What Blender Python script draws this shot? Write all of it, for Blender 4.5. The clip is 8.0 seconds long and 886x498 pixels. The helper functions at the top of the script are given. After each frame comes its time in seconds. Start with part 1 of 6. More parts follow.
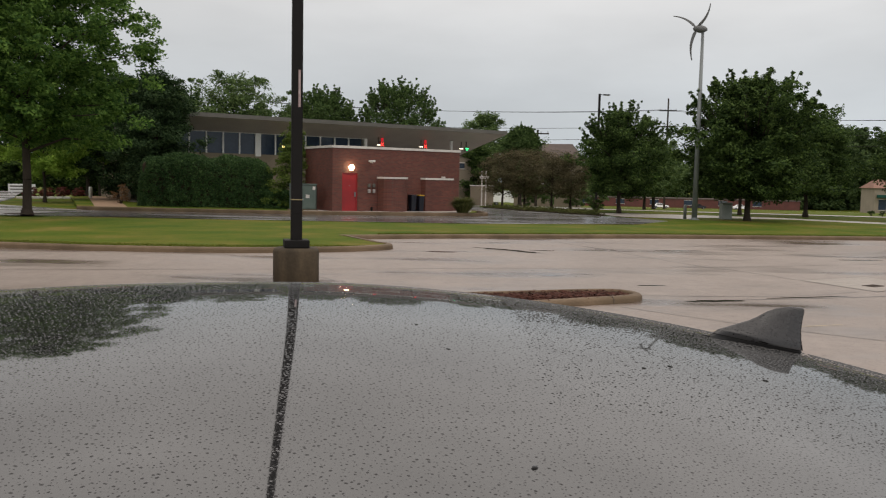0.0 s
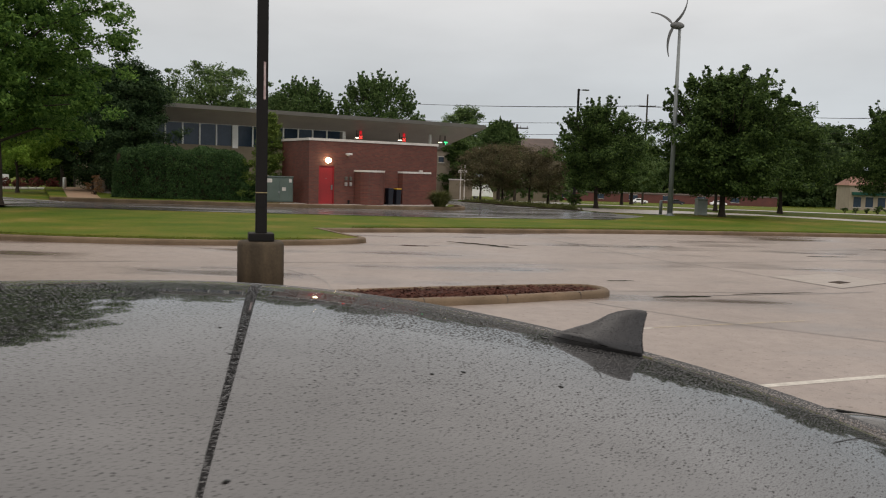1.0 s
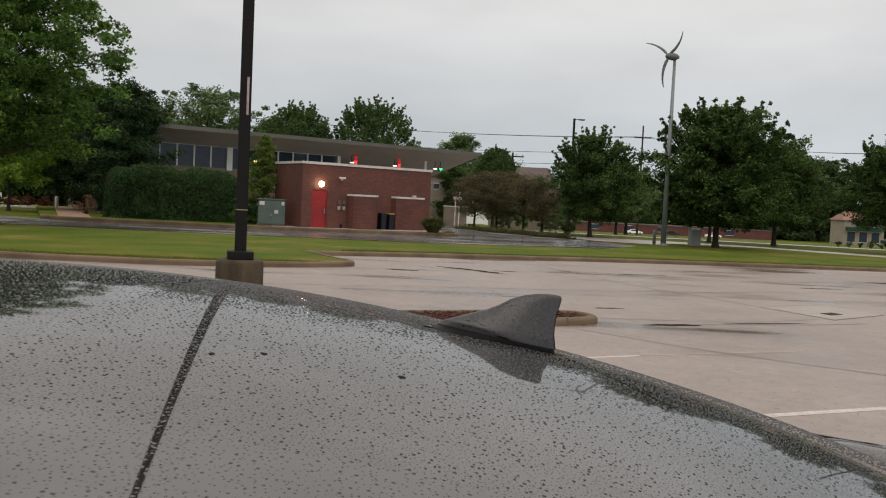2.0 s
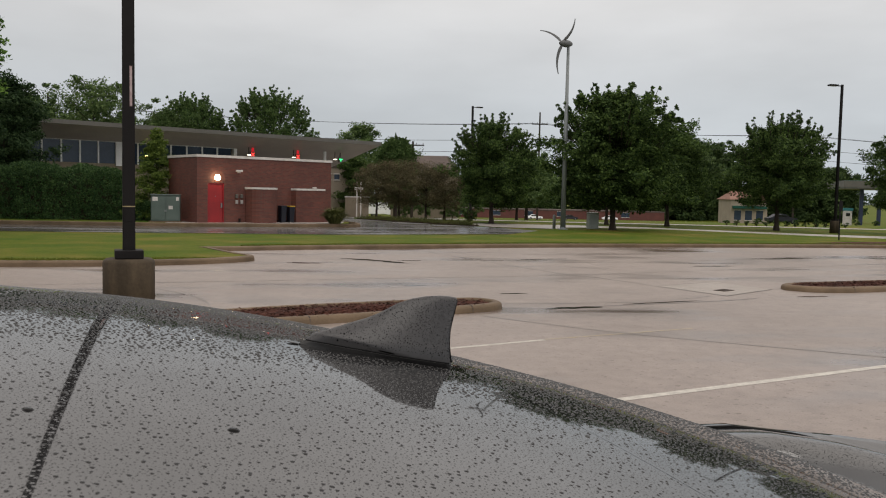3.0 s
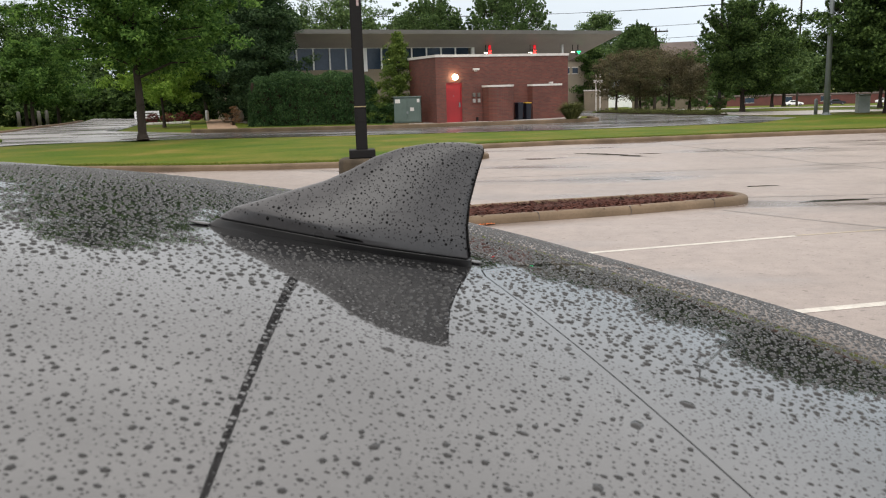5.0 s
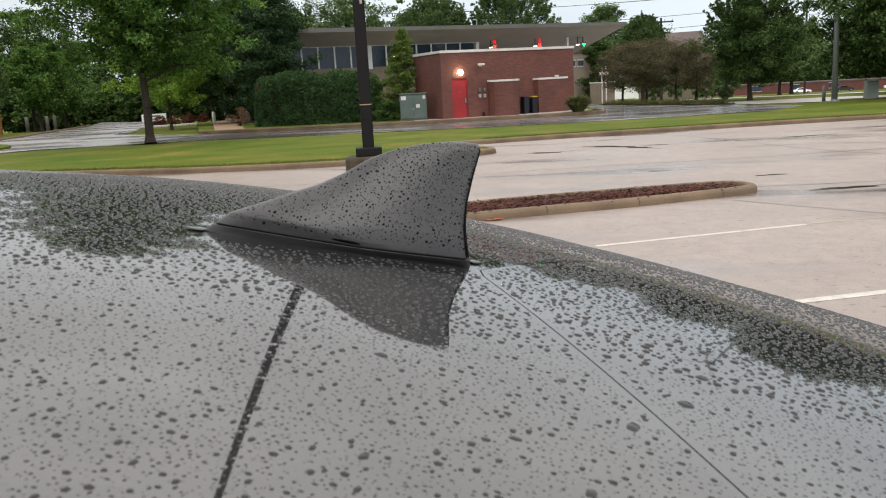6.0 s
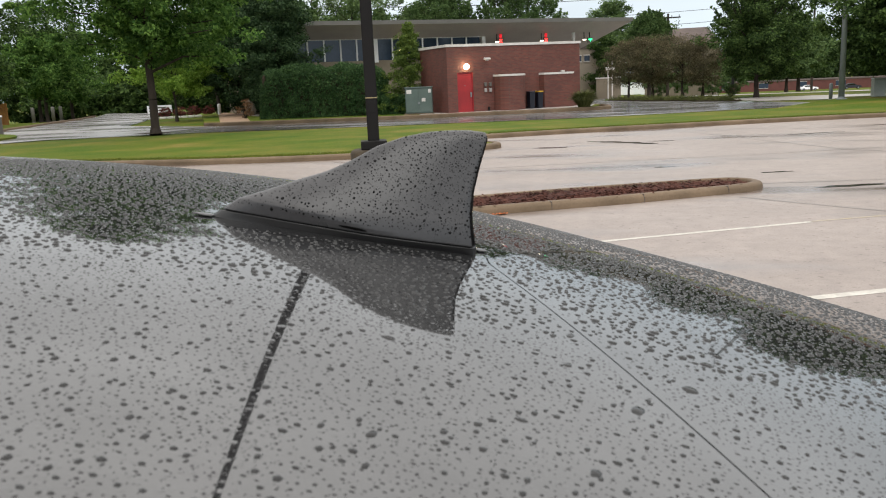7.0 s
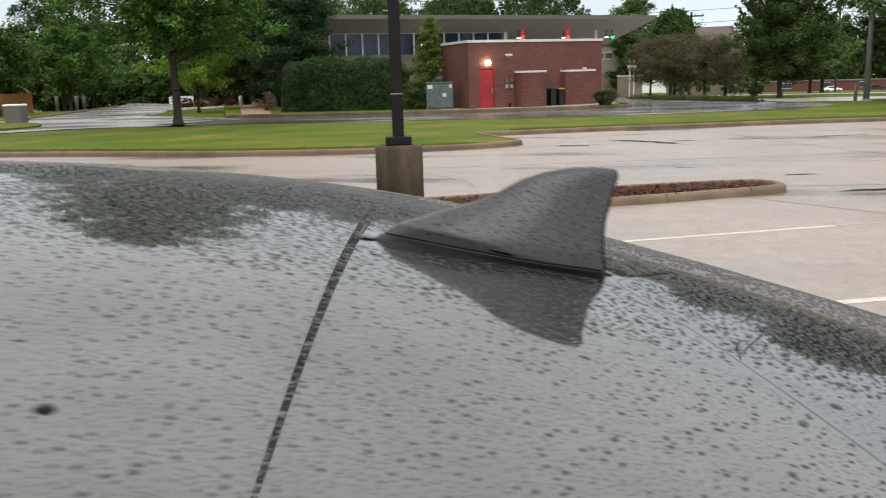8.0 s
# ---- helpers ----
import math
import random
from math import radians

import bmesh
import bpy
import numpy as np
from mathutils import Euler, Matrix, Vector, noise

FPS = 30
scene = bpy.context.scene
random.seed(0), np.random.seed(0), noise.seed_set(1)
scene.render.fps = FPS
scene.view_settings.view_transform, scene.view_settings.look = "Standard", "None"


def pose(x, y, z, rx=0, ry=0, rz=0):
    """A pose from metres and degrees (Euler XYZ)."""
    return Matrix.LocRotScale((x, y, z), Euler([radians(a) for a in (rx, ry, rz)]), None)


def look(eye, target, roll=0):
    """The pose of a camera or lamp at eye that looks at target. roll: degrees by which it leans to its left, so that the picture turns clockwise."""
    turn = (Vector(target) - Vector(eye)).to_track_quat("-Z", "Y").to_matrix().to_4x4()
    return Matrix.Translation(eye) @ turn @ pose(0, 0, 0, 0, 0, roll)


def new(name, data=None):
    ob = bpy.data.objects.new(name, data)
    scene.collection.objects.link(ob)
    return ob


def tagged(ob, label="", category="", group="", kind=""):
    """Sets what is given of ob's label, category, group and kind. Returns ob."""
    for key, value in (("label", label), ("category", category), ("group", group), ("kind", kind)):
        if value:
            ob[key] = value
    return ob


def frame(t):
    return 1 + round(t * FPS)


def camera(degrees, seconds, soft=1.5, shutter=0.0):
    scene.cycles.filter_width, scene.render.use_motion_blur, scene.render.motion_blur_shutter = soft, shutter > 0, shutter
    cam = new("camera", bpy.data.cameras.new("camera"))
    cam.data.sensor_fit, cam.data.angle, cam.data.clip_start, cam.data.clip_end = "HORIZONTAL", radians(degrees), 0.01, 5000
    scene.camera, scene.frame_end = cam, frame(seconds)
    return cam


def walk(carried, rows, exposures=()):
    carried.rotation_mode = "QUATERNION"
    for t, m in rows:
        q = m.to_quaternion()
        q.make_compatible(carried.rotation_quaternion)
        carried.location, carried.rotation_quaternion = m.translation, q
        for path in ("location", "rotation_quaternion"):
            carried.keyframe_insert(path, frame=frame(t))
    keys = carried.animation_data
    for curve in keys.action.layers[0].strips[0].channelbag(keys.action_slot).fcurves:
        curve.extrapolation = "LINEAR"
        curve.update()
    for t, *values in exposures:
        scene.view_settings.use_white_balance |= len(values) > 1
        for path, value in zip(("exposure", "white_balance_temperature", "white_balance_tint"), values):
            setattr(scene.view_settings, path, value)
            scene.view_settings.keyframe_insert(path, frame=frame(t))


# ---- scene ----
PATH = [
    (0, (0.222, -3.697, 1.984), (0.248, -1.704, 1.817), 1.2),
    (0.5, (0.264, -3.73, 2.001), (0.353, -1.74, 1.821), 1.8),
    (1, (0.428, -3.684, 1.998), (0.501, -1.693, 1.817), 1.7),
    (1.2, (0.487, -3.623, 1.976), (0.558, -1.631, 1.823), 2.8),
    (2.3, (0.612, -3.402, 1.904), (0.704, -1.407, 1.79), 2.5),
    (2.5, (0.627, -3.374, 1.912), (0.748, -1.381, 1.796), 1.4),
    (2.7, (0.645, -3.325, 1.916), (0.894, -1.345, 1.795), 1.3),
    (3, (0.637, -3.266, 1.904), (0.949, -1.295, 1.772), 1.2),
    (3.3, (0.657, -3.199, 1.896), (0.94, -1.224, 1.756), 1.2),
    (3.5, (0.702, -3.111, 1.891), (0.888, -1.126, 1.743), 1.0),
    (3.8, (0.77, -2.985, 1.872), (0.827, -0.993, 1.696), 0.1),
    (4, (0.793, -2.962, 1.86), (0.74, -0.972, 1.672), -0.6),
    (4.5, (0.797, -2.945, 1.838), (0.541, -0.987, 1.523), -1.8),
    (4.7, (0.806, -2.943, 1.834), (0.548, -0.991, 1.48), -1.6),
    (5.8, (0.821, -2.936, 1.836), (0.539, -0.993, 1.453), -2.8),
    (6, (0.821, -2.936, 1.836), (0.538, -0.993, 1.454), -3.1),
    (6.5, (0.814, -2.937, 1.834), (0.524, -0.996, 1.449), -2.9),
    (7, (0.82, -2.939, 1.833), (0.527, -1.0, 1.438), -2.6),
    (7.5, (0.817, -2.948, 1.835), (0.524, -1.01, 1.434), -2.3),
    (7.8, (0.804, -2.961, 1.841), (0.498, -1.025, 1.439), -2.9),
    (8, (0.756, -3.006, 1.864), (0.424, -1.076, 1.459), -1.7),
]
cam = camera(56.0, 8.0, soft=1.05, shutter=0.25)
cam.data.dof.use_dof, cam.data.dof.focus_distance, cam.data.dof.aperture_fstop = True, 1.6, 40.0      # a small lens opening
walk(cam, [(t, look(eye, target, roll)) for t, eye, target, roll in PATH],
     exposures=[(0.0, -0.15, 6650, 10), (1.2, -0.15, 6650, 10), (2.5, -0.18, 6620, 10), (3.1, -0.2, 6600, 10), (3.7, -0.17, 6600, 10), (4.5, 0.49, 6400, 9), (6.0, 0.54, 6340, 8), (8.0, 0.56, 6260, 6)])
# ---- light ----
world = bpy.data.worlds.new("overcast_sky")
scene.world = world
world.use_nodes = True
wn, wl = world.node_tree.nodes, world.node_tree.links
wn.clear()
w_out = wn.new("ShaderNodeOutputWorld")
w_bg = wn.new("ShaderNodeBackground")
w_sky = wn.new("ShaderNodeTexSky")
w_sky.sky_type, w_sky.sun_disc = "NISHITA", False
w_sky.sun_elevation, w_sky.sun_rotation = radians(38), radians(200)
w_sky.air_density, w_sky.dust_density = 1.0, 4.0
w_co = wn.new("ShaderNodeTexCoord")
w_sep = wn.new("ShaderNodeSeparateXYZ")
w_map = wn.new("ShaderNodeMapping")
w_map.inputs["Scale"].default_value = (1.0, 1.0, 3.2)
w_noise = wn.new("ShaderNodeTexNoise")
w_noise.inputs["Scale"].default_value, w_noise.inputs["Detail"].default_value = 2.6, 5.0
w_elev = wn.new("ShaderNodeValToRGB")          # cloud deck, brighter towards the zenith
SKY_STOPS = ((0.0, (0.57, 0.63, 0.685)), (0.10, (0.65, 0.69, 0.73)), (0.22, (0.80, 0.80, 0.805)), (0.42, (1.07, 1.02, 0.99)), (1.0, (1.62, 1.51, 1.42)))
w_elev.color_ramp.elements[0].position, w_elev.color_ramp.elements[0].color = SKY_STOPS[0][0], (*SKY_STOPS[0][1], 1)
w_elev.color_ramp.elements[1].position, w_elev.color_ramp.elements[1].color = SKY_STOPS[-1][0], (*SKY_STOPS[-1][1], 1)
for at, tone in SKY_STOPS[1:-1]:
    w_elev.color_ramp.elements.new(at).color = (*tone, 1)
w_cloud = wn.new("ShaderNodeMapRange")
w_cloud.inputs["From Min"].default_value, w_cloud.inputs["From Max"].default_value = 0.3, 0.75
w_cloud.inputs["To Min"].default_value, w_cloud.inputs["To Max"].default_value = 0.88, 1.14
w_mul = wn.new("ShaderNodeVectorMath")
w_mul.operation = "SCALE"
w_dim = wn.new("ShaderNodeVectorMath")
w_dim.operation = "SCALE"
w_dim.inputs["Scale"].default_value = 0.09
w_mix = wn.new("ShaderNodeMix")
w_mix.data_type = "RGBA"
w_mix.inputs["Factor"].default_value = 0.93
wl.new(w_co.outputs["Generated"], w_sep.inputs[0])
wl.new(w_co.outputs["Generated"], w_map.inputs["Vector"])
wl.new(w_map.outputs["Vector"], w_noise.inputs["Vector"])
wl.new(w_sep.outputs["Z"], w_elev.inputs["Fac"])
wl.new(w_noise.outputs["Fac"], w_cloud.inputs["Value"])
wl.new(w_elev.outputs["Color"], w_mul.inputs[0])
w_side = wn.new("ShaderNodeMapRange")          # the cloud deck is thinner to the east
w_side.inputs["From Min"].default_value, w_side.inputs["From Max"].default_value = -0.8, 0.8
w_side.inputs["To Min"].default_value, w_side.inputs["To Max"].default_value = 0.89, 1.16
w_prod = wn.new("ShaderNodeMath")
w_prod.operation = "MULTIPLY"
wl.new(w_sep.outputs["X"], w_side.inputs["Value"])
wl.new(w_side.outputs["Result"], w_prod.inputs[0])
wl.new(w_cloud.outputs["Result"], w_prod.inputs[1])
wl.new(w_prod.outputs[0], w_mul.inputs["Scale"])
wl.new(w_sky.outputs["Color"], w_dim.inputs[0])
wl.new(w_dim.outputs["Vector"], w_mix.inputs["A"])
wl.new(w_mul.outputs["Vector"], w_mix.inputs["B"])
wl.new(w_mix.outputs["Result"], w_bg.inputs["Color"])
wl.new(w_bg.outputs["Background"], w_out.inputs["Surface"])

sun = new("sun", bpy.data.lights.new("sun", "SUN"))
sun.data.energy, sun.data.angle, sun.data.color = 0.5, radians(40), (1.0, 0.96, 0.9)
sun.matrix_world = look((4, -20, 26), (0, 0, 0))


# ---- materials ----
def node_mat(name):
    m = bpy.data.materials.new(name)
    m.use_nodes = True
    return m, m.node_tree.nodes, m.node_tree.links, m.node_tree.nodes["Principled BSDF"]


def noise_tex(n, l, scale, detail=4.0, rough=0.55, coord="Object", stretch=None):
    co = n.new("ShaderNodeTexCoord")
    tex = n.new("ShaderNodeTexNoise")
    tex.inputs["Scale"].default_value, tex.inputs["Detail"].default_value, tex.inputs["Roughness"].default_value = scale, detail, rough
    if stretch:
        mp = n.new("ShaderNodeMapping")
        mp.inputs["Scale"].default_value = stretch
        l.new(co.outputs[coord], mp.inputs["Vector"])
        l.new(mp.outputs["Vector"], tex.inputs["Vector"])
    else:
        l.new(co.outputs[coord], tex.inputs["Vector"])
    return tex


def ramp(n, l, src, stops):
    r = n.new("ShaderNodeValToRGB")
    e = r.color_ramp.elements
    e[0].position, e[0].color = stops[0][0], (*stops[0][1], 1)
    e[1].position, e[1].color = stops[-1][0], (*stops[-1][1], 1)
    for at, c in stops[1:-1]:
        e.new(at).color = (*c, 1)
    l.new(src, r.inputs["Fac"])
    return r


def mix(n, l, kind, fac, a, b):
    x = n.new("ShaderNodeMix")
    x.data_type, x.blend_type = "RGBA", kind
    if isinstance(fac, float):
        x.inputs["Factor"].default_value = fac
    else:
        l.new(fac, x.inputs["Factor"])
    for key, v in (("A", a), ("B", b)):
        if isinstance(v, tuple):
            x.inputs[key].default_value = (*v, 1)
        else:
            l.new(v, x.inputs[key])
    return x.outputs["Result"]


def bump(n, l, b, height, strength, distance):
    k = n.new("ShaderNodeBump")
    k.inputs["Strength"].default_value, k.inputs["Distance"].default_value = strength, distance
    l.new(height, k.inputs["Height"])
    l.new(k.outputs["Normal"], b.inputs["Normal"])


def plain(name, a, b_col=None, rough=0.6, metal=0.0, scale=6.0, fine=60.0, relief=0.2, depth=0.004, vary=0.0, ior=1.5, stretch=None):
    """Two tones by large noise, fine grain over it, a little relief."""
    m, n, l, b = node_mat(name)
    b_col = b_col or tuple(c * 0.75 for c in a)
    big = noise_tex(n, l, scale, stretch=stretch)
    small = noise_tex(n, l, fine, 3.0)
    base = ramp(n, l, big.outputs["Fac"], ((0.3, b_col), (0.7, a))).outputs["Color"]
    grain = ramp(n, l, small.outputs["Fac"], ((0.3, (0.8, 0.8, 0.8)), (0.7, (1.15, 1.15, 1.15)))).outputs["Color"]
    col = mix(n, l, "MULTIPLY", 0.7, base, grain)
    if vary:
        info = n.new("ShaderNodeObjectInfo")
        tone = ramp(n, l, info.outputs["Random"], ((0.0, (1 - vary,) * 3), (1.0, (1 + vary,) * 3))).outputs["Color"]
        col = mix(n, l, "MULTIPLY", 1.0, col, tone)
    l.new(col, b.inputs["Base Color"])
    rr = n.new("ShaderNodeMapRange")
    rr.inputs["To Min"].default_value, rr.inputs["To Max"].default_value = max(0.02, rough - 0.08), min(1.0, rough + 0.08)
    l.new(big.outputs["Fac"], rr.inputs["Value"])
    l.new(rr.outputs["Result"], b.inputs["Roughness"])
    b.inputs["Metallic"].default_value, b.inputs["IOR"].default_value = metal, ior
    if rough >= 0.6:
        b.inputs["Specular IOR Level"].default_value = 0.15
    if relief:
        bump(n, l, b, small.outputs["Fac"], relief, depth)
    return m


def leafy(name, dark, light, trans=0.25):
    m, n, l, b = node_mat(name)
    geo = n.new("ShaderNodeNewGeometry")
    col = ramp(n, l, geo.outputs["Random Per Island"], ((0.0, dark), (0.6, tuple((p + q) / 2 for p, q in zip(dark, light))), (1.0, light))).outputs["Color"]
    clump = noise_tex(n, l, 0.9, 2.0)
    tone = ramp(n, l, clump.outputs["Fac"], ((0.3, (0.7, 0.75, 0.7)), (0.7, (1.25, 1.2, 1.1)))).outputs["Color"]
    col = mix(n, l, "MULTIPLY", 1.0, col, tone)
    l.new(col, b.inputs["Base Color"])
    b.inputs["Roughness"].default_value, b.inputs["Specular IOR Level"].default_value = 0.75, 0.15
    tr = n.new("ShaderNodeBsdfTranslucent")
    l.new(col, tr.inputs["Color"])
    ms = n.new("ShaderNodeMixShader")
    ms.inputs["Fac"].default_value = trans
    out = n["Material Output"]
    l.new(b.outputs["BSDF"], ms.inputs[1])
    l.new(tr.outputs["BSDF"], ms.inputs[2])
    l.new(ms.outputs["Shader"], out.inputs["Surface"])
    return m


def wet_paving(name, light, dark, rough_dry, rough_wet, wet_scale, wet_lo, wet_hi):
    """Rained-on paving: damp film nearly everywhere, smoother where water stands."""
    m, n, l, b = node_mat(name)
    big = noise_tex(n, l, 0.16, 5.0, 0.6)
    mid = noise_tex(n, l, 1.4, 5.0, 0.6)
    fine = noise_tex(n, l, 60.0, 4.0, 0.7)
    col = ramp(n, l, big.outputs["Fac"], ((0.32, dark), (0.68, light))).outputs["Color"]
    col = mix(n, l, "MULTIPLY", 0.55, col, ramp(n, l, mid.outputs["Fac"], ((0.3, (0.82, 0.8, 0.78)), (0.7, (1.1, 1.1, 1.1)))).outputs["Color"])
    col = mix(n, l, "MULTIPLY", 0.8, col, ramp(n, l, fine.outputs["Fac"], ((0.3, (0.72, 0.7, 0.69)), (0.7, (1.18, 1.18, 1.18)))).outputs["Color"])
    blotch = noise_tex(n, l, 4.5, 6.0, 0.72)
    col = mix(n, l, "MULTIPLY", 1.0, col, ramp(n, l, blotch.outputs["Fac"], ((0.3, (0.80, 0.79, 0.79)), (0.52, (1.0, 1.0, 1.0)), (0.7, (1.12, 1.11, 1.11)))).outputs["Color"])
    grit = noise_tex(n, l, 13.0, 1.0, 0.4)
    col = mix(n, l, "MULTIPLY", 1.0, col, ramp(n, l, grit.outputs["Fac"], ((0.68, (1.0, 1.0, 1.0)), (0.72, (0.58, 0.54, 0.5)))).outputs["Color"])
    pits = noise_tex(n, l, 28.0, 2.0, 0.5)
    col = mix(n, l, "MULTIPLY", 1.0, col, ramp(n, l, pits.outputs["Fac"], ((0.30, (0.62, 0.6, 0.58)), (0.37, (1.0, 1.0, 1.0)))).outputs["Color"])
    wet = noise_tex(n, l, wet_scale, 3.0, 0.5, stretch=(0.5, 1.6, 1.0))
    wm = n.new("ShaderNodeMapRange")
    wm.inputs["From Min"].default_value, wm.inputs["From Max"].default_value = wet_lo, wet_hi
    l.new(wet.outputs["Fac"], wm.inputs["Value"])
    col = mix(n, l, "MULTIPLY", wm.outputs["Result"], col, (0.62, 0.6, 0.6))
    l.new(col, b.inputs["Base Color"])
    rm = n.new("ShaderNodeMapRange")
    rm.inputs["To Min"].default_value, rm.inputs["To Max"].default_value = rough_dry, rough_wet
    l.new(wm.outputs["Result"], rm.inputs["Value"])
    l.new(rm.outputs["Result"], b.inputs["Roughness"])
    b.inputs["IOR"].default_value = 1.65
    bump(n, l, b, fine.outputs["Fac"], 0.12, 0.003)
    return m


def glow(name, color, strength):
    m, n, l, b = node_mat(name)
    b.inputs["Base Color"].default_value = (*color, 1)
    b.inputs["Emission Color"].default_value = (*color, 1)
    b.inputs["Emission Strength"].default_value = strength
    return m


def beads(n, l, scale, radius):
    """Fine rain beads as relief: round domes on scattered cells."""
    co = n.new("ShaderNodeTexCoord")
    v = n.new("ShaderNodeTexVoronoi")
    v.inputs["Scale"].default_value = scale
    l.new(co.outputs["Object"], v.inputs["Vector"])
    d = n.new("ShaderNodeMapRange")
    d.interpolation_type = "SMOOTHSTEP"
    d.inputs["From Min"].default_value, d.inputs["From Max"].default_value = 0.0, radius
    d.inputs["To Min"].default_value, d.inputs["To Max"].default_value = 1.0, 0.0
    l.new(v.outputs["Distance"], d.inputs["Value"])
    return d.outputs["Result"]


def car_paint():
    m, n, l, b = node_mat("dark_grey_clearcoat")
    flake = noise_tex(n, l, 900.0, 2.0)
    col = ramp(n, l, flake.outputs["Fac"], ((0.3, (0.012, 0.012, 0.0125)), (0.7, (0.026, 0.026, 0.027)))).outputs["Color"]
    l.new(col, b.inputs["Base Color"])
    b.inputs["IOR"].default_value, b.inputs["Roughness"].default_value = 2.1, 0.03
    bump(n, l, b, beads(n, l, 330.0, 0.34), 0.12, 0.0005)
    return m


def water_bead(name, lo, hi, ior):
    m, n, l, b = node_mat(name)
    tone = noise_tex(n, l, 300.0, 2.0)
    l.new(ramp(n, l, tone.outputs["Fac"], ((0.3, (lo, lo, lo)), (0.7, (hi, hi, hi * 1.03)))).outputs["Color"], b.inputs["Base Color"])
    b.inputs["IOR"].default_value, b.inputs["Roughness"].default_value = ior, 0.04
    return m


M_BEAD = water_bead("rain_bead", 0.009, 0.021, 1.37)          # water over pale flake paint
M_POOL = water_bead("rain_pool", 0.03, 0.05, 1.4)
M_FINBEAD = water_bead("rain_bead_on_plastic", 0.002, 0.005, 1.2)
M_PAINT = car_paint()
M_FIN_DARK = plain("dark_satin_plastic", (0.014, 0.014, 0.015), (0.010, 0.010, 0.011), 0.35, 0.0, 30.0, 400.0, 0.05, 0.0005)
M_SLOT = plain("matt_black_plastic", (0.004, 0.004, 0.004), None, 0.7, 0.0, 20.0, 200.0, 0.05, 0.001, ior=1.2)
M_FIN = plain("grey_satin_plastic", (0.040, 0.039, 0.0415), (0.032, 0.0315, 0.034), 0.28, 0.0, 30.0, 400.0, 0.05, 0.0005)
M_SEAL = plain("black_rubber", (0.012, 0.012, 0.012), None, 0.6, 0.0, 20.0, 200.0, 0.1, 0.001)
M_TINT = plain("tinted_glass", (0.012, 0.014, 0.016), None, 0.04, 0.0, 3.0, 20.0, 0.0, 0.0, ior=1.6)
M_CONCRETE = wet_paving("damp_concrete", (0.298, 0.249, 0.221), (0.225, 0.184, 0.161), 0.5, 0.16, 0.35, 0.5, 0.68)
M_ASPHALT = wet_paving("wet_asphalt", (0.24, 0.24, 0.245), (0.12, 0.12, 0.125), 0.36, 0.14, 0.22, 0.36, 0.62)
# lighter than the asphalt: the sky's sheen is put into the base colour
M_WETLANE = wet_paving("wet_lane_pale_with_sheen", (0.40, 0.395, 0.395), (0.20, 0.197, 0.20), 0.36, 0.12, 0.25, 0.40, 0.68)
M_WALK = wet_paving("pale_walkway", (0.44, 0.41, 0.38), (0.36, 0.33, 0.31), 0.5, 0.3, 0.5, 0.6, 0.75)
M_KERB = plain("stained_kerb", (0.19, 0.135, 0.088), (0.10, 0.072, 0.046), 0.6, 0.0, 1.3, 40.0, 0.4, 0.004)
M_PIER = plain("weathered_pier", (0.092, 0.070, 0.046), (0.026, 0.021, 0.015), 0.7, 0.0, 1.7, 30.0, 0.4, 0.004, stretch=(2.2, 2.2, 0.55))
M_MULCH = plain("bark_mulch", (0.095, 0.036, 0.025), (0.045, 0.019, 0.015), 0.85, 0.0, 3.0, 30.0, 0.9, 0.02)
M_SOIL = plain("dark_bed_soil", (0.05, 0.035, 0.025), None, 0.9, 0.0, 3.0, 30.0, 0.9, 0.02)
M_POLE = plain("bronze_pole", (0.013, 0.012, 0.012), (0.008, 0.0075, 0.0075), 0.6, 0.0, 2.0, 80.0, 0.1, 0.001)
M_TURB = plain("galvanised_mast", (0.22, 0.24, 0.245), (0.16, 0.18, 0.185), 0.5, 0.3, 1.0, 40.0, 0.1, 0.002)
M_BLADE = plain("dark_blade", (0.12, 0.125, 0.13), None, 0.5, 0.0, 3.0, 40.0, 0.1, 0.002)
M_COPING = plain("pale_coping", (0.66, 0.63, 0.60), (0.5, 0.47, 0.45), 0.5, 0.0, 2.0, 40.0, 0.2, 0.003)
M_RED = plain("red_door_paint", (0.30, 0.012, 0.016), (0.23, 0.01, 0.013), 0.4, 0.0, 2.0, 40.0, 0.1, 0.002)
M_WHITE = plain("white_paint", (0.84, 0.85, 0.86), (0.74, 0.75, 0.76), 0.45, 0.0, 1.5, 40.0, 0.1, 0.002)
M_SOFFIT = plain("olive_soffit_metal", (0.35, 0.328, 0.315), (0.285, 0.265, 0.255), 0.55, 0.1, 0.7, 20.0, 0.1, 0.002)
M_FASCIA = plain("grey_fascia", (0.13, 0.125, 0.112), (0.10, 0.095, 0.085), 0.5, 0.1, 0.7, 20.0, 0.1, 0.002)
M_TAN = plain("tan_render", (0.24, 0.205, 0.155), (0.18, 0.15, 0.115), 0.8, 0.0, 0.7, 20.0, 0.3, 0.004)
# dark panes; their bluish reflection is put into the base colour
M_PANE = plain("window_glass_blue_reflection", (0.040, 0.058, 0.092), (0.030, 0.046, 0.076), 0.05, 0.0, 1.0, 10.0, 0.0, 0.0, ior=1.4)
M_PEDESTAL = plain("pale_grey_cabinet_paint", (0.34, 0.37, 0.345), (0.26, 0.29, 0.27), 0.5, 0.0, 2.0, 40.0, 0.1, 0.002)
M_GREENBOX = plain("green_cabinet_paint", (0.095, 0.13, 0.115), (0.07, 0.10, 0.088), 0.5, 0.0, 2.0, 40.0, 0.1, 0.002)
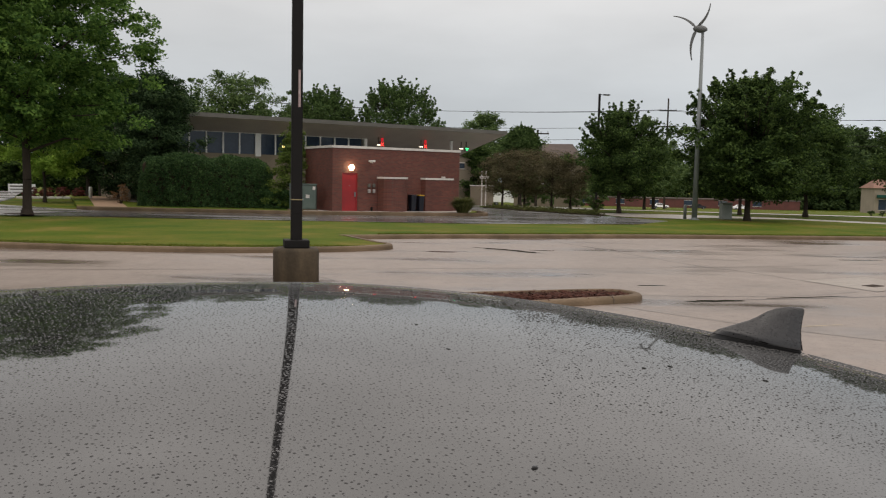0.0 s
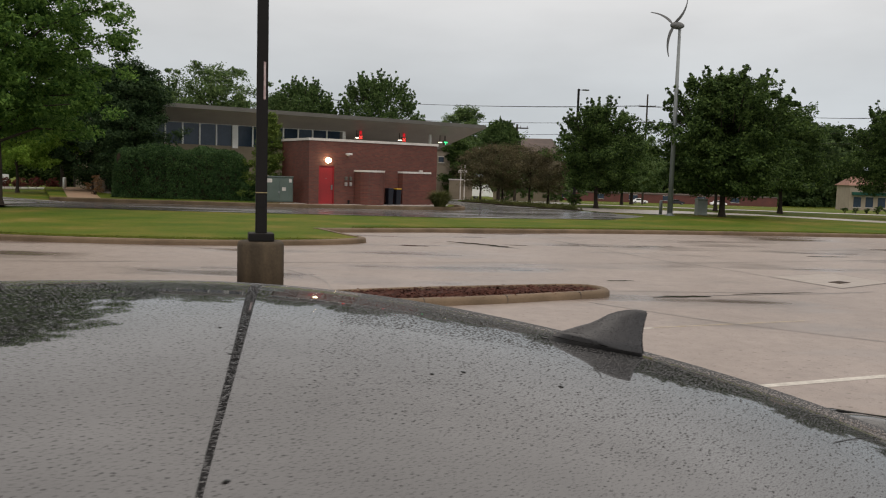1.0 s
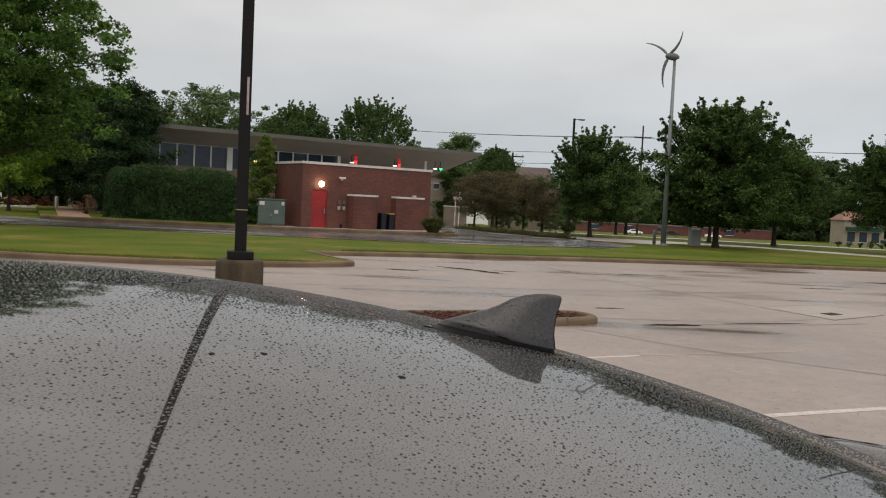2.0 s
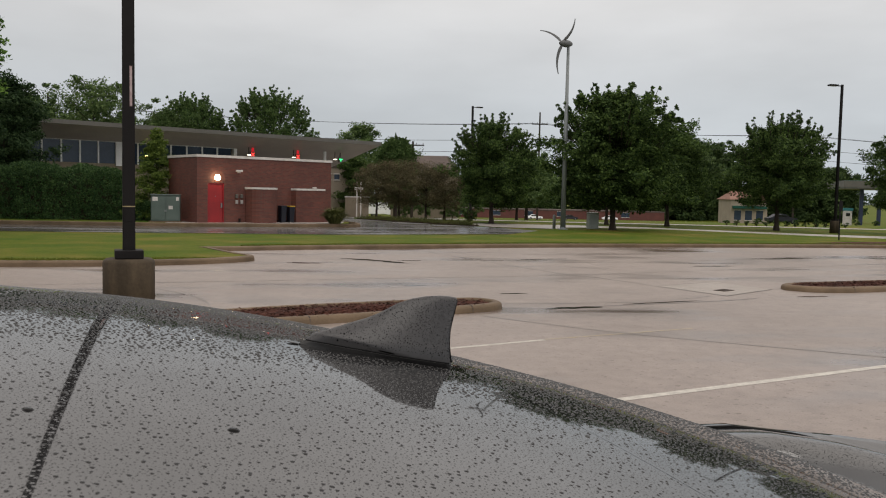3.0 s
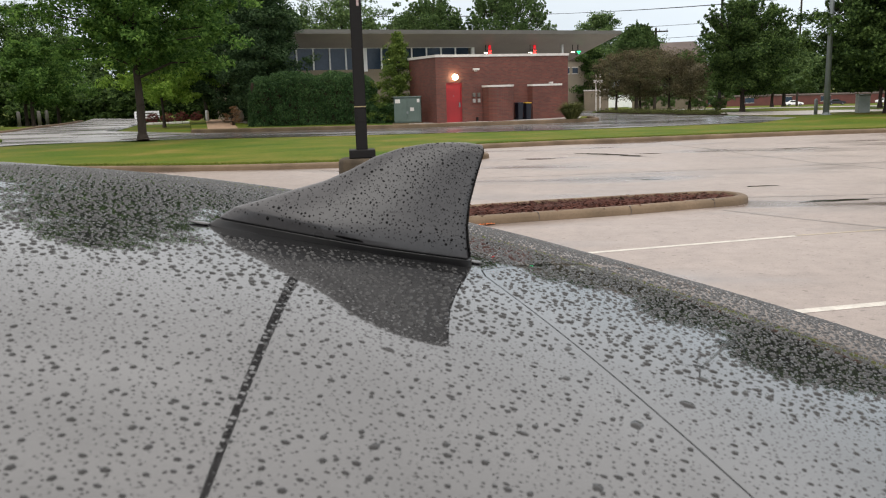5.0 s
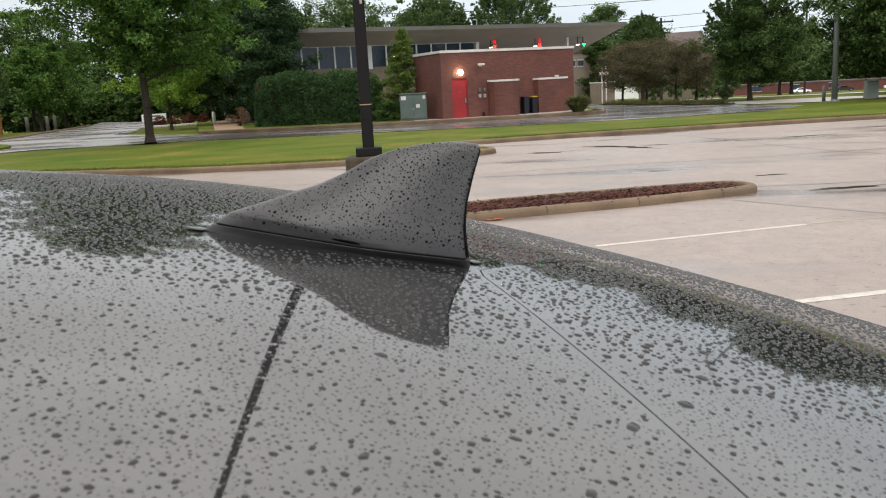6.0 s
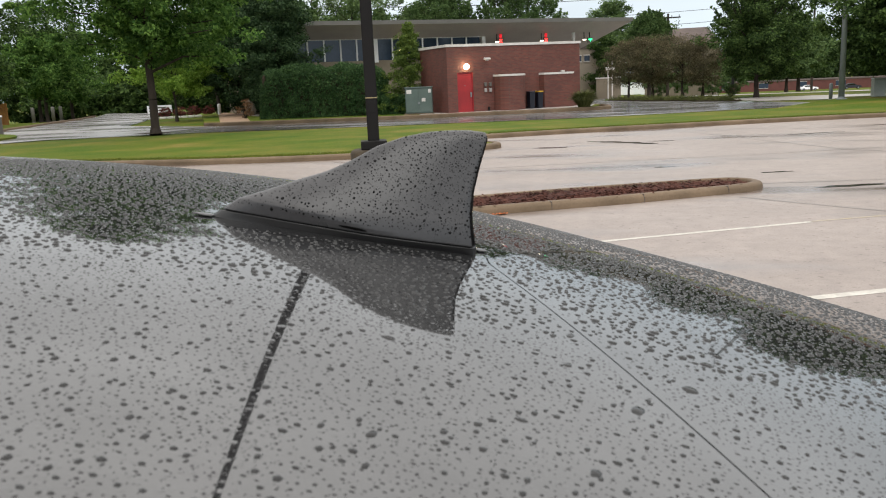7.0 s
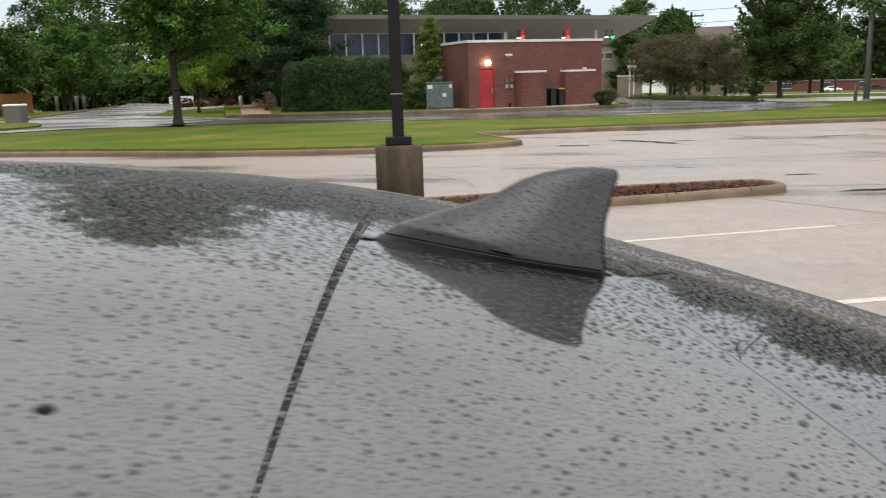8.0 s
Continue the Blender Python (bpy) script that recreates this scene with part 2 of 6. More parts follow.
M_BIN = plain("dark_blue_bin_plastic", (0.006, 0.008, 0.018), None, 0.5, 0.0, 3.0, 40.0, 0.1, 0.002)
M_YELLOW = plain("yellow_plastic", (0.5, 0.3, 0.02), None, 0.5, 0.0, 3.0, 40.0, 0.1, 0.002)
M_STICKER = plain("torn_sticker", (0.50, 0.43, 0.43), (0.30, 0.20, 0.20), 0.6, 0.0, 25.0, 80.0, 0.1, 0.002)
M_TAPE = plain("faded_tape", (0.34, 0.28, 0.15), (0.2, 0.17, 0.1), 0.6, 0.0, 20.0, 60.0, 0.1, 0.002)
M_BARK = plain("bark", (0.055, 0.044, 0.036), (0.03, 0.024, 0.02), 0.9, 0.0, 4.0, 30.0, 0.8, 0.02, stretch=(1, 1, 0.3))
M_LEAF = leafy("maple_leaves", (0.030, 0.080, 0.020), (0.185, 0.31, 0.075), 0.5)
M_LEAF_LIME = leafy("lime_leaves", (0.12, 0.225, 0.035), (0.31, 0.44, 0.085), 0.55)
M_LEAF_CONE = leafy("yellowish_evergreen", (0.052, 0.092, 0.022), (0.20, 0.27, 0.062), 0.4)
M_LEAF_MID = leafy("zelkova_leaves", (0.040, 0.080, 0.028), (0.14, 0.215, 0.075), 0.4)
M_LEAF_DARK = leafy("dark_leaves", (0.015, 0.036, 0.012), (0.118, 0.185, 0.054), 0.35)
M_LEAF_PINE = leafy("bluish_dark_leaves", (0.013, 0.034, 0.015), (0.066, 0.110, 0.046), 0.25)
M_LEAF_FAR = leafy("far_leaves", (0.058, 0.104, 0.040), (0.165, 0.236, 0.088))
M_LEAF_BROWN = leafy("bronze_leaves", (0.058, 0.056, 0.032), (0.20, 0.168, 0.105), 0.35)
M_LEAF_RUST = leafy("rusty_leaves", (0.10, 0.055, 0.028), (0.26, 0.15, 0.08))
M_HEDGE = leafy("hedge_leaves", (0.015, 0.044, 0.019), (0.092, 0.162, 0.056), 0.2)
M_LEAF_WOOD = leafy("woodland_leaves", (0.030, 0.058, 0.022), (0.095, 0.145, 0.052), 0.3)
M_TUFT = leafy("olive_grass_blades", (0.045, 0.056, 0.018), (0.155, 0.165, 0.062), 0.3)
M_REDLEAF = leafy("barberry_leaves", (0.072, 0.022, 0.022), (0.168, 0.054, 0.042), 0.12)
M_GRASS = leafy("grass_blades", (0.095, 0.122, 0.016), (0.14, 0.155, 0.03), 0.3)


def lawn():
    m, n, l, b = node_mat("lawn")
    big = noise_tex(n, l, 0.35, 5.0, 0.6)
    mid = noise_tex(n, l, 6.0, 4.0, 0.6)
    fine = noise_tex(n, l, 90.0, 3.0)
    col = ramp(n, l, big.outputs["Fac"], ((0.3, (0.048, 0.095, 0.009)), (0.48, (0.086, 0.114, 0.014)), (0.6, (0.128, 0.128, 0.024)), (0.72, (0.185, 0.150, 0.044)))).outputs["Color"]
    col = mix(n, l, "MULTIPLY", 0.5, col, ramp(n, l, mid.outputs["Fac"], ((0.3, (0.75, 0.8, 0.75)), (0.7, (1.2, 1.15, 1.1)))).outputs["Color"])
    col = mix(n, l, "MULTIPLY", 0.55, col, ramp(n, l, fine.outputs["Fac"], ((0.3, (0.6, 0.65, 0.6)), (0.7, (1.3, 1.3, 1.2)))).outputs["Color"])
    l.new(col, b.inputs["Base Color"])
    b.inputs["Roughness"].default_value, b.inputs["Specular IOR Level"].default_value = 0.85, 0.08
    bump(n, l, b, fine.outputs["Fac"], 0.45, 0.02)
    return m


M_LAWN = lawn()


# ---- building helpers ----
def mesh_ob(name, verts, faces, mat, parent=None, label="", smooth=False):
    me = bpy.data.meshes.new(name)
    me.from_pydata([tuple(v) for v in verts], [], faces)
    me.materials.append(mat)
    if smooth:
        me.polygons.foreach_set("use_smooth", [True] * len(me.polygons))
    me.update()
    ob = new(name, me)
    if parent is not None:
        ob.parent = parent
    if label:
        tagged(ob, label)
    return ob


def part(name, bm, material, parent=None, label="", smooth=False):
    me = bpy.data.meshes.new(name)
    bm.normal_update()
    bm.to_mesh(me)
    bm.free()
    me.materials.append(material)
    if smooth:
        me.polygons.foreach_set("use_smooth", [True] * len(me.polygons))
    ob = new(name, me)
    if parent is not None:
        ob.parent = parent
    if label:
        tagged(ob, label)
    return ob


def thing(name, m, label, category, group="", kind=""):
    ob = new(name)
    ob.empty_display_size = 0.2
    ob.matrix_world = m
    return tagged(ob, label, category, group, kind)


def box(bm, lo, hi, bevel=0.0):
    r = bmesh.ops.create_cube(bm, size=1.0)
    vs = r["verts"]
    for v in vs:
        v.co = Vector([l + (c + 0.5) * (h - l) for c, l, h in zip(v.co, lo, hi)])
    if bevel:
        es = list({e for v in vs for e in v.link_edges})
        bmesh.ops.bevel(bm, geom=es, offset=bevel, segments=2, affect="EDGES", profile=0.5)
    return bm


def boxes(*specs, bevel=0.0):
    bm = bmesh.new()
    for lo, hi in specs:
        box(bm, lo, hi, bevel)
    return bm


def tube(bm, a, b, r0, r1, seg=10, caps=True):
    a, b = Vector(a), Vector(b)
    z = (b - a).normalized()
    x = z.orthogonal().normalized()
    y = z.cross(x)
    ra, rb = [], []
    for i in range(seg):
        t = 2 * math.pi * i / seg
        d = x * math.cos(t) + y * math.sin(t)
        ra.append(bm.verts.new(a + d * r0))
        rb.append(bm.verts.new(b + d * r1))
    for i in range(seg):
        j = (i + 1) % seg
        bm.faces.new((ra[i], ra[j], rb[j], rb[i]))
    if caps:
        bm.faces.new(ra[::-1])
        bm.faces.new(rb)
    return bm


def spin_profile(bm, profile, seg=24):
    """A turned solid from (radius, height) pairs."""
    rings = [[bm.verts.new((r * math.cos(2 * math.pi * i / seg), r * math.sin(2 * math.pi * i / seg), z)) for i in range(seg)] for r, z in profile]
    for p, q in zip(rings, rings[1:]):
        for i in range(seg):
            j = (i + 1) % seg
            bm.faces.new((p[i], p[j], q[j], q[i]))
    bm.faces.new(rings[0][::-1])
    bm.faces.new(rings[-1])
    return bm


def sheet(name, outline, z, mat, label="", category="", kind="structure", depth=0.0):
    """A level sheet with an outline of x, y; depth gives it sides."""
    bm = bmesh.new()
    top = [bm.verts.new((x, y, z)) for x, y in outline]
    f = bm.faces.new(top)
    f.normal_update()
    if f.normal.z < 0:
        f.normal_flip()
    if depth:
        low = [bm.verts.new((x, y, z - depth)) for x, y in outline]
        for i in range(len(top)):
            j = (i + 1) % len(top)
            bm.faces.new((top[i], top[j], low[j], low[i]))
    bmesh.ops.triangulate(bm, faces=[f])
    bmesh.ops.recalc_face_normals(bm, faces=bm.faces)
    return tagged(part(name, bm, mat), label, category, "", kind)


def sweep(bm, line, profile, closed=False):
    """Sweeps a profile of (outward, up) pairs along x, y points."""
    n = len(line)
    rings = []
    for i, (x, y) in enumerate(line):
        p = Vector(line[i - 1] if (i or closed) else line[i])
        q = Vector(line[(i + 1) % n] if (i < n - 1 or closed) else line[i])
        d = (q - p).normalized()
        nn = Vector((d.y, -d.x))
        rings.append([bm.verts.new((x + nn.x * o, y + nn.y * o, u)) for o, u in profile])
    for i in range(n if closed else n - 1):
        a, b = rings[i], rings[(i + 1) % n]
        for k in range(len(profile) - 1):
            bm.faces.new((a[k], a[k + 1], b[k + 1], b[k]))
    if not closed:
        bm.faces.new(rings[0])
        bm.faces.new(rings[-1][::-1])
    bmesh.ops.recalc_face_normals(bm, faces=bm.faces)
    return bm


def curve_line(points, steps=6):
    """A smooth line through x, y points."""
    out = []
    for i in range(len(points) - 1):
        p0, p1, p2, p3 = (Vector(points[max(0, min(len(points) - 1, k))]) for k in (i - 1, i, i + 1, i + 2))
        for s in range(steps):
            t = s / steps
            v = 0.5 * ((2 * p1) + (p2 - p0) * t + (2 * p0 - 5 * p1 + 4 * p2 - p3) * t * t + (3 * p1 - p0 - 3 * p2 + p3) * t ** 3)
            out.append((v.x, v.y))
    out.append(tuple(points[-1]))
    return out

# ---- ground ----


def ground_z(y):
    """The land falls gently beyond the far lawn."""
    return -0.02 - 2.3 * min(2.25, max(0.0, (y - 60.0) / 80.0))


bm = bmesh.new()
rows = [[bm.verts.new((x, y, ground_z(y))) for x in (-2500, -300, 0, 300, 2500)] for y in (-2500, -40, 0, 40, 60, 80, 100, 120, 140, 180, 220, 240, 300, 2500)]
for p, q in zip(rows, rows[1:]):
    for k in range(4):
        bm.faces.new((p[k], p[k + 1], q[k + 1], q[k]))
tagged(part("ground", bm, M_LAWN), "gently falling lawn and open land out to the horizon", "ground", kind="structure")

KERB_LEFT = [(-60, 20.5), (-30, 19.2), (-14.3, 18.2), (-8.9, 17.55), (-6.2, 17.5), (-4.1, 17.8), (-2.2, 18.55), (-1.25, 19.3), (-1.05, 19.85), (-1.5, 20.6)]
KERB_RIGHT = [(-2.64, 23.05), (-2.2, 23.2), (1.5, 24.6), (5.5, 25.7), (10.0, 26.8), (19.3, 28.2), (27.0, 28.9), (45.0, 30.5), (80.0, 34.0)]
kerb_line = curve_line(KERB_LEFT, 5) + curve_line(KERB_RIGHT, 5)
sheet("pavement_lot", [(-60, -40), (80, -40), (80, 36.0)] + [(x, y + 0.1) for x, y in kerb_line[::-1]], 0.0, M_CONCRETE, "damp pinkish grey concrete parking lot with joints and puddles", "parking lot")
GRASS_FAR = [(80, 34.6), (45, 31.3), (36, 32.3), (29.3, 34.6), (26.4, 36.7), (23.4, 39.8), (20.2, 43.2), (15.3, 43.3), (13.4, 40.2), (10.0, 36.0), (1.8, 33.6), (-5.3, 33.2), (-11.6, 33.0), (-16.7, 33.2), (-22.0, 31.5), (-25.0, 27.5), (-34.0, 26.0), (-60, 27.0)]
strip_lawn = sheet("grass_strip", kerb_line + GRASS_FAR, 0.12, M_LAWN, "mown grass strip between parking lot and lane", "lawn", depth=0.16)
for v in strip_lawn.data.vertices:              # its far edge lies flush with the lane
    if any(abs(v.co.x - x) < 1e-3 and abs(v.co.y - y) < 1e-3 for x, y in GRASS_FAR[9:]):
        v.co.z -= 0.108
kerb = sweep(bmesh.new(), kerb_line, [(0.16, -0.05), (0.15, 0.09), (0.13, 0.125), (0.09, 0.14), (-0.04, 0.142), (-0.06, 0.05)])
tagged(part("kerb_lot", kerb, M_KERB), "stained concrete kerb along the grass strip", "kerb", kind="structure")
sheet("road_lane", [(-70, 27.6), (-34.5, 26.5), (-25.5, 28.0), (-22.4, 32.0), (-16.9, 33.7), (-11.6, 33.5), (-5.3, 33.7), (1.8, 34.1), (10.0, 36.6), (13.5, 39.0), (11.2, 44.6), (6.6, 50.5), (3.6, 57.0), (3.8, 60.0), (-2.0, 60.0), (-0.1, 52.0), (3.1, 45.0), (2.6, 41.2), (-5.0, 39.6), (-18.0, 39.6), (-25.0, 44.0), (-30.0, 57.0), (-38.4, 74.0), (-46.5, 80.0), (-41.6, 69.0), (-38.0, 60.0), (-34.2, 46.0), (-36, 41.5), (-70, 41.5)], 0.004, M_ASPHALT, "wet dark asphalt service lane with sky reflections", "road")
BED = [(-26.0, 57.0), (-18.3, 40.0), (-12, 39.9), (-5.0, 39.9), (2.3, 41.5), (2.8, 44.9), (-0.5, 51.8), (-2.4, 61.5), (-24.0, 61.5)]
sheet("grass_bed", BED[::-1], 0.17, M_LAWN, "grass bed round the bank with a low kerb", "lawn", depth=0.15)
bed_kerb = sweep(bmesh.new(), curve_line(BED[1:7], 5), [(0.12, -0.05), (0.11, 0.15), (0.08, 0.19), (-0.05, 0.192), (-0.07, 0.03)])
tagged(part("kerb_bed", bed_kerb, M_KERB), "low concrete kerb beside the wet lane", "kerb", kind="structure")
sheet("pavement_apron", [(-6.6, 40.05), (-5.0, 40.05), (2.1, 41.7), (2.5, 44.8), (1.6, 45.0), (-5.0, 42.5), (-6.6, 42.5)], 0.185, M_WALK, "pale concrete apron at the brick building", "pavement")
DRIVE = [pose(-16.1, 51.0, 0, 0, 0, 33.0) @ Vector(p) for p in ((-3.5, -1.5, 0), (17.5, -1.5, 0), (20.0, 3.0, 0), (20.0, 9.0, 0), (-3.5, 9.0, 0))]
sheet("pavement_drive", [(p.x, p.y) for p in DRIVE], 0.182, M_WALK, "pale concrete drive under the bank canopy", "pavement")
drive_bm = bmesh.new()
rows = [[drive_bm.verts.new((x, y, ground_z(y) + 0.03)) for x in (-26, -12, -2, 6, 14)] for y in (61.6, 70, 78)]
for p, q in zip(rows, rows[1:]):
    for k in range(4):
        drive_bm.faces.new((p[k], p[k + 1], q[k + 1], q[k]))
tagged(part("pavement_drive_rear", drive_bm, M_WALK), "pale concrete drive behind the bank", "pavement", kind="structure")
sheet("pavement_walk", [(11.6, 45.0), (15.3, 43.6), (20.3, 43.5), (23.6, 40.1), (26.6, 37.0), (29.5, 34.9), (36.5, 32.7), (46, 31.7), (80, 34.9), (80, 37.6), (46, 35.2), (40, 36.8), (33.0, 39.6), (29.5, 41.5), (26.0, 44.6), (22.1, 48.0), (17.3, 50.1), (9.0, 51.0)], 0.006, M_WALK, "pale damp concrete side lane", "pavement")
sheet("pavement_far_walk", [(9.0, 58.0), (28.0, 53.5), (50.0, 48.0), (90, 44.0), (90, 45.6), (50, 49.6), (28.4, 55.2), (9.4, 59.6)], 0.006, M_WALK, "pale far footpath across the lawn", "pavement")
bm = bmesh.new()
rows = [[bm.verts.new((x, y0 - 0.05 * x, ground_z(y0 - 0.05 * x) + 0.03)) for x in range(-60, 161, 20)] for y0 in (226, 239)]
for k in range(11):
    bm.faces.new((rows[0][k], rows[0][k + 1], rows[1][k + 1], rows[1][k]))
tagged(part("road_street", bm, M_WALK), "pale far street beyond the lawn", "road", kind="structure")


sheet("road_lane_bend", [(-70, 28.0), (-34.4, 27.0), (-25.8, 28.4), (-22.7, 32.3), (-18.5, 34.0), (-17.6, 39.5), (-21.9, 42.6), (-26.4, 45.6), (-30.4, 57.5), (-38.0, 74.5), (-47.4, 81.0), (-42.0, 69.8), (-38.5, 61.0), (-36.7, 54.7), (-33.9, 46.2), (-36.0, 42.0), (-70, 42.0)], 0.009, M_WETLANE, "pale wet curving lane with the sky sheen put into its colour", "road")
bend_kerb = sweep(bmesh.new(), curve_line([(-70, 42.2), (-36.2, 42.2), (-34.1, 46.2), (-36.9, 54.7), (-38.7, 61.0), (-42.2, 69.8)], 5), [(0.14, -0.4), (0.13, 0.09), (0.1, 0.14), (-0.05, 0.142), (-0.07, -0.4)])
tagged(part("kerb_bend", bend_kerb, M_KERB), "tan concrete kerb round the outside of the bend", "kerb", kind="structure")
sheet("grass_corner", curve_line([(-60, 29.5), (-36, 28.6), (-28.5, 29.6), (-25.6, 32.2), (-26.2, 35.5), (-30, 38.5), (-40, 41.0), (-60, 41.5)], 4), 0.10, M_LAWN, "grass corner in the bend of the lane", "lawn", depth=0.12)


M_JOINT = plain("dark_joint_sealant", (0.06, 0.05, 0.045), (0.13, 0.11, 0.10), 0.4, 0.0, 1.2, 30.0, 0.3, 0.003)


def planted_island(name, outline, top_label):
    ob = thing(name, Matrix(), top_label, "parking island")
    line = curve_line(outline + [outline[0]], 6)[:-1]
    part("kerb", sweep(bmesh.new(), line, [(0.1, -0.02), (0.095, 0.065), (0.07, 0.10), (0.02, 0.117), (-0.05, 0.117), (-0.075, 0.105), (-0.08, 0.02)], True), M_KERB, ob, "", True)
    bm = bmesh.new()
    cx, cy = sum(p[0] for p in line) / len(line), sum(p[1] for p in line) / len(line)
    rings = []
    for s, z in ((0.99, 0.07), (0.8, 0.09), (0.5, 0.105), (0.2, 0.11)):
        rings.append([bm.verts.new((cx + (x - cx) * s, cy + (y - cy) * s, z + random.uniform(-0.01, 0.01))) for x, y in line])
    for p, q in zip(rings, rings[1:]):
        for i in range(len(line)):
            j = (i + 1) % len(line)
            bm.faces.new((p[i], p[j], q[j], q[i]))
    bm.faces.new(rings[-1])
    bmesh.ops.recalc_face_normals(bm, faces=bm.faces)
    part("mulch_bed", bm, M_MULCH, ob, "dark red bark mulch")
    run = 0.0
    for (x0, y0), (x1, y1) in zip(line, line[1:]):
        run += math.hypot(x1 - x0, y1 - y0)
        if run > 1.3:               # saw cuts across the kerb
            run = 0.0
            cut = part("kerb_joint", boxes(((-0.004, -0.078, 0.03), (0.004, 0.06, 0.1185)), ((-0.004, 0.06, 0.0), (0.004, 0.098, 0.085)), ((-0.004, -0.1, 0.0), (0.004, -0.078, 0.085))), M_JOINT, ob)
            cut.matrix_local = pose(x1, y1, 0, 0, 0, math.degrees(math.atan2(y1 - y0, x1 - x0)))
    verts, faces = [], []
    for _ in range(2600):                       # loose bark chips
        i = random.randrange(len(line))
        f = math.sqrt(random.random()) * 0.96
        x, y = cx + (line[i][0] - cx) * f + random.uniform(-0.15, 0.15), cy + (line[i][1] - cy) * f + random.uniform(-0.05, 0.05)
        a, s = random.uniform(0, 6.28), random.uniform(0.02, 0.05)
        dx, dy, z = math.cos(a) * s, math.sin(a) * s, 0.10 + 0.03 * (1 - f) + random.uniform(-0.01, 0.015)
        k = len(verts)
        verts += [(x - dx, y - dy, z), (x + dy * 0.4, y - dx * 0.4, z + 0.008), (x + dx, y + dy, z + random.uniform(0, 0.02)), (x - dy * 0.4, y + dx * 0.4, z - 0.004)]
        faces.append((k, k + 1, k + 2, k + 3))
    tagged(mesh_ob("bark_litter", verts, faces, M_MULCH, ob), kind="stuff")
    return ob


planted_island("parking_island", [(-3.2, 7.5), (-2.6, 7.32), (-1.6, 7.5), (-0.5, 8.3), (0.4, 8.68), (1.7, 9.18), (2.8, 9.72), (3.45, 10.05), (3.72, 10.35), (3.66, 10.72), (3.2, 10.86), (1.8, 10.42), (0.4, 9.92), (-0.45, 9.55), (-2.2, 8.7), (-3.1, 8.1)], "kerbed parking island filled with red bark mulch")
planted_island("parking_island", [(10.75, 13.1), (11.3, 12.75), (12.6, 12.9), (16.0, 13.8), (20.0, 15.0), (20.3, 15.8), (16.0, 14.8), (12.5, 13.9), (11.0, 13.5)], "second kerbed island of bark mulch with rounded end")


def strip(name, a, b, width, z, mat, label, category):
    a, b = Vector((*a, 0)), Vector((*b, 0))
    d = (b - a).normalized()
    nn = Vector((-d.y, d.x, 0)) * width / 2
    return sheet(name, [((a + nn).x, (a + nn).y), ((b + nn).x, (b + nn).y), ((b - nn).x, (b - nn).y), ((a - nn).x, (a - nn).y)], z, mat, label, category)


M_LINE = plain("worn_line_paint", (0.58, 0.55, 0.49), (0.38, 0.35, 0.31), 0.5, 0.0, 7.0, 25.0, 0.2, 0.002)
M_PUDDLE = plain("puddle_water", (0.05, 0.045, 0.04), None, 0.05, 0.0, 2.0, 6.0, 0.0, 0.0, ior=1.33)
strip("trim_parking_line", (2.3, 3.70), (8.6, 5.9), 0.11, 0.0025, M_LINE, "worn white parking line", "line")
strip("trim_parking_line", (1.2, 6.33), (3.7, 7.33), 0.08, 0.0025, M_LINE, "worn white parking line", "line")
M_OLDLINE = plain("faded_yellow_paint", (0.40, 0.32, 0.17), (0.31, 0.265, 0.235), 0.5, 0.0, 5.0, 25.0, 0.2, 0.002)
strip("trim_parking_line", (3.72, 7.36), (6.2, 8.2), 0.05, 0.0025, M_OLDLINE, "faded yellow parking line", "line")
M_FAINT = plain("faint_old_joint", (0.22, 0.188, 0.168), (0.15, 0.127, 0.114), 0.4, 0.0, 0.9, 30.0, 0.3, 0.003)


def joint(points, width, mat):
    """A joint that wanders a little along its way."""
    line = curve_line(points, 6)
    left, right = [], []
    for i, (x, y) in enumerate(line):
        x0, y0 = line[max(0, i - 1)]
        x1, y1 = line[min(len(line) - 1, i + 1)]
        k = math.hypot(x1 - x0, y1 - y0)
        w = width * (0.5 + 0.35 * noise.noise(Vector((x * 1.7, y * 1.7, 3.0))))
        left.append((x - (y1 - y0) / k * w, y + (x1 - x0) / k * w))
        right.append((x + (y1 - y0) / k * w, y - (x1 - x0) / k * w))
    sheet("trim_joint", left + right[::-1], 0.003, mat, "dark sealed joint in the concrete", "joint")


for points in ([(3.3, 9.5), (4.63, 8.14), (5.57, 7.39), (7.65, 5.98), (9.6, 4.6)], [(-9.0, 12.9), (-3.0, 14.0), (2.48, 15.22), (7.48, 16.38), (18.36, 20.29), (26.0, 23.0)], [(4.4, 23.5), (4.89, 22.06), (6.69, 16.65), (7.33, 15.56), (8.0, 13.9)], [(3.74, 10.91), (5.2, 11.0), (6.78, 11.23), (8.42, 12.06)], [(13.0, 13.0), (24.0, 16.8)], [(10.2, 20.2), (14.4, 21.6), (22.0, 23.6)], [(-3.0, 14.0), (-1.4, 11.9), (-0.9, 10.2)]):
    joint(points, 0.055, M_FAINT)
for points in ([(5.1, 10.45), (7.88, 11.21), (9.2, 11.7)], [(4.89, 22.06), (5.3, 21.2), (5.78, 20.39)], [(7.46, 22.98), (8.75, 22.83), (9.6, 22.95)], [(0.9, 20.4), (1.9, 20.0), (3.4, 18.9)], [(10.6, 20.3), (12.4, 20.0), (13.8, 20.6)]):
    joint(points, 0.05, M_JOINT)


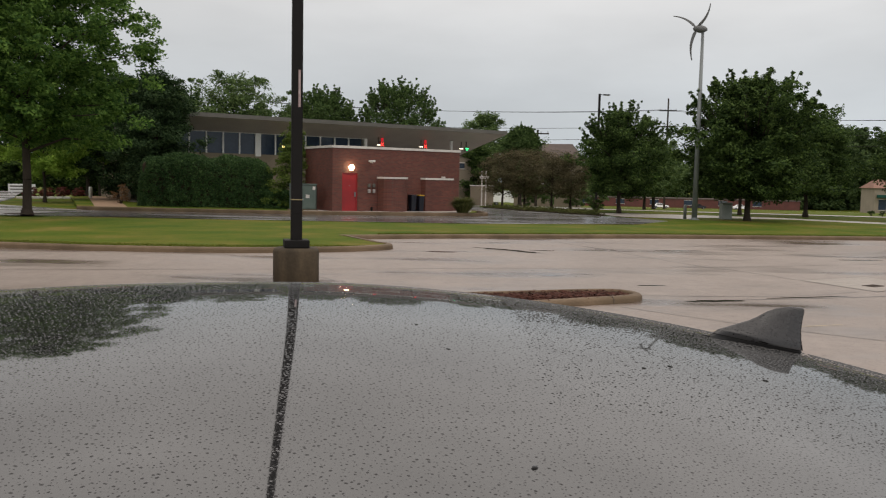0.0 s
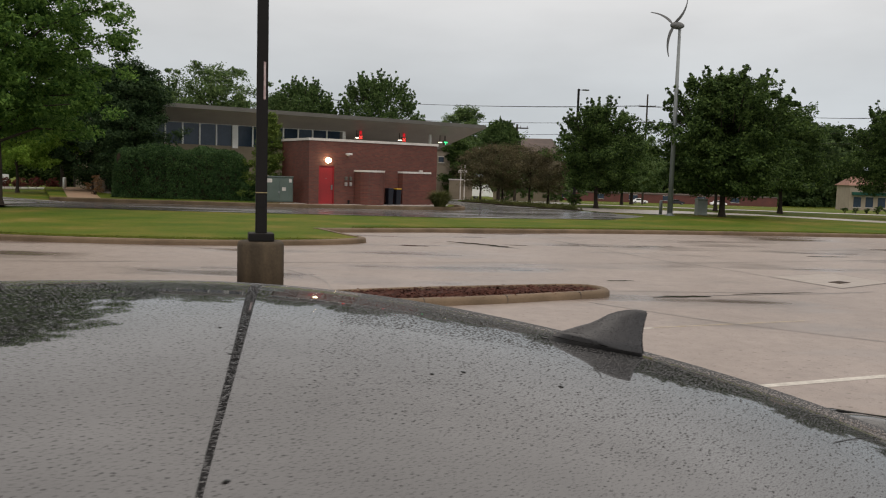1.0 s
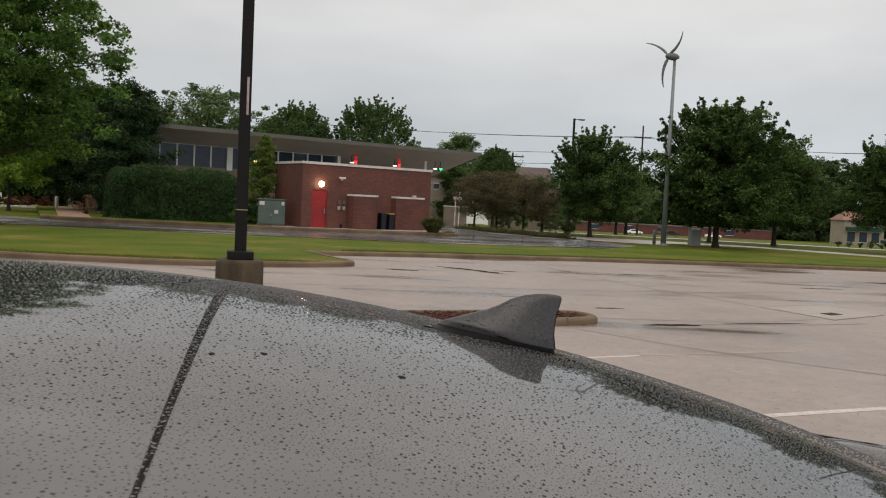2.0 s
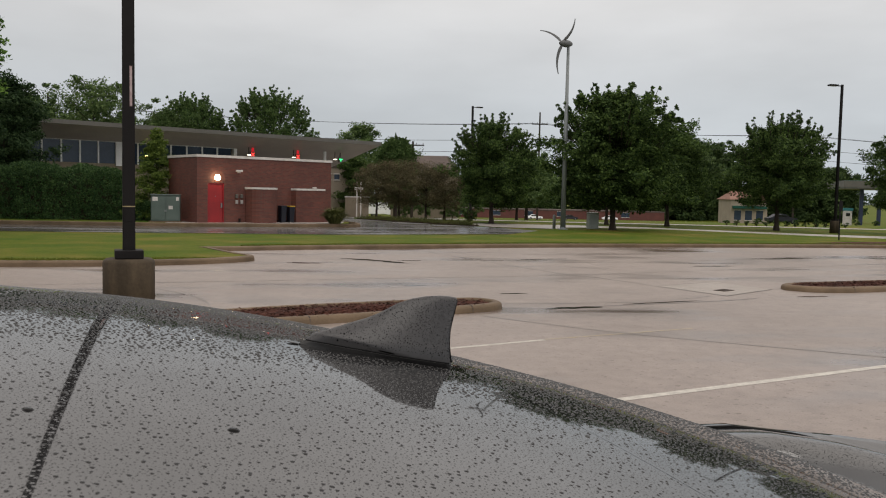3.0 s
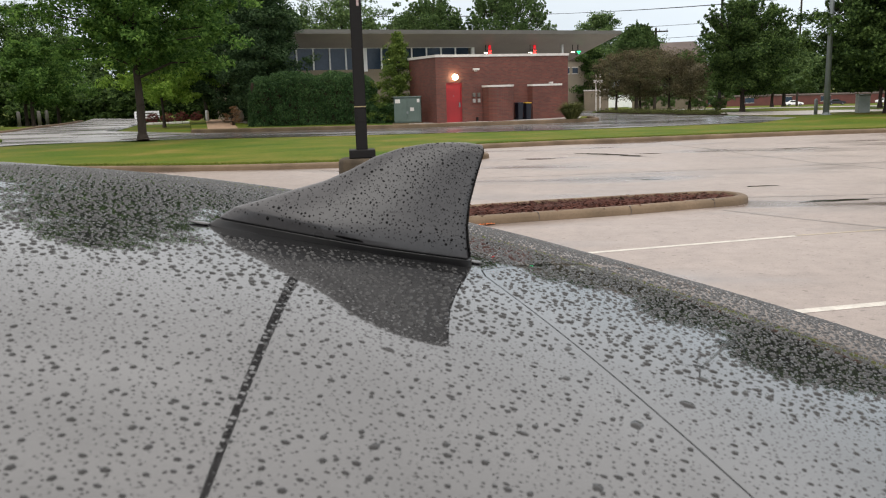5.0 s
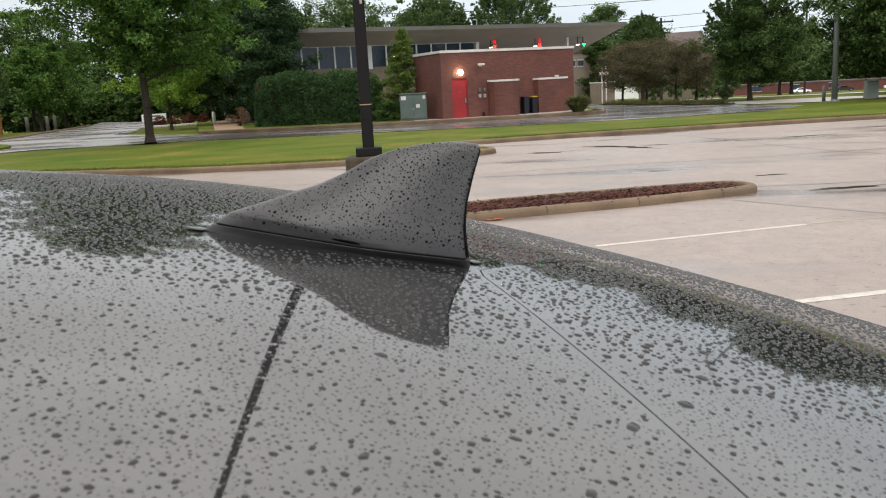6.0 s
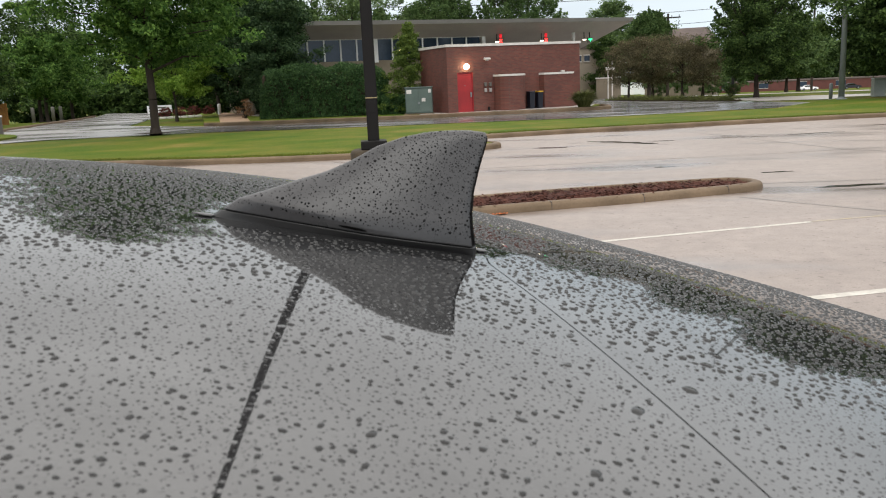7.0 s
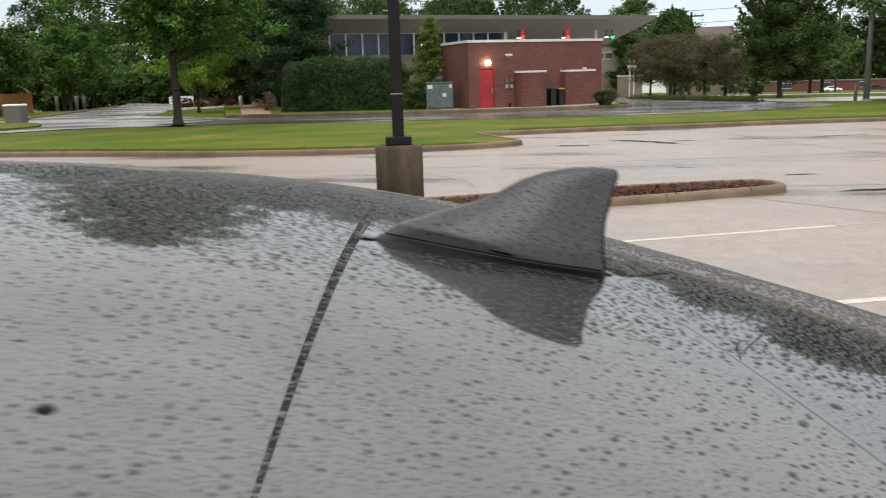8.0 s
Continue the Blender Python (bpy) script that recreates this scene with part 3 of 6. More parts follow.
# drain slab, puddles and marks
M_SLAB = wet_paving("drain_slab_concrete", (0.335, 0.292, 0.254), (0.28, 0.24, 0.207), 0.45, 0.3, 0.5, 0.6, 0.8)
SLAB = [(9.89, 14.7), (10.42, 13.22), (8.77, 12.06), (8.04, 13.76)]
sheet("pavement_drain_slab", SLAB, 0.005, M_SLAB, "paler square concrete slab round a drain", "pavement")
for a, b in zip(SLAB, SLAB[1:] + SLAB[:1]):
    strip("trim_joint", a, b, 0.016, 0.009, M_JOINT, "dark joint round the drain slab", "joint")
M_RUST = plain("rusty_iron", (0.085, 0.062, 0.048), (0.045, 0.034, 0.028), 0.6, 0.2, 8.0, 60.0, 0.3, 0.003)
grate = thing("drain_grate", pose(9.2, 13.0, 0.006, 0, 0, 32) @ Matrix.Diagonal((0.5, 0.42, 1, 1)), "dark iron drain grate set in the slab", "drain grate")
part("frame", boxes(((-0.4, -0.3, 0), (0.4, -0.26, 0.008)), ((-0.4, 0.26, 0), (0.4, 0.3, 0.008)), ((-0.4, -0.26, 0), (-0.36, 0.26, 0.008)), ((0.36, -0.26, 0), (0.4, 0.26, 0.008))), M_RUST, grate)
for i in range(9):
    part("grate_bar", boxes(((-0.33 + i * 0.08, -0.26, 0), (-0.29 + i * 0.08, 0.26, 0.006))), M_RUST, grate)


def puddle(x, y, rx, ry, turn, seed):
    rng = random.Random(seed)
    out = []
    for i in range(28):
        a = 2 * math.pi * i / 28
        r = 1 + 0.25 * math.sin(2 * a + seed) + 0.18 * math.sin(5 * a + 2 * seed) + rng.uniform(-0.06, 0.06)
        px, py = rx * r * math.cos(a), ry * r * math.sin(a)
        c, s = math.cos(radians(turn)), math.sin(radians(turn))
        out.append((x + px * c - py * s, y + px * s + py * c))
    return sheet("water_puddle", out, 0.0035 + 0.0004 * (seed % 5), M_PUDDLE, "shallow dark puddle on the concrete", "puddle")


for k, (x, y, rx, ry, turn) in enumerate(((5.1, 10.4, 0.42, 0.12, 14), (2.2, 20.2, 0.75, 0.16, -32), (2.9, 19.5, 0.4, 0.12, -30), (0.45, 19.05, 0.5, 0.12, -8), (2.75, 13.75, 0.22, 0.07, 8), (4.5, 12.4, 0.24, 0.06, 8), (7.0, 11.1, 0.7, 0.05, 17), (10.6, 12.0, 0.3, 0.07, 10), (3.4, 20.1, 0.35, 0.07, 5), (12.0, 19.0, 0.8, 0.08, 8), (16.0, 22.0, 1.0, 0.09, 10), (7.5, 21.0, 0.7, 0.07, 12))):
    puddle(x, y, rx, ry, turn, k + 2)
M_ORANGE = plain("orange_paint", (0.55, 0.14, 0.05), (0.40, 0.10, 0.04), 0.6, 0.0, 8.0, 60.0, 0.2, 0.002)
sheet("trim_orange_mark", [(-0.32, 8.52), (-0.1, 8.5), (0.02, 8.58), (-0.05, 8.66), (-0.28, 8.64)], 0.0045, M_ORANGE, "sprayed orange utility mark beside the kerb", "paint mark")


# ---- the car in front of the camera ----
CAR_X, CAR_Y = 0.697, -2.497        # middle of the antenna's foot


def roof_z(x, y):
    u = x - CAR_X
    v = y - CAR_Y + 0.132 - 0.026 * u
    flat = (0.05 * np.maximum(0.0, -0.65 - u) - 0.016 * np.maximum(0.0, 1 - ((u + 0.35) / 0.5) ** 2)) * v * v
    return -flat + 1.7562 - 0.1827 * u - 0.1616 * u * u - 0.0359 * u ** 3 - 0.0058 * u ** 4 - (0.2209 + 0.1389 * u) * v * v + (0.1076 + 0.1483 * u) * v ** 4


def half_width(u):
    return 0.5586 - 0.0099 * u - 0.0954 * u * u


MID_Y = -0.135                      # the crest of the roof, from the antenna


def gap_x(v):
    return CAR_X + 0.079 + 0.46 * (math.sqrt(min(abs(v), 0.36) ** 2 + 0.00004) - 0.006) + 0.12 * max(0.0, abs(v) - 0.36)


SIDE_ROLL = [(0.012, -0.003), (0.026, -0.010), (0.038, -0.021), (0.047, -0.036), (0.054, -0.056)]


def roof_rows(x_of, us, cols):
    """Rows of points over the roof, from edge to edge, with a rolled lip on both sides."""
    rows = []
    for t in us:
        row = []
        for w in cols:
            v0 = MID_Y + w * 0.69
            x = x_of(t, v0)
            e = half_width(x - CAR_X) - MID_Y
            y = CAR_Y + MID_Y + w * e
            row.append((x, y, roof_z(x, y)))
        lip_a = [(row[0][0], row[0][1] - dy, row[0][2] + dz * 1.2) for dy, dz in SIDE_ROLL]
        lip_b = [(row[-1][0], row[-1][1] + dy, row[-1][2] + dz * 1.2) for dy, dz in SIDE_ROLL]
        rows.append(lip_a[::-1] + row + lip_b)
    return rows


def grid_mesh(name, rows, mat, parent, label="", smooth=True, flip=False):
    k = len(rows[0])
    verts = [p for r in rows for p in r]
    faces = []
    for i in range(len(rows) - 1):
        for j in range(k - 1):
            f = (i * k + j, (i + 1) * k + j, (i + 1) * k + j + 1, i * k + j + 1)
            faces.append(f[::-1] if flip else f)
    return mesh_ob(name, verts, faces, mat, parent, label, smooth)


car = thing("car", pose(CAR_X - 1.1, CAR_Y, 0), "dark grey rain-beaded car parked on the concrete lot", "car")
car.matrix_world = Matrix()
COLS = [-1 + 2 * i / 90 for i in range(91)]
roof_front = CAR_X - 1.35
grid_mesh("roof_panel", roof_rows(lambda t, v: roof_front + (gap_x(v) - 0.0004 - roof_front) * t, [i / 90 for i in range(91)], COLS), M_PAINT, car, "glossy dark roof covered in raindrops")
hatch_end = CAR_X + 0.98
grid_mesh("rear_hatch", roof_rows(lambda t, v: gap_x(v) + 0.0004 + (hatch_end - gap_x(v)) * t, [i / 60 for i in range(61)], COLS), M_PAINT, car, "glossy dark tailgate top behind the seam")
seal_rows = []
for w in COLS:
    x = gap_x(MID_Y + w * 0.69)
    y = CAR_Y + MID_Y + w * (half_width(x - CAR_X) - MID_Y)
    seal_rows.append([(x - 0.006, y, roof_z(x - 0.006, y) - 0.0015), (x + 0.006, y, roof_z(x + 0.006, y) - 0.0015)])
grid_mesh("roof_seam", seal_rows, M_SEAL, car, "thin dark seam in the roof", flip=True)


def body_side(s):
    """One flank: window band, belt and lower body, from front to rear."""
    rows = []
    for i in range(61):
        u = -1.35 + (0.98 + 1.35) * i / 60
        x = CAR_X + u
        e = half_width(u) - MID_Y
        ye, ze = CAR_Y + MID_Y + s * (e + SIDE_ROLL[-1][0]), roof_z(x, CAR_Y + MID_Y + s * e) + SIDE_ROLL[-1][1] * 1.2
        belt = 1.18 - 0.02 * u
        row = [(x, ye, ze)]
        for f, z in ((0.35, ze - (ze - belt) * 0.35), (0.7, ze - (ze - belt) * 0.7), (1.0, belt)):
            row.append((x, ye + s * (0.90 - e - 0.054) * f, z))
        rows.append(row)
    return rows


for s in (1, -1):
    grid_mesh("side_window", body_side(s), M_TINT, car, "dark tinted side glass", flip=s > 0)
CAR_C = CAR_Y + MID_Y
PROFILE = [(-2.95, 0.42, 0.70), (-2.9, 0.85, 0.80), (-2.4, 1.0, 0.9), (-1.75, 1.12, 0.93), (-1.35, 1.2, 0.94), (-0.5, 1.19, 0.945), (0.4, 1.18, 0.945), (0.98, 1.2, 0.93), (1.22, 1.15, 0.86), (1.3, 0.9, 0.8), (1.3, 0.42, 0.76)]
rows = []
for u, zt, hw in PROFILE:
    x = CAR_X + u
    rows.append([(x, CAR_C - hw * 0.9, 0.3), (x, CAR_C - hw, 0.45), (x, CAR_C - hw, zt - 0.16), (x, CAR_C - hw + 0.05, zt - 0.02), (x, CAR_C - hw * 0.5, zt + 0.01), (x, CAR_C + hw * 0.5, zt + 0.01), (x, CAR_C + hw - 0.05, zt - 0.02), (x, CAR_C + hw, zt - 0.16), (x, CAR_C + hw, 0.45), (x, CAR_C + hw * 0.9, 0.3), (x, CAR_C - hw * 0.9, 0.3)])
grid_mesh("body", rows, M_PAINT, car, "dark grey painted lower body")
ws = []
for i in range(13):
    t = i / 12
    x = roof_front - 0.78 * t
    row = []
    for j in range(13):
        w = -1 + j / 6
        y0 = CAR_C + w * (half_width(-1.35) - MID_Y + 0.05)
        z0 = roof_z(roof_front, CAR_C + w * (half_width(-1.35) - MID_Y)) - (0.06 if abs(w) > 0.99 else 0.0)
        y1 = CAR_C + w * 0.8
        row.append((x, y0 + (y1 - y0) * t, z0 + (1.13 - z0) * t + 0.05 * math.sin(math.pi * t) - 0.05 * w * w * t))
    ws.append(row)
grid_mesh("windshield", ws, M_TINT, car, "dark sloping windscreen", flip=True)
tail = []
for i in range(9):
    t = i / 8
    row = []
    for j in range(13):
        w = -1 + j / 6
        e = half_width(0.98) - MID_Y
        y0 = CAR_C + w * (e + 0.05)
        z0 = roof_z(hatch_end, CAR_C + w * e) - (0.06 if abs(w) > 0.99 else 0.0)
        row.append((hatch_end + 0.26 * t, y0 + (CAR_C + w * 0.84 - y0) * t, z0 + (1.14 - z0) * t))
    tail.append(row)
grid_mesh("rear_window", tail, M_TINT, car, "dark sloping rear glass")
for u in (-2.0, 0.55):
    for s in (1, -1):
        bm = bmesh.new()
        spin_profile(bm, [(0.2, -0.1), (0.3, -0.11), (0.34, -0.09), (0.345, 0.0), (0.34, 0.09), (0.3, 0.11), (0.2, 0.1)], 32)
        wheel = part("wheel", bm, M_SEAL, car, "black tyre on a grey rim", True)
        wheel.matrix_local = pose(CAR_X + u, CAR_C + s * 0.84, 0.345, 90, 0, 0)
        bm = bmesh.new()
        spin_profile(bm, [(0.05, -0.105), (0.21, -0.1), (0.225, -0.112), (0.225, 0.112), (0.21, 0.1), (0.05, 0.105)], 24)
        part("rim", bm, M_TURB, wheel, "grey alloy rim", True)

for s in (1, -1):                   # swollen rear shoulders that rise beside the tailgate
    rows = []
    for i in range(37):
        x = 1.10 + 0.90 * i / 36
        strip_z = float(np.interp(x, (1.10, 1.31, 1.476, 1.608, 1.736, 1.825, 2.0), (1.34, 1.448, 1.449, 1.431, 1.401, 1.377, 1.33)))
        crown_z = max(strip_z - 0.004, float(np.interp(x, (1.10, 1.31, 1.444, 1.572, 1.70, 1.858, 2.0), (1.335, 1.44, 1.443, 1.432, 1.42, 1.398, 1.372))))
        ye = half_width(x - CAR_X) - MID_Y
        y0, z0 = ye + 0.045, min(roof_z(x, CAR_C + s * ye) - 0.062, strip_z - 0.01)
        row = [(x, CAR_C + s * (y0 + (0.885 - y0) * t), z0 if rise is None else strip_z + rise) for t, rise in ((0.0, None), (0.07, 0.002), (0.15, 0.022), (0.25, 0.031), (0.4, 0.030), (0.55, 0.025), (0.7, 0.018), (0.82, 0.011), (0.92, 0.005), (0.97, 0.002))]
        row += [(x, CAR_C + s * 0.892, strip_z + 0.001), (x, CAR_C + s * 0.90, strip_z), (x, CAR_C + s * 0.908, strip_z + 0.001), (x, CAR_C + s * 0.925, (strip_z + crown_z) / 2 + 0.003), (x, CAR_C + s * 0.938, crown_z), (x, CAR_C + s * 0.948, crown_z - 0.012), (x, CAR_C + s * 0.955, crown_z - 0.06), (x, CAR_C + s * 0.955, 1.05)]
        rows.append(row)
    quarter_rows = rows if s > 0 else quarter_rows
    grid_mesh("rear_shoulder", rows, M_PAINT, car, "swollen painted rear quarter", flip=s < 0)
    bm = bmesh.new()
    pts = [Vector(r[11]) + Vector((0, 0, 0.002)) for r in rows[11:]]
    for p, q in zip(pts, pts[1:]):
        tube(bm, p, q, 0.0025, 0.0025, 6, False)
    part("weather_strip", bm, M_SEAL, car, "thin black weather strip")

# shark-fin antenna: stacked sections, each a rounded wedge
FIN_L = 0.147
FRONT = [(0.0, 0.0), (0.078, 0.086), (0.118, 0.176), (0.1725, 0.289), (0.224, 0.4026), (0.279, 0.491), (0.345, 0.579), (0.391, 0.669), (0.423, 0.761), (0.443, 0.854), (0.451, 0.915)]
BACK = [(0.0, 0.998), (0.017, 0.995), (0.10, 0.972), (0.1455, 0.963), (0.229, 0.9585), (0.315, 0.968), (0.38, 0.978), (0.43, 0.985), (0.451, 0.975)]


def along(table, h):
    return float(np.interp(h, [p[0] for p in table], [p[1] for p in table]))


def fin_half(h, c):
    crease = 0.032 + 0.085 * max(0.0, 1 - c / 0.65) ** 1.1 * min(1.0, 0.45 + c * 5)
    low = max(0.0, crease - h)
    h = max(h, crease)
    base = 0.0235 * (1 - h / 0.47) ** 1.1 + 0.0035
    nose = (1 - (1 - min(1.0, c / 0.75)) ** 2.2) ** 0.7
    base *= (1 - 0.12 * max(0.0, 1 - h / 0.11) ** 1.5) * (1 - min(0.42, 4.8 * low))          # the flank tucks in under a crease
    return base * nose * (1 - 0.16 * c ** 3) * (1.0 if h < 0.42 else math.sqrt(max(0.02, 1 - ((h - 0.42) / 0.033) ** 2)))


fin_nose, fin_tail = Vector((0.6265, -2.505, 0)), Vector((0.7715, -2.473, 0))
fin_nose.z, fin_tail.z = roof_z(0.6265, -2.505) + 0.0008, roof_z(0.7715, -2.473) + 0.0008
fx = (fin_tail - fin_nose).normalized()
fy = Vector((0, 0, 1)).cross(fx).normalized()
fz = fx.cross(fy).normalized()
FIN = Matrix((( fx.x, fy.x, fz.x, fin_nose.x), (fx.y, fy.y, fz.y, fin_nose.y), (fx.z, fy.z, fz.z, fin_nose.z), (0, 0, 0, 1)))
antenna = part("antenna", bmesh.new(), M_FIN, car, "grey shark-fin antenna beaded with rain")
antenna.matrix_local = FIN


def fin_point(h, c, s, skirt=0.0):
    a, b = along(FRONT, h) - skirt * 0.02, along(BACK, h) + skirt * 0.012
    return ((a + (b - a) * c) * FIN_L, s * (fin_half(h, c) + skirt * 0.002), h * FIN_L)


def fin_rings(hs, skirt=0.0, zlift=0.0):
    cs = [0.0, 0.012, 0.035, 0.07, 0.12, 0.2, 0.3, 0.4, 0.5, 0.6, 0.7, 0.8, 0.88, 0.94, 0.98, 1.0]
    rings = []
    for h in hs:
        right = [fin_point(h, c, -1, skirt) for c in cs]
        left = [fin_point(h, c, 1, skirt) for c in cs[::-1]]
        left = [(x, y * (0.75 if c == 1.0 else 1), z) for (x, y, z), c in zip(left, cs[::-1])]
        right = [(x, y * (0.75 if c == 1.0 else 1), z) for (x, y, z), c in zip(right, cs)]
        rings.append([(x, y, z + zlift) for x, y, z in right + left[:-1]])
    return rings


def ring_mesh(name, rings, mat, parent, label=""):
    k = len(rings[0])
    verts = [p for r in rings for p in r]
    faces = []
    for i in range(len(rings) - 1):
        for j in range(k):
            j2 = (j + 1) % k
            faces.append((i * k + j, i * k + j2, (i + 1) * k + j2, (i + 1) * k + j))
    faces.append(tuple(range(k))[::-1])
    faces.append(tuple((len(rings) - 1) * k + j for j in range(k)))
    return mesh_ob(name, verts, faces, mat, parent, label, True)


hs = [0.0308 + 0.003 * i for i in range(29)] + [0.12 + (0.451 - 0.12) * (i / 34) ** 0.9 for i in range(35)]
ring_mesh("fin", fin_rings(hs), M_FIN, antenna, "smooth grey fin with fine raindrops")
ring_mesh("seam", fin_rings([0.020, 0.026, 0.033], -0.45, 0.0), M_SEAL, antenna, "thin black seam under the fin")
ring_mesh("gasket", fin_rings([0.0, 0.0004, 0.006, 0.016, 0.025, 0.0281, 0.0285], 0.22, -0.0006), M_FIN_DARK, antenna, "dark grey rubber base lip")
rows = []                           # a leaf-shaped slot over the seam
for i in range(13):
    t = i / 12
    c = 0.452 + 0.115 * t
    mid, wide = 0.046 - 0.006 * t, 0.0058 * math.sqrt(max(0.02, 1 - (2 * t - 1) ** 2))
    rows.append([tuple(Vector(fin_point(mid + wide * k, c, -1)) + Vector((0, -0.00025 if abs(k) < 1 else 0.0003, 0))) for k in (-1, -0.8, 0, 0.8, 1)])
grid_mesh("drain_slot", rows, M_SLOT, antenna, "small black leaf-shaped slot", flip=True)
rows = []                           # black edge down the fin's tail
for i in range(31):
    h = 0.034 + 0.405 * i / 30
    inner, outer = Vector(fin_point(h, 0.982 + 0.012 * max(0.0, 1 - h / 0.3), 1)), Vector(fin_point(h, 1.0, 1))
    w, x = outer.y * 0.78 + 0.0002, outer.x + 0.0003
    rows.append([(inner.x, -inner.y - 0.0002, inner.z), (x - 0.0003, -w, inner.z), (x, -w * 0.6, inner.z), (x, w * 0.6, inner.z), (x - 0.0003, w, inner.z), (inner.x, inner.y + 0.0002, inner.z)])
grid_mesh("tail_edge", rows, M_SLOT, antenna, "black edge strip down the tail")


def add_domes(name, pts, normals, radii, mat, parent=None, label="", low=False, k=6, tall=0.38):
    """Low rain beads set on a surface, all in one mesh."""
    n = len(pts)
    rng = np.random.default_rng(11)
    nz = normals / np.linalg.norm(normals, axis=1, keepdims=True)
    ax = np.cross(nz, np.tile((0.31, 0.84, 0.45), (n, 1)))
    ax /= np.linalg.norm(ax, axis=1, keepdims=True)
    ay = np.cross(nz, ax)
    verts = np.empty((n, 2 * k + 1, 3))
    sq = rng.uniform(0.76, 1.32, (n, 1))
    for i in range(k):
        a = 2 * math.pi * i / k
        wob = rng.uniform(0.87, 1.12, (n, 1)) if k < 8 else 1 + 0.12 * np.sin(2 * a + rng.uniform(0, 6.28, (n, 1))) + 0.05 * np.sin(3 * a + rng.uniform(0, 6.28, (n, 1)))
        d = (ax * math.cos(a) * sq + ay * math.sin(a) / sq) * wob
        verts[:, i] = pts + d * radii[:, None] - nz * radii[:, None] * 0.05
        verts[:, k + i] = pts + d * radii[:, None] * 0.72 + nz * radii[:, None] * tall * 0.71
    verts[:, 2 * k] = pts + nz * radii[:, None] * tall
    base = np.arange(n) * (2 * k + 1)
    if low:                         # the finest specks need no second ring
        verts = np.concatenate([verts[:, :k], verts[:, 2 * k:]], 1)
        base = np.arange(n) * (k + 1)
    ring, top = (0, k) if low else (k, 2 * k)
    quads = np.concatenate([np.stack([base + i, base + (i + 1) % k, base + k + (i + 1) % k, base + k + i], 1) for i in range(k)])
    if low:
        quads = quads[:0]
    tris = np.concatenate([np.stack([base + ring + i, base + ring + (i + 1) % k, base + top], 1) for i in range(k)])
    me = bpy.data.meshes.new(name)
    me.vertices.add(verts.shape[0] * verts.shape[1])
    me.vertices.foreach_set("co", verts.reshape(-1))
    me.loops.add(quads.size + tris.size)
    me.loops.foreach_set("vertex_index", np.concatenate([quads.reshape(-1), tris.reshape(-1)]))
    me.polygons.add(len(quads) + len(tris))
    me.polygons.foreach_set("loop_start", np.concatenate([np.arange(len(quads)) * 4, quads.size + np.arange(len(tris)) * 3]))
    me.polygons.foreach_set("loop_total", np.concatenate([np.full(len(quads), 4), np.full(len(tris), 3)]))
    me.polygons.foreach_set("use_smooth", np.ones(len(quads) + len(tris), bool))
    me.update(calc_edges=True)
    me.materials.append(mat)
    ob = new(name, me)
    ob.parent = parent
    return tagged(ob, label, "" if parent else "rain", kind="stuff")


def scatter_roof(x0, x1, y0, y1, cell, r_lo, r_hi, keep, seed, band=9.0):
    """Beads on a jittered grid, so that they stand apart as beads do."""
    rng = np.random.default_rng(seed)
    gx, gy = np.meshgrid(np.arange(x0, x1, cell), np.arange(y0, y1, cell * 0.9))
    gx = gx + (np.arange(gx.shape[0]) % 2)[:, None] * cell * 0.5
    n = gx.size
    x, y = gx.ravel() + rng.uniform(-0.36, 0.36, n) * cell, gy.ravel() + rng.uniform(-0.36, 0.36, n) * cell
    u = x - CAR_X
    far, near = CAR_Y + half_width(u) - 0.004, CAR_Y + 2 * MID_Y - half_width(u) + 0.004
    fin = (np.abs(y + 2.489 - (x - 0.699) * 0.22) < 0.027) & (x > 0.615) & (x < 0.785)
    v = np.minimum(np.abs(y - CAR_Y), 0.36)
    seam = CAR_X + 0.079 + 0.46 * (np.sqrt(v ** 2 + 0.00004) - 0.006) + 0.12 * np.maximum(0.0, np.abs(y - CAR_Y) - 0.36)
    ok = (y < far) & (y > near) & ~fin & (np.abs(x - seam) > 0.0034) & (rng.random(n) < keep) & (far - y < band)
    x, y = x[ok], y[ok]
    h = 1e-3
    nrm = np.stack([-(roof_z(x + h, y) - roof_z(x - h, y)) / (2 * h), -(roof_z(x, y + h) - roof_z(x, y - h)) / (2 * h), np.ones_like(x)], 1)
    r = (r_lo + (r_hi - r_lo) * rng.random(len(x)) ** 1.9) * np.clip(0.55 + (far[ok] - y) / 0.1, 0.55, 1.0)      # finer towards the rim
    return np.stack([x, y, roof_z(x, y)], 1), nrm, r


GRID, GX, GY = 0.0005, -0.70, -3.40          # where beads already stand
stood = np.zeros((4500, 3100), bool)


def settle(found, gap):
    """Keeps the beads that find room among those already standing, and marks their place."""
    p, nrm, r = found
    ix, iy = ((p[:, 0] - GX) / GRID).astype(int), ((p[:, 1] - GY) / GRID).astype(int)
    clear = ~stood[ix, iy]
    for a in range(8):
        reach = (r + gap) / GRID
        clear &= ~stood[(ix + np.cos(a * math.pi / 4) * reach).astype(int), (iy + np.sin(a * math.pi / 4) * reach).astype(int)]
    p, nrm, r, ix, iy = p[clear], nrm[clear], r[clear], ix[clear], iy[clear]
    most = int(r.max() / GRID) + 1
    for dx in range(-most, most + 1):
        for dy in range(-most, most + 1):
            inside = dx * dx + dy * dy <= (r / GRID) ** 2
            stood[ix[inside] + dx, iy[inside] + dy] = True
    return p, nrm, r


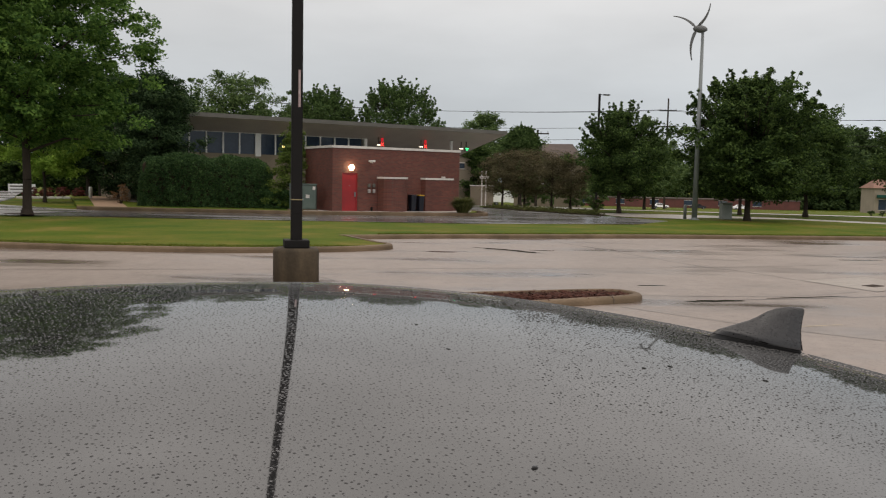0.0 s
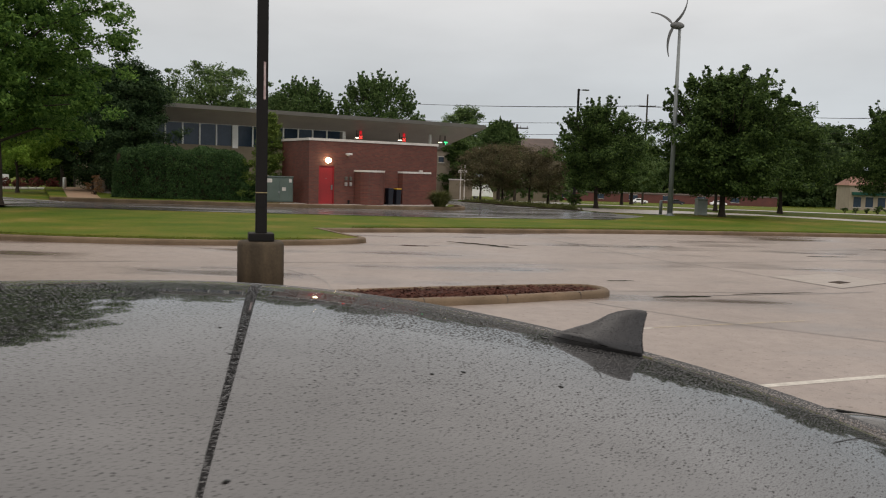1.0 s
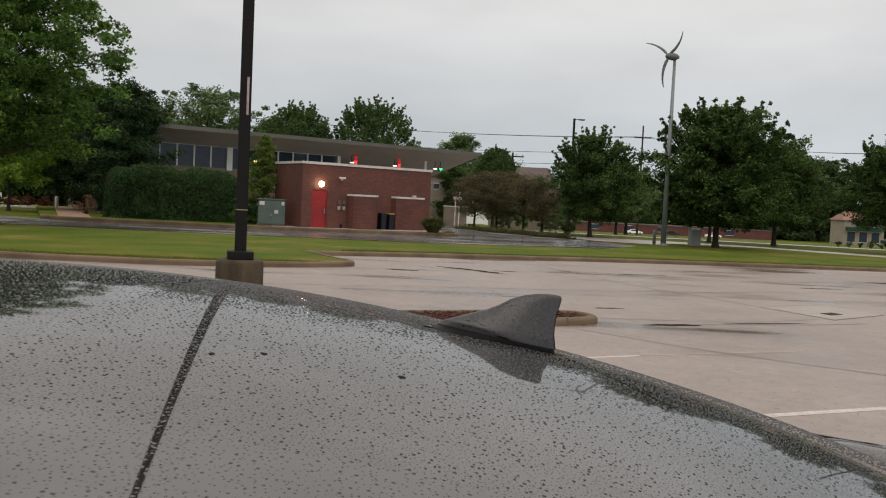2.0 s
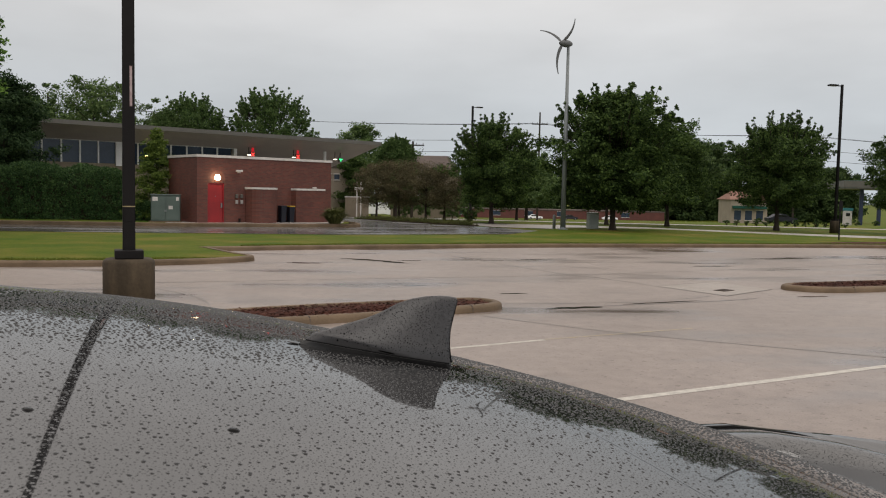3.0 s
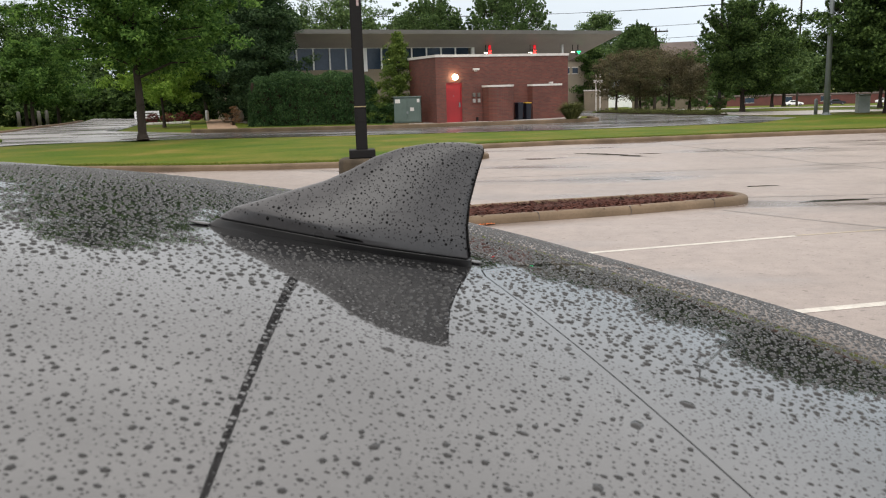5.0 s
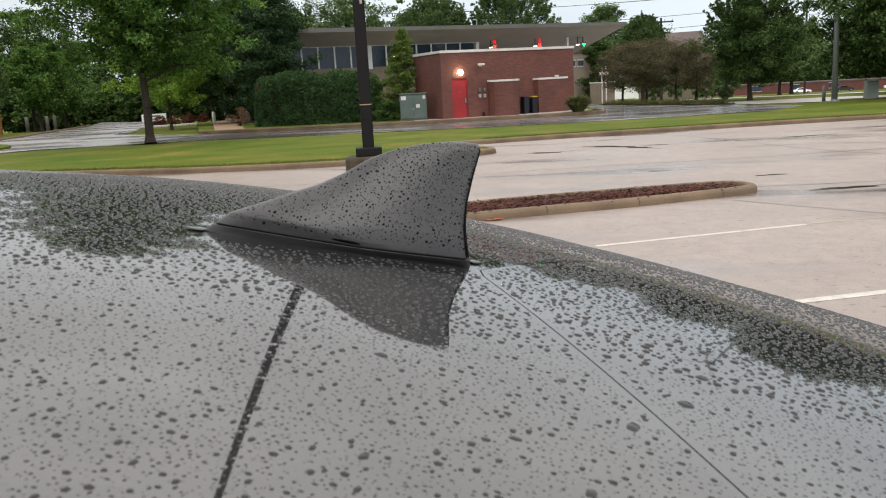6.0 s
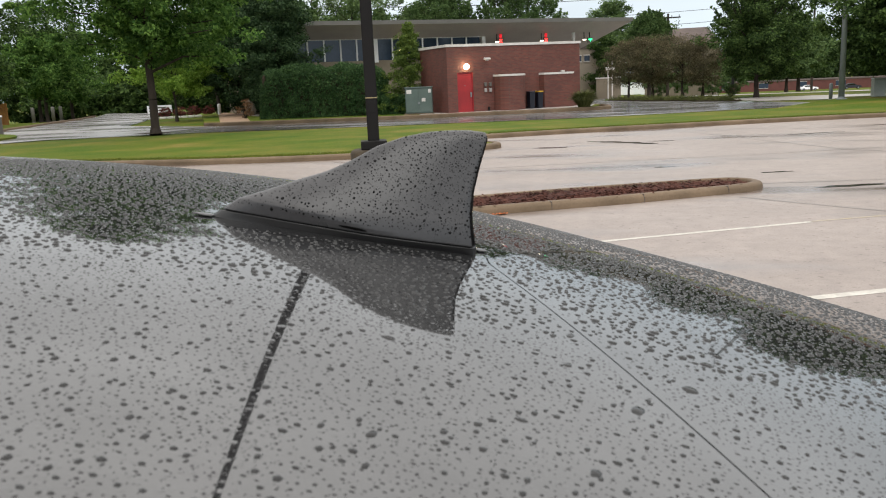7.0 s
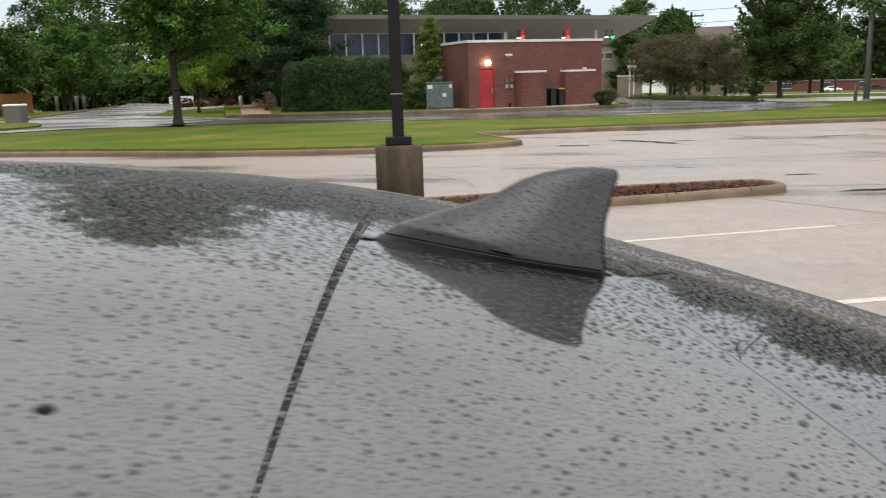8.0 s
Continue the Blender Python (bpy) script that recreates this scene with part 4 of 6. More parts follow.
def roof_spots(spots):
    x, y, r = (np.array(v) for v in zip(*spots))
    h = 1e-3
    return np.stack([x, y, roof_z(x, y)], 1), np.stack([-(roof_z(x + h, y) - roof_z(x - h, y)) / (2 * h), -(roof_z(x, y + h) - roof_z(x, y - h)) / (2 * h), np.ones_like(x)], 1), r


specks = settle(roof_spots([(0.452, -2.818, 0.0032), (0.487, -2.795, 0.0033), (0.595, -2.791, 0.0036), (0.30, -3.105, 0.0034), (0.205, -2.712, 0.003), (0.241, -2.824, 0.0024)]), 0.0)
pools = settle(roof_spots([(0.842, -2.679, 0.0030), (0.863, -2.649, 0.0032), (0.874, -2.615, 0.0027), (0.821, -2.616, 0.0023), (0.820, -2.651, 0.0020), (0.757, -2.661, 0.0022), (0.767, -2.733, 0.0020), (0.827, -2.727, 0.0021), (0.806, -2.705, 0.0018)]), 0.0)
FAR_HALF, NEAR_HALF, FRONT_END = (0.34, 1.16, -2.62, -2.06), (0.34, 1.16, -2.97, -2.62), (-0.65, 0.34, -3.34, -1.93)
SIDES = ((0.34, 1.45, -3.34, -2.97), (0.34, 1.45, -2.06, -1.93), (1.16, 1.45, -2.97, -2.06))
sets = [settle(scatter_roof(*FAR_HALF, 0.0068, 0.0010, 0.0022, 0.85, 1), 0.0003), settle(scatter_roof(*NEAR_HALF, 0.0058, 0.0007, 0.0015, 0.75, 2), 0.0003), settle(scatter_roof(*FRONT_END, 0.0076, 0.0009, 0.0019, 0.8, 3), 0.0003)]
sets += [settle(scatter_roof(*zone, 0.0082, 0.0009, 0.0017, 0.8 if k == 0 else 0.55, 4 + k), 0.0003) for k, zone in enumerate(SIDES)]
sets += [settle(scatter_roof(*FAR_HALF, 0.0041, 0.0007, 0.0014, 0.95, 11), 0.0002), settle(scatter_roof(*NEAR_HALF, 0.0038, 0.0005, 0.0009, 0.9, 12), 0.0002), settle(scatter_roof(*FRONT_END, 0.0052, 0.0005, 0.0010, 0.85, 13), 0.0003)]
sets += [settle(scatter_roof(*zone, 0.0050, 0.0006, 0.0010, 0.85 if k == 0 else 0.4, 14 + k), 0.0003) for k, zone in enumerate(SIDES)]
sets += [settle(scatter_roof(0.0, 1.45, -2.3, -1.93, 0.0025, 0.0008, 0.0013, 0.95, 25, 0.07), 0.0)]          # a fine close film of beads along the rim
sets += [settle(scatter_roof(*NEAR_HALF, 0.0029, 0.0003, 0.0005, 0.7, 21), 0.0001)]
bead_at, bead_up, bead_r = (np.concatenate([a[j] for a in sets]) for j in range(3))
fine = (bead_r < 0.00095) | (bead_at[:, 0] < 0.33) | (bead_at[:, 1] < -2.97)
add_domes("raindrops", bead_at[~fine], bead_up[~fine], bead_r[~fine], M_BEAD, None, "rain beads standing on the glossy car roof", False, 5, 0.34)
add_domes("large_raindrops", specks[0], specks[1], specks[2], M_FINBEAD, None, "few large dark raindrops lying on the roof", k=14, tall=0.3)
add_domes("pooled_raindrops", pools[0], pools[1], pools[2], M_BEAD, None, "larger pooled raindrops behind the antenna", k=14, tall=0.22)
add_domes("fine_raindrops", bead_at[fine], bead_up[fine], bead_r[fine], M_BEAD, None, "fine rain specks between the larger beads", True, 5, 0.34)

quarter = np.array([r[:10] for r in quarter_rows], float)          # rain on the far rear quarter
rng = np.random.default_rng(31)
qi, qj, qa, qb = rng.integers(4, 36, 18000), rng.integers(1, 9, 18000), rng.random((18000, 1)), rng.random((18000, 1))
q00, q10, q01, q11 = quarter[qi, qj], quarter[qi + 1, qj], quarter[qi, qj + 1], quarter[qi + 1, qj + 1]
q_at = q00 * (1 - qa) * (1 - qb) + q10 * qa * (1 - qb) + q01 * (1 - qa) * qb + q11 * qa * qb
q_up = np.cross(q10 - q00, q01 - q00)
q_up *= np.sign(q_up[:, 2:])
add_domes("rain_on_quarter", q_at, q_up, 0.0006 + 0.0006 * rng.random(18000) ** 2, M_BEAD, None, "fine rain beads on the painted rear quarter", True, 5, 0.34)

rng = np.random.default_rng(21)
fp, fn, fr = [], [], []
taken, reach = np.zeros((3000, 3)), np.zeros(3000)
while len(fp) < 2990:
    h, c, s = rng.uniform(0.06, 0.447), rng.uniform(0.02, 0.985), rng.choice((-1, 1))
    p0, p1, p2 = (Vector(fin_point(hh_, cc_, s)) for hh_, cc_ in ((h, c), (h + 0.004, c), (h, min(1.0, c + 0.01))))
    nn = (p2 - p0).cross(p1 - p0) * s
    if nn.length < 1e-12:
        continue
    nn = nn.normalized() * (1 if nn.y * s > 0 else -1)
    rad = min(0.0012, 0.00034 * math.exp(rng.normal(0, 0.5)))
    k = len(fp)
    if k and (((taken[:k] - np.array(p0)) ** 2).sum(1) < ((reach[:k] + rad) * 1.25) ** 2).any():
        continue
    taken[k], reach[k] = p0, rad
    fp.append(p0)
    fn.append(nn)
    fr.append(rad)
add_domes("rain_beading", np.array(fp), np.array(fn), np.array(fr), M_FINBEAD, antenna, "fine dark rain beads")

for name, px0, px1 in (("water_pool", -0.011, 0.001), ("water_pool", 0.1475, 0.155)):      # rain held at both ends of the base
    bm = bmesh.new()
    bmesh.ops.create_icosphere(bm, subdivisions=3, radius=1.0)
    for v in bm.verts:
        v.co = Vector(((px0 + px1) / 2 + v.co.x * (px1 - px0) / 2, v.co.y * 0.0045 * (1 - 0.4 * v.co.x * (1 if px0 > 0 else -1)), v.co.z * 0.0008))
    part(name, bm, M_POOL, antenna, "small pool of rain at the base", True)


# ---- lamp post at the island ----
def lamp_post(m, height, pier_h, pier_r, pole_half, label, arm_dir, group=""):
    ob = thing("street_lamp", m, label, "lamp post", group)
    part("pier", spin_profile(bmesh.new(), [(pier_r, -0.05), (pier_r, pier_h - 0.05), (pier_r - 0.012, pier_h - 0.02), (pier_r - 0.04, pier_h)], 40), M_PIER, ob, "stained round concrete pier", True)
    part("base_cover", boxes(((-0.17, -0.17, pier_h), (0.17, 0.17, pier_h + 0.11)), bevel=0.012), M_POLE, ob, "square dark base cover")
    bm = bmesh.new()
    ring0 = [bm.verts.new((x * pole_half, y * pole_half, pier_h + 0.1)) for x, y in ((-1, -1), (1, -1), (1, 1), (-1, 1))]
    ring1 = [bm.verts.new((x * pole_half * 0.85, y * pole_half * 0.85, height)) for x, y in ((-1, -1), (1, -1), (1, 1), (-1, 1))]
    for i in range(4):
        bm.faces.new((ring0[i], ring0[(i + 1) % 4], ring1[(i + 1) % 4], ring1[i]))
    bm.faces.new(ring1)
    bmesh.ops.bevel(bm, geom=list(bm.edges), offset=0.008, segments=2, affect="EDGES")
    part("pole", bm, M_POLE, ob, "square dark bronze pole")
    a = arm_dir
    part("arm", boxes(((min(0, a * 0.5), -0.03, height - 0.12), (max(0, a * 0.5), 0.03, height - 0.06)), bevel=0.008), M_POLE, ob)
    head = part("lamp_head", boxes(((min(a * 0.4, a * 1.0), -0.16, height - 0.13), (max(a * 0.4, a * 1.0), 0.16, height - 0.03)), bevel=0.02), M_POLE, ob, "flat dark lamp head")
    part("lens", boxes(((min(a * 0.5, a * 0.95), -0.12, height - 0.139), (max(a * 0.5, a * 0.95), 0.12, height - 0.131)), bevel=0.002), M_COPING, head)
    return ob


near_lamp = lamp_post(pose(-1.664, 7.84, 0, 0, 0, 14), 12.2, 1.0, 0.315, 0.075, "dark square lamp post on a stained round concrete pier", -1)
part("sticker", boxes(((0.012, -0.0775, 2.92), (0.042, -0.0755, 3.42)), bevel=0.0006), M_STICKER, near_lamp, "torn whitish strip sticker")
part("band", boxes(((-0.077, -0.077, 1.655), (0.077, 0.077, 1.669)), bevel=0.003), M_TAPE, near_lamp, "thin tape band round the pole")
part("hand_hole_cover", boxes(((-0.045, -0.079, 1.47), (0.045, -0.074, 1.62)), bevel=0.002), M_POLE, near_lamp, "small dark cover plate")
lamp_post(pose(32.7, 44.0, 0, 0, 0, 10), 9.1, 0.75, 0.3, 0.075, "tall dark lamp post on a square-looking pier by the lane", -1)
lamp_post(pose(15.6, 75.0, ground_z(75.0), 0, 0, 10), 10.7, 0.8, 0.3, 0.1, "far dark lamp post rising behind a tree", 1)

# ---- wind turbine ----
turbine = thing("wind_turbine", pose(14.05, 40.2, 0.12), "small grey three-bladed wind turbine on a slim mast", "wind turbine")
part("mast", tube(bmesh.new(), (0, 0, -0.1), (0, 0, 9.72), 0.145, 0.075, 16), M_TURB, turbine, "tapered galvanised mast", True)
part("mast_foot", spin_profile(bmesh.new(), [(0.26, -0.05), (0.26, 0.03), (0.17, 0.05), (0.16, 0.12)], 24), M_TURB, turbine)
bm = bmesh.new()
spin_profile(bm, [(0.05, -0.42), (0.12, -0.36), (0.18, -0.2), (0.2, 0.0), (0.16, 0.2), (0.08, 0.34), (0.03, 0.36)], 20)
nac = part("nacelle", bm, M_BLADE, turbine, "rounded grey generator housing", True)
nac.matrix_local = pose(-0.12, -0.03, 9.9, 0, 90, 12)


def blade():
    """A thin swept blade curling back at its tip."""
    rows = []
    for i in range(15):
        t = i / 14
        r, sweep_off, chord = 0.1 + 1.6 * t, 0.65 * t * (1 - t), 0.19 * (1 - 0.8 * t) * min(1.0, 0.45 + 4 * t) + 0.015
        tw = 0.5 * (1 - t)
        rows.append([(sweep_off + s * chord / 2, tw * s * 0.08 + e * 0.012, r) for s, e in ((-1, 0), (-0.4, 1), (0.4, 1), (1, 0), (0.4, -1), (-0.4, -1), (-1, 0))])
    return rows


rotor = pose(-0.36, -0.12, 9.94, 0, 0, -18)
for ang, size in ((-62, 0.8), (27, 0.81), (186, 0.98)):
    b = grid_mesh("blade", blade(), M_BLADE, turbine, "thin swept grey blade")
    b.matrix_local = rotor @ pose(0, 0, 0, 0, ang, 0) @ Matrix.Diagonal((size, size, size, 1))


# ---- brick service building ----
def brick_mat():
    m, n, l, b = node_mat("red_brick_wall")
    co = n.new("ShaderNodeTexCoord")
    sep = n.new("ShaderNodeSeparateXYZ")
    add = n.new("ShaderNodeMath")
    com = n.new("ShaderNodeCombineXYZ")
    l.new(co.outputs["Object"], sep.inputs[0])
    l.new(sep.outputs["X"], add.inputs[0])
    l.new(sep.outputs["Y"], add.inputs[1])
    l.new(add.outputs[0], com.inputs["X"])
    l.new(sep.outputs["Z"], com.inputs["Y"])
    br = n.new("ShaderNodeTexBrick")
    br.inputs["Scale"].default_value = 1.0
    br.inputs["Brick Width"].default_value, br.inputs["Row Height"].default_value, br.inputs["Mortar Size"].default_value = 0.21, 0.072, 0.008
    br.inputs["Color1"].default_value, br.inputs["Color2"].default_value, br.inputs["Mortar"].default_value = (0.150, 0.042, 0.029, 1), (0.096, 0.028, 0.021, 1), (0.10, 0.058, 0.046, 1)
    l.new(com.outputs["Vector"], br.inputs["Vector"])
    big = noise_tex(n, l, 0.9, 4.0)
    col = mix(n, l, "MULTIPLY", 0.8, br.outputs["Color"], ramp(n, l, big.outputs["Fac"], ((0.3, (0.72, 0.72, 0.74)), (0.7, (1.15, 1.12, 1.1)))).outputs["Color"])
    fine = noise_tex(n, l, 30.0, 3.0)
    col = mix(n, l, "MULTIPLY", 0.5, col, ramp(n, l, fine.outputs["Fac"], ((0.3, (0.75, 0.75, 0.75)), (0.7, (1.2, 1.2, 1.2)))).outputs["Color"])
    l.new(col, b.inputs["Base Color"])
    b.inputs["Roughness"].default_value = 0.7
    bump(n, l, b, br.outputs["Fac"], -0.4, 0.006)
    return m


M_BRICKWALL = brick_mat()
BRK = pose(-5.1, 40.4, 0.1, 0, 0, 31.0)
BW, BD, BH = 7.93, 3.7, 3.42
shed = thing("brick_building", BRK, "flat-roofed red brick service building with pale coping", "building")
# front wall with a doorway cut through
DX0, DX1, DZ = 0.56, 1.46, 2.12
part("front_wall", boxes(((0, 0, -0.1), (DX0, 0.25, BH)), ((DX1, 0, -0.1), (BW, 0.25, BH)), ((DX0, 0, DZ), (DX1, 0.25, BH))), M_BRICKWALL, shed)
part("side_wall", boxes(((0, 0.25, -0.1), (0.25, BD, BH))), M_BRICKWALL, shed)
part("side_wall", boxes(((BW - 0.25, 0.25, -0.1), (BW, BD, BH))), M_BRICKWALL, shed)
part("back_wall", boxes(((0.25, BD - 0.25, -0.1), (BW - 0.25, BD, BH))), M_BRICKWALL, shed)
part("roof_slab", boxes(((0.25, 0.25, BH - 0.3), (BW - 0.25, BD - 0.25, BH - 0.12))), M_SOFFIT, shed)
cop = boxes(((-0.05, -0.05, BH), (BW + 0.05, 0.3, BH + 0.13)), ((-0.05, 0.3, BH), (0.3, BD + 0.05, BH + 0.13)), ((BW - 0.3, 0.3, BH), (BW + 0.05, BD + 0.05, BH + 0.13)), ((0.3, BD - 0.3, BH), (BW - 0.3, BD + 0.05, BH + 0.13)))
part("coping", cop, M_COPING, shed, "pale metal coping")
door = part("door", boxes(((DX0 + 0.05, 0.07, 0.02), (DX1 - 0.05, 0.12, DZ - 0.05)), bevel=0.006), M_RED, shed, "bright red steel door")
part("door_frame", boxes(((DX0, 0.03, 0), (DX0 + 0.05, 0.16, DZ)), ((DX1 - 0.05, 0.03, 0), (DX1, 0.16, DZ)), ((DX0 + 0.05, 0.03, DZ - 0.05), (DX1 - 0.05, 0.16, DZ))), M_RED, shed, "red steel frame")
part("door_handle", boxes(((DX1 - 0.17, 0.01, 0.85), (DX1 - 0.09, 0.07, 1.1)), bevel=0.01), M_TURB, door, "steel lever handle and plate")
part("peephole", boxes(((0.98, 0.055, 1.42), (1.03, 0.07, 1.46)), bevel=0.004), M_TURB, door)
part("threshold", boxes(((DX0 - 0.1, -0.4, -0.1), (DX1 + 0.2, 0.0, 0.03)), bevel=0.01), M_COPING, shed, "pale door step")
wl1 = part("wall_lamp", boxes(((0.93, -0.12, 2.30), (1.13, 0.0, 2.50)), bevel=0.04), M_COPING, shed, "lit wall lamp above the door")
bm = bmesh.new()
bmesh.ops.create_icosphere(bm, subdivisions=3, radius=0.15, matrix=Matrix.Translation((1.03, -0.15, 2.4)))
part("lamp_glass", bm, glow("warm_lamp_glass", (1.0, 0.82, 0.5), 20.0), wl1, "glowing round glass", True)
part("meter", boxes(((2.06, -0.12, 1.06), (2.20, 0.0, 1.26)), bevel=0.02), M_SOFFIT, shed)
part("meter", boxes(((2.34, -0.12, 1.06), (2.48, 0.0, 1.26)), bevel=0.02), M_SOFFIT, shed)
part("meter", boxes(((2.06, -0.12, 1.36), (2.20, 0.0, 1.56)), bevel=0.02), M_FASCIA, shed)
part("meter", boxes(((2.34, -0.12, 1.36), (2.48, 0.0, 1.56)), bevel=0.02), M_FASCIA, shed)
part("downpipe", tube(bmesh.new(), (2.3, -0.06, 0.0), (2.3, -0.06, 0.3), 0.06, 0.06, 8), M_SEAL, shed)
cam_box = part("security_camera", boxes(((2.0, -0.32, 2.72), (2.36, -0.2, 2.82)), bevel=0.02), M_COPING, shed, "small pale wall camera")
part("bracket", boxes(((2.2, -0.24, 2.66), (2.26, 0.0, 2.72)), bevel=0.005), M_COPING, cam_box)


def screen_wall(x0, x1, y0, h, curved):
    """A low brick enclosure wall with pale capping."""
    bm = bmesh.new()
    n = 14 if curved else 1
    pts = []
    for i in range(n + 1):
        t = i / n
        pts.append((x0 + (x1 - x0) * t, y0 - (0.74 * math.sqrt(max(0.0, 1 - (2 * t - 1) ** 2)) if curved else 0.0)))
    pts = [(x0, -0.002)] + pts + [(x1, -0.002)]
    prof = [(0.12, -0.1), (0.12, h), (-0.12, h), (-0.12, -0.1)]
    wall = part("screen_wall", sweep(bm, pts, prof), M_BRICKWALL, shed, "low red brick screen wall")
    part("cap", sweep(bmesh.new(), pts, [(0.15, h), (0.15, h + 0.1), (-0.15, h + 0.1), (-0.15, h)]), M_COPING, wall, "pale cap stones")


screen_wall(2.76, 4.2, -0.13, 1.84, True)
screen_wall(5.5, 7.3, -0.24, 1.83, False)
part("light_on_wall", boxes(((6.6, -0.33, 1.933), (6.8, -0.18, 2.03)), bevel=0.02), M_COPING, shed)
for x, mat_lid in ((4.62, M_BIN), (5.12, M_YELLOW)):
    binn = thing("wheelie_bin", BRK @ pose(x, -0.4, 0) @ Matrix.Diagonal((0.7, 0.8, 1, 1)), "dark blue wheeled bin beside the brick screen wall", "bin", "bins")
    bm = bmesh.new()
    b0 = [bm.verts.new((sx * 0.18, sy * 0.2, 0.05)) for sx, sy in ((-1, -1), (1, -1), (1, 1), (-1, 1))]
    b1 = [bm.verts.new((sx * 0.22, sy * 0.26, 0.92)) for sx, sy in ((-1, -1), (1, -1), (1, 1), (-1, 1))]
    for i in range(4):
        bm.faces.new((b0[i], b0[(i + 1) % 4], b1[(i + 1) % 4], b1[i]))
    bm.faces.new(b0[::-1])
    bm.faces.new(b1)
    part("tub", bm, M_BIN, binn)
    part("lid", boxes(((-0.235, -0.28, 0.925), (0.235, 0.28, 0.99)), bevel=0.02), mat_lid, binn, "hinged lid")
    for s in (-1, 1):
        w = part("wheel", tube(bmesh.new(), (s * 0.19, 0.22, 0.1), (s * 0.23, 0.22, 0.1), 0.1, 0.1, 12), M_SEAL, binn)

xf = thing("transformer_cabinet", pose(-7.42, 40.75, 0.17, 0, 0, 6), "dark green metal utility cabinet with pale stickers on a pad", "utility cabinet")
part("pad", boxes(((-0.1, -0.1, 0), (1.5, 0.75, 0.05))), M_KERB, xf)
part("body", boxes(((0, 0, 0.05), (1.42, 0.65, 1.36)), bevel=0.03), M_GREENBOX, xf)
part("lid", boxes(((-0.03, -0.05, 1.362), (1.45, 0.67, 1.42)), bevel=0.015), M_GREENBOX, xf)
part("door", boxes(((0.05, -0.02, 0.12), (0.70, -0.001, 1.30)), bevel=0.006), M_GREENBOX, xf)
part("door", boxes(((0.72, -0.02, 0.12), (1.37, -0.001, 1.30)), bevel=0.006), M_GREENBOX, xf)
for x0, z0, w, h in ((0.08, 1.08, 0.26, 0.2), (1.22, 1.1, 0.14, 0.18), (0.86, 0.66, 0.2, 0.18)):
    part("warning_label", boxes(((x0, -0.026, z0), (x0 + w, -0.021, z0 + h))), M_COPING, xf, "small pale label")
part("padlock_box", boxes(((0.66, -0.05, 0.52), (0.76, -0.021, 0.64)), bevel=0.008), M_TURB, xf)

# ---- bank with the flaring roof ----
BK = pose(-16.1, 51.0, 0.0, 0, 0, 33.0)
bank = thing("bank_building", BK, "low bank with wide flaring dark roof and clerestory windows", "building")
RL, ZT, ZB = 26.6, 6.0, 5.12
bm = bmesh.new()
# a butterfly roof: both eaves high, the valley low along the middle
prof = [(0, ZT), (8, ZT - 1.9), (16, ZT), (16, ZT - 0.22), (8, 3.85), (0, ZT - 0.22)]
ends = [[bm.verts.new((x, y, z)) for y, z in prof] for x in (-3, RL)]
for i in range(6):
    j = (i + 1) % 6
    bm.faces.new((ends[0][i], ends[0][j], ends[1][j], ends[1][i]))
for e in ends:
    bm.faces.new((e[0], e[1], e[4], e[5]))
    bm.faces.new((e[1], e[2], e[3], e[4]))
bmesh.ops.recalc_face_normals(bm, faces=bm.faces)
bank_roof = part("roof", bm, M_SOFFIT, bank, "flaring roof with olive brown metal soffit")
part("fascia", boxes(((-3, -0.04, ZT - 0.24), (RL, -0.002, ZT + 0.03))), M_FASCIA, bank_roof, "grey fascia strip")
WY, WX0, WX1, WZ0, WZ1 = 3.3, -2.25, 15.06, 3.5, 5.04
part("lower_wall", boxes(((WX0, WY, 0), (WX1 + 0.2, WY + 0.3, WZ0))), M_TAN, bank, "tan wall below the windows")
part("rear_wall", boxes(((WX0, 12.4, 0), (WX1 + 0.2, 12.7, 4.8))), M_TAN, bank)
part("end_wall", boxes(((WX1 - 0.1, WY + 0.3, 0), (WX1 + 0.2, 12.4, 3.84))), M_TAN, bank)
part("head_rail", boxes(((WX0, WY - 0.09, WZ1 - 0.06), (WX1 + 0.2, WY + 0.2, ZB + 0.02))), M_WHITE, bank, "white window head")
PANE = 1.10
x = WX0
k = 0
while x < WX1 - 0.3:
    wide = 0.42 if k == 7 else 0.10
    part("pilaster" if wide > 0.2 else "mullion", boxes(((x, WY - (0.1 if wide > 0.2 else 0.03), WZ0 - (0.15 if wide > 0.2 else 0)), (x + wide, WY + 0.12, WZ1))), M_WHITE, bank, "broad white pilaster" if wide > 0.2 else "")
    win = part("window", boxes(((x + wide, WY + 0.05, WZ0), (min(x + wide + PANE, WX1), WY + 0.07, WZ1))), M_PANE, bank, "dark clerestory pane")
    x += wide + PANE
    k += 1
part("corner_post", boxes(((WX1, WY - 0.06, WZ0 - 0.2), (WX1 + 0.26, WY + 0.3, WZ1))), M_WHITE, bank)
part("end_wall", boxes(((WX0 - 0.3, WY, 0), (WX0 - 0.005, 12.4, 3.84))), M_TAN, bank)
for px, py, top in ((22.83, 2.6, 5.14), (22.83, 11.6, 4.6)):
    part("column", boxes(((px - 0.09, py - 0.09, 0), (px + 0.09, py + 0.09, top))), M_WHITE, bank, "slim white canopy column")
G_RED, G_GREEN, G_WARM = glow("red_signal", (1.0, 0.05, 0.04), 2.2), glow("green_signal", (0.05, 1.0, 0.30), 2.0), glow("canopy_bulb", (1.0, 0.88, 0.68), 5.0)


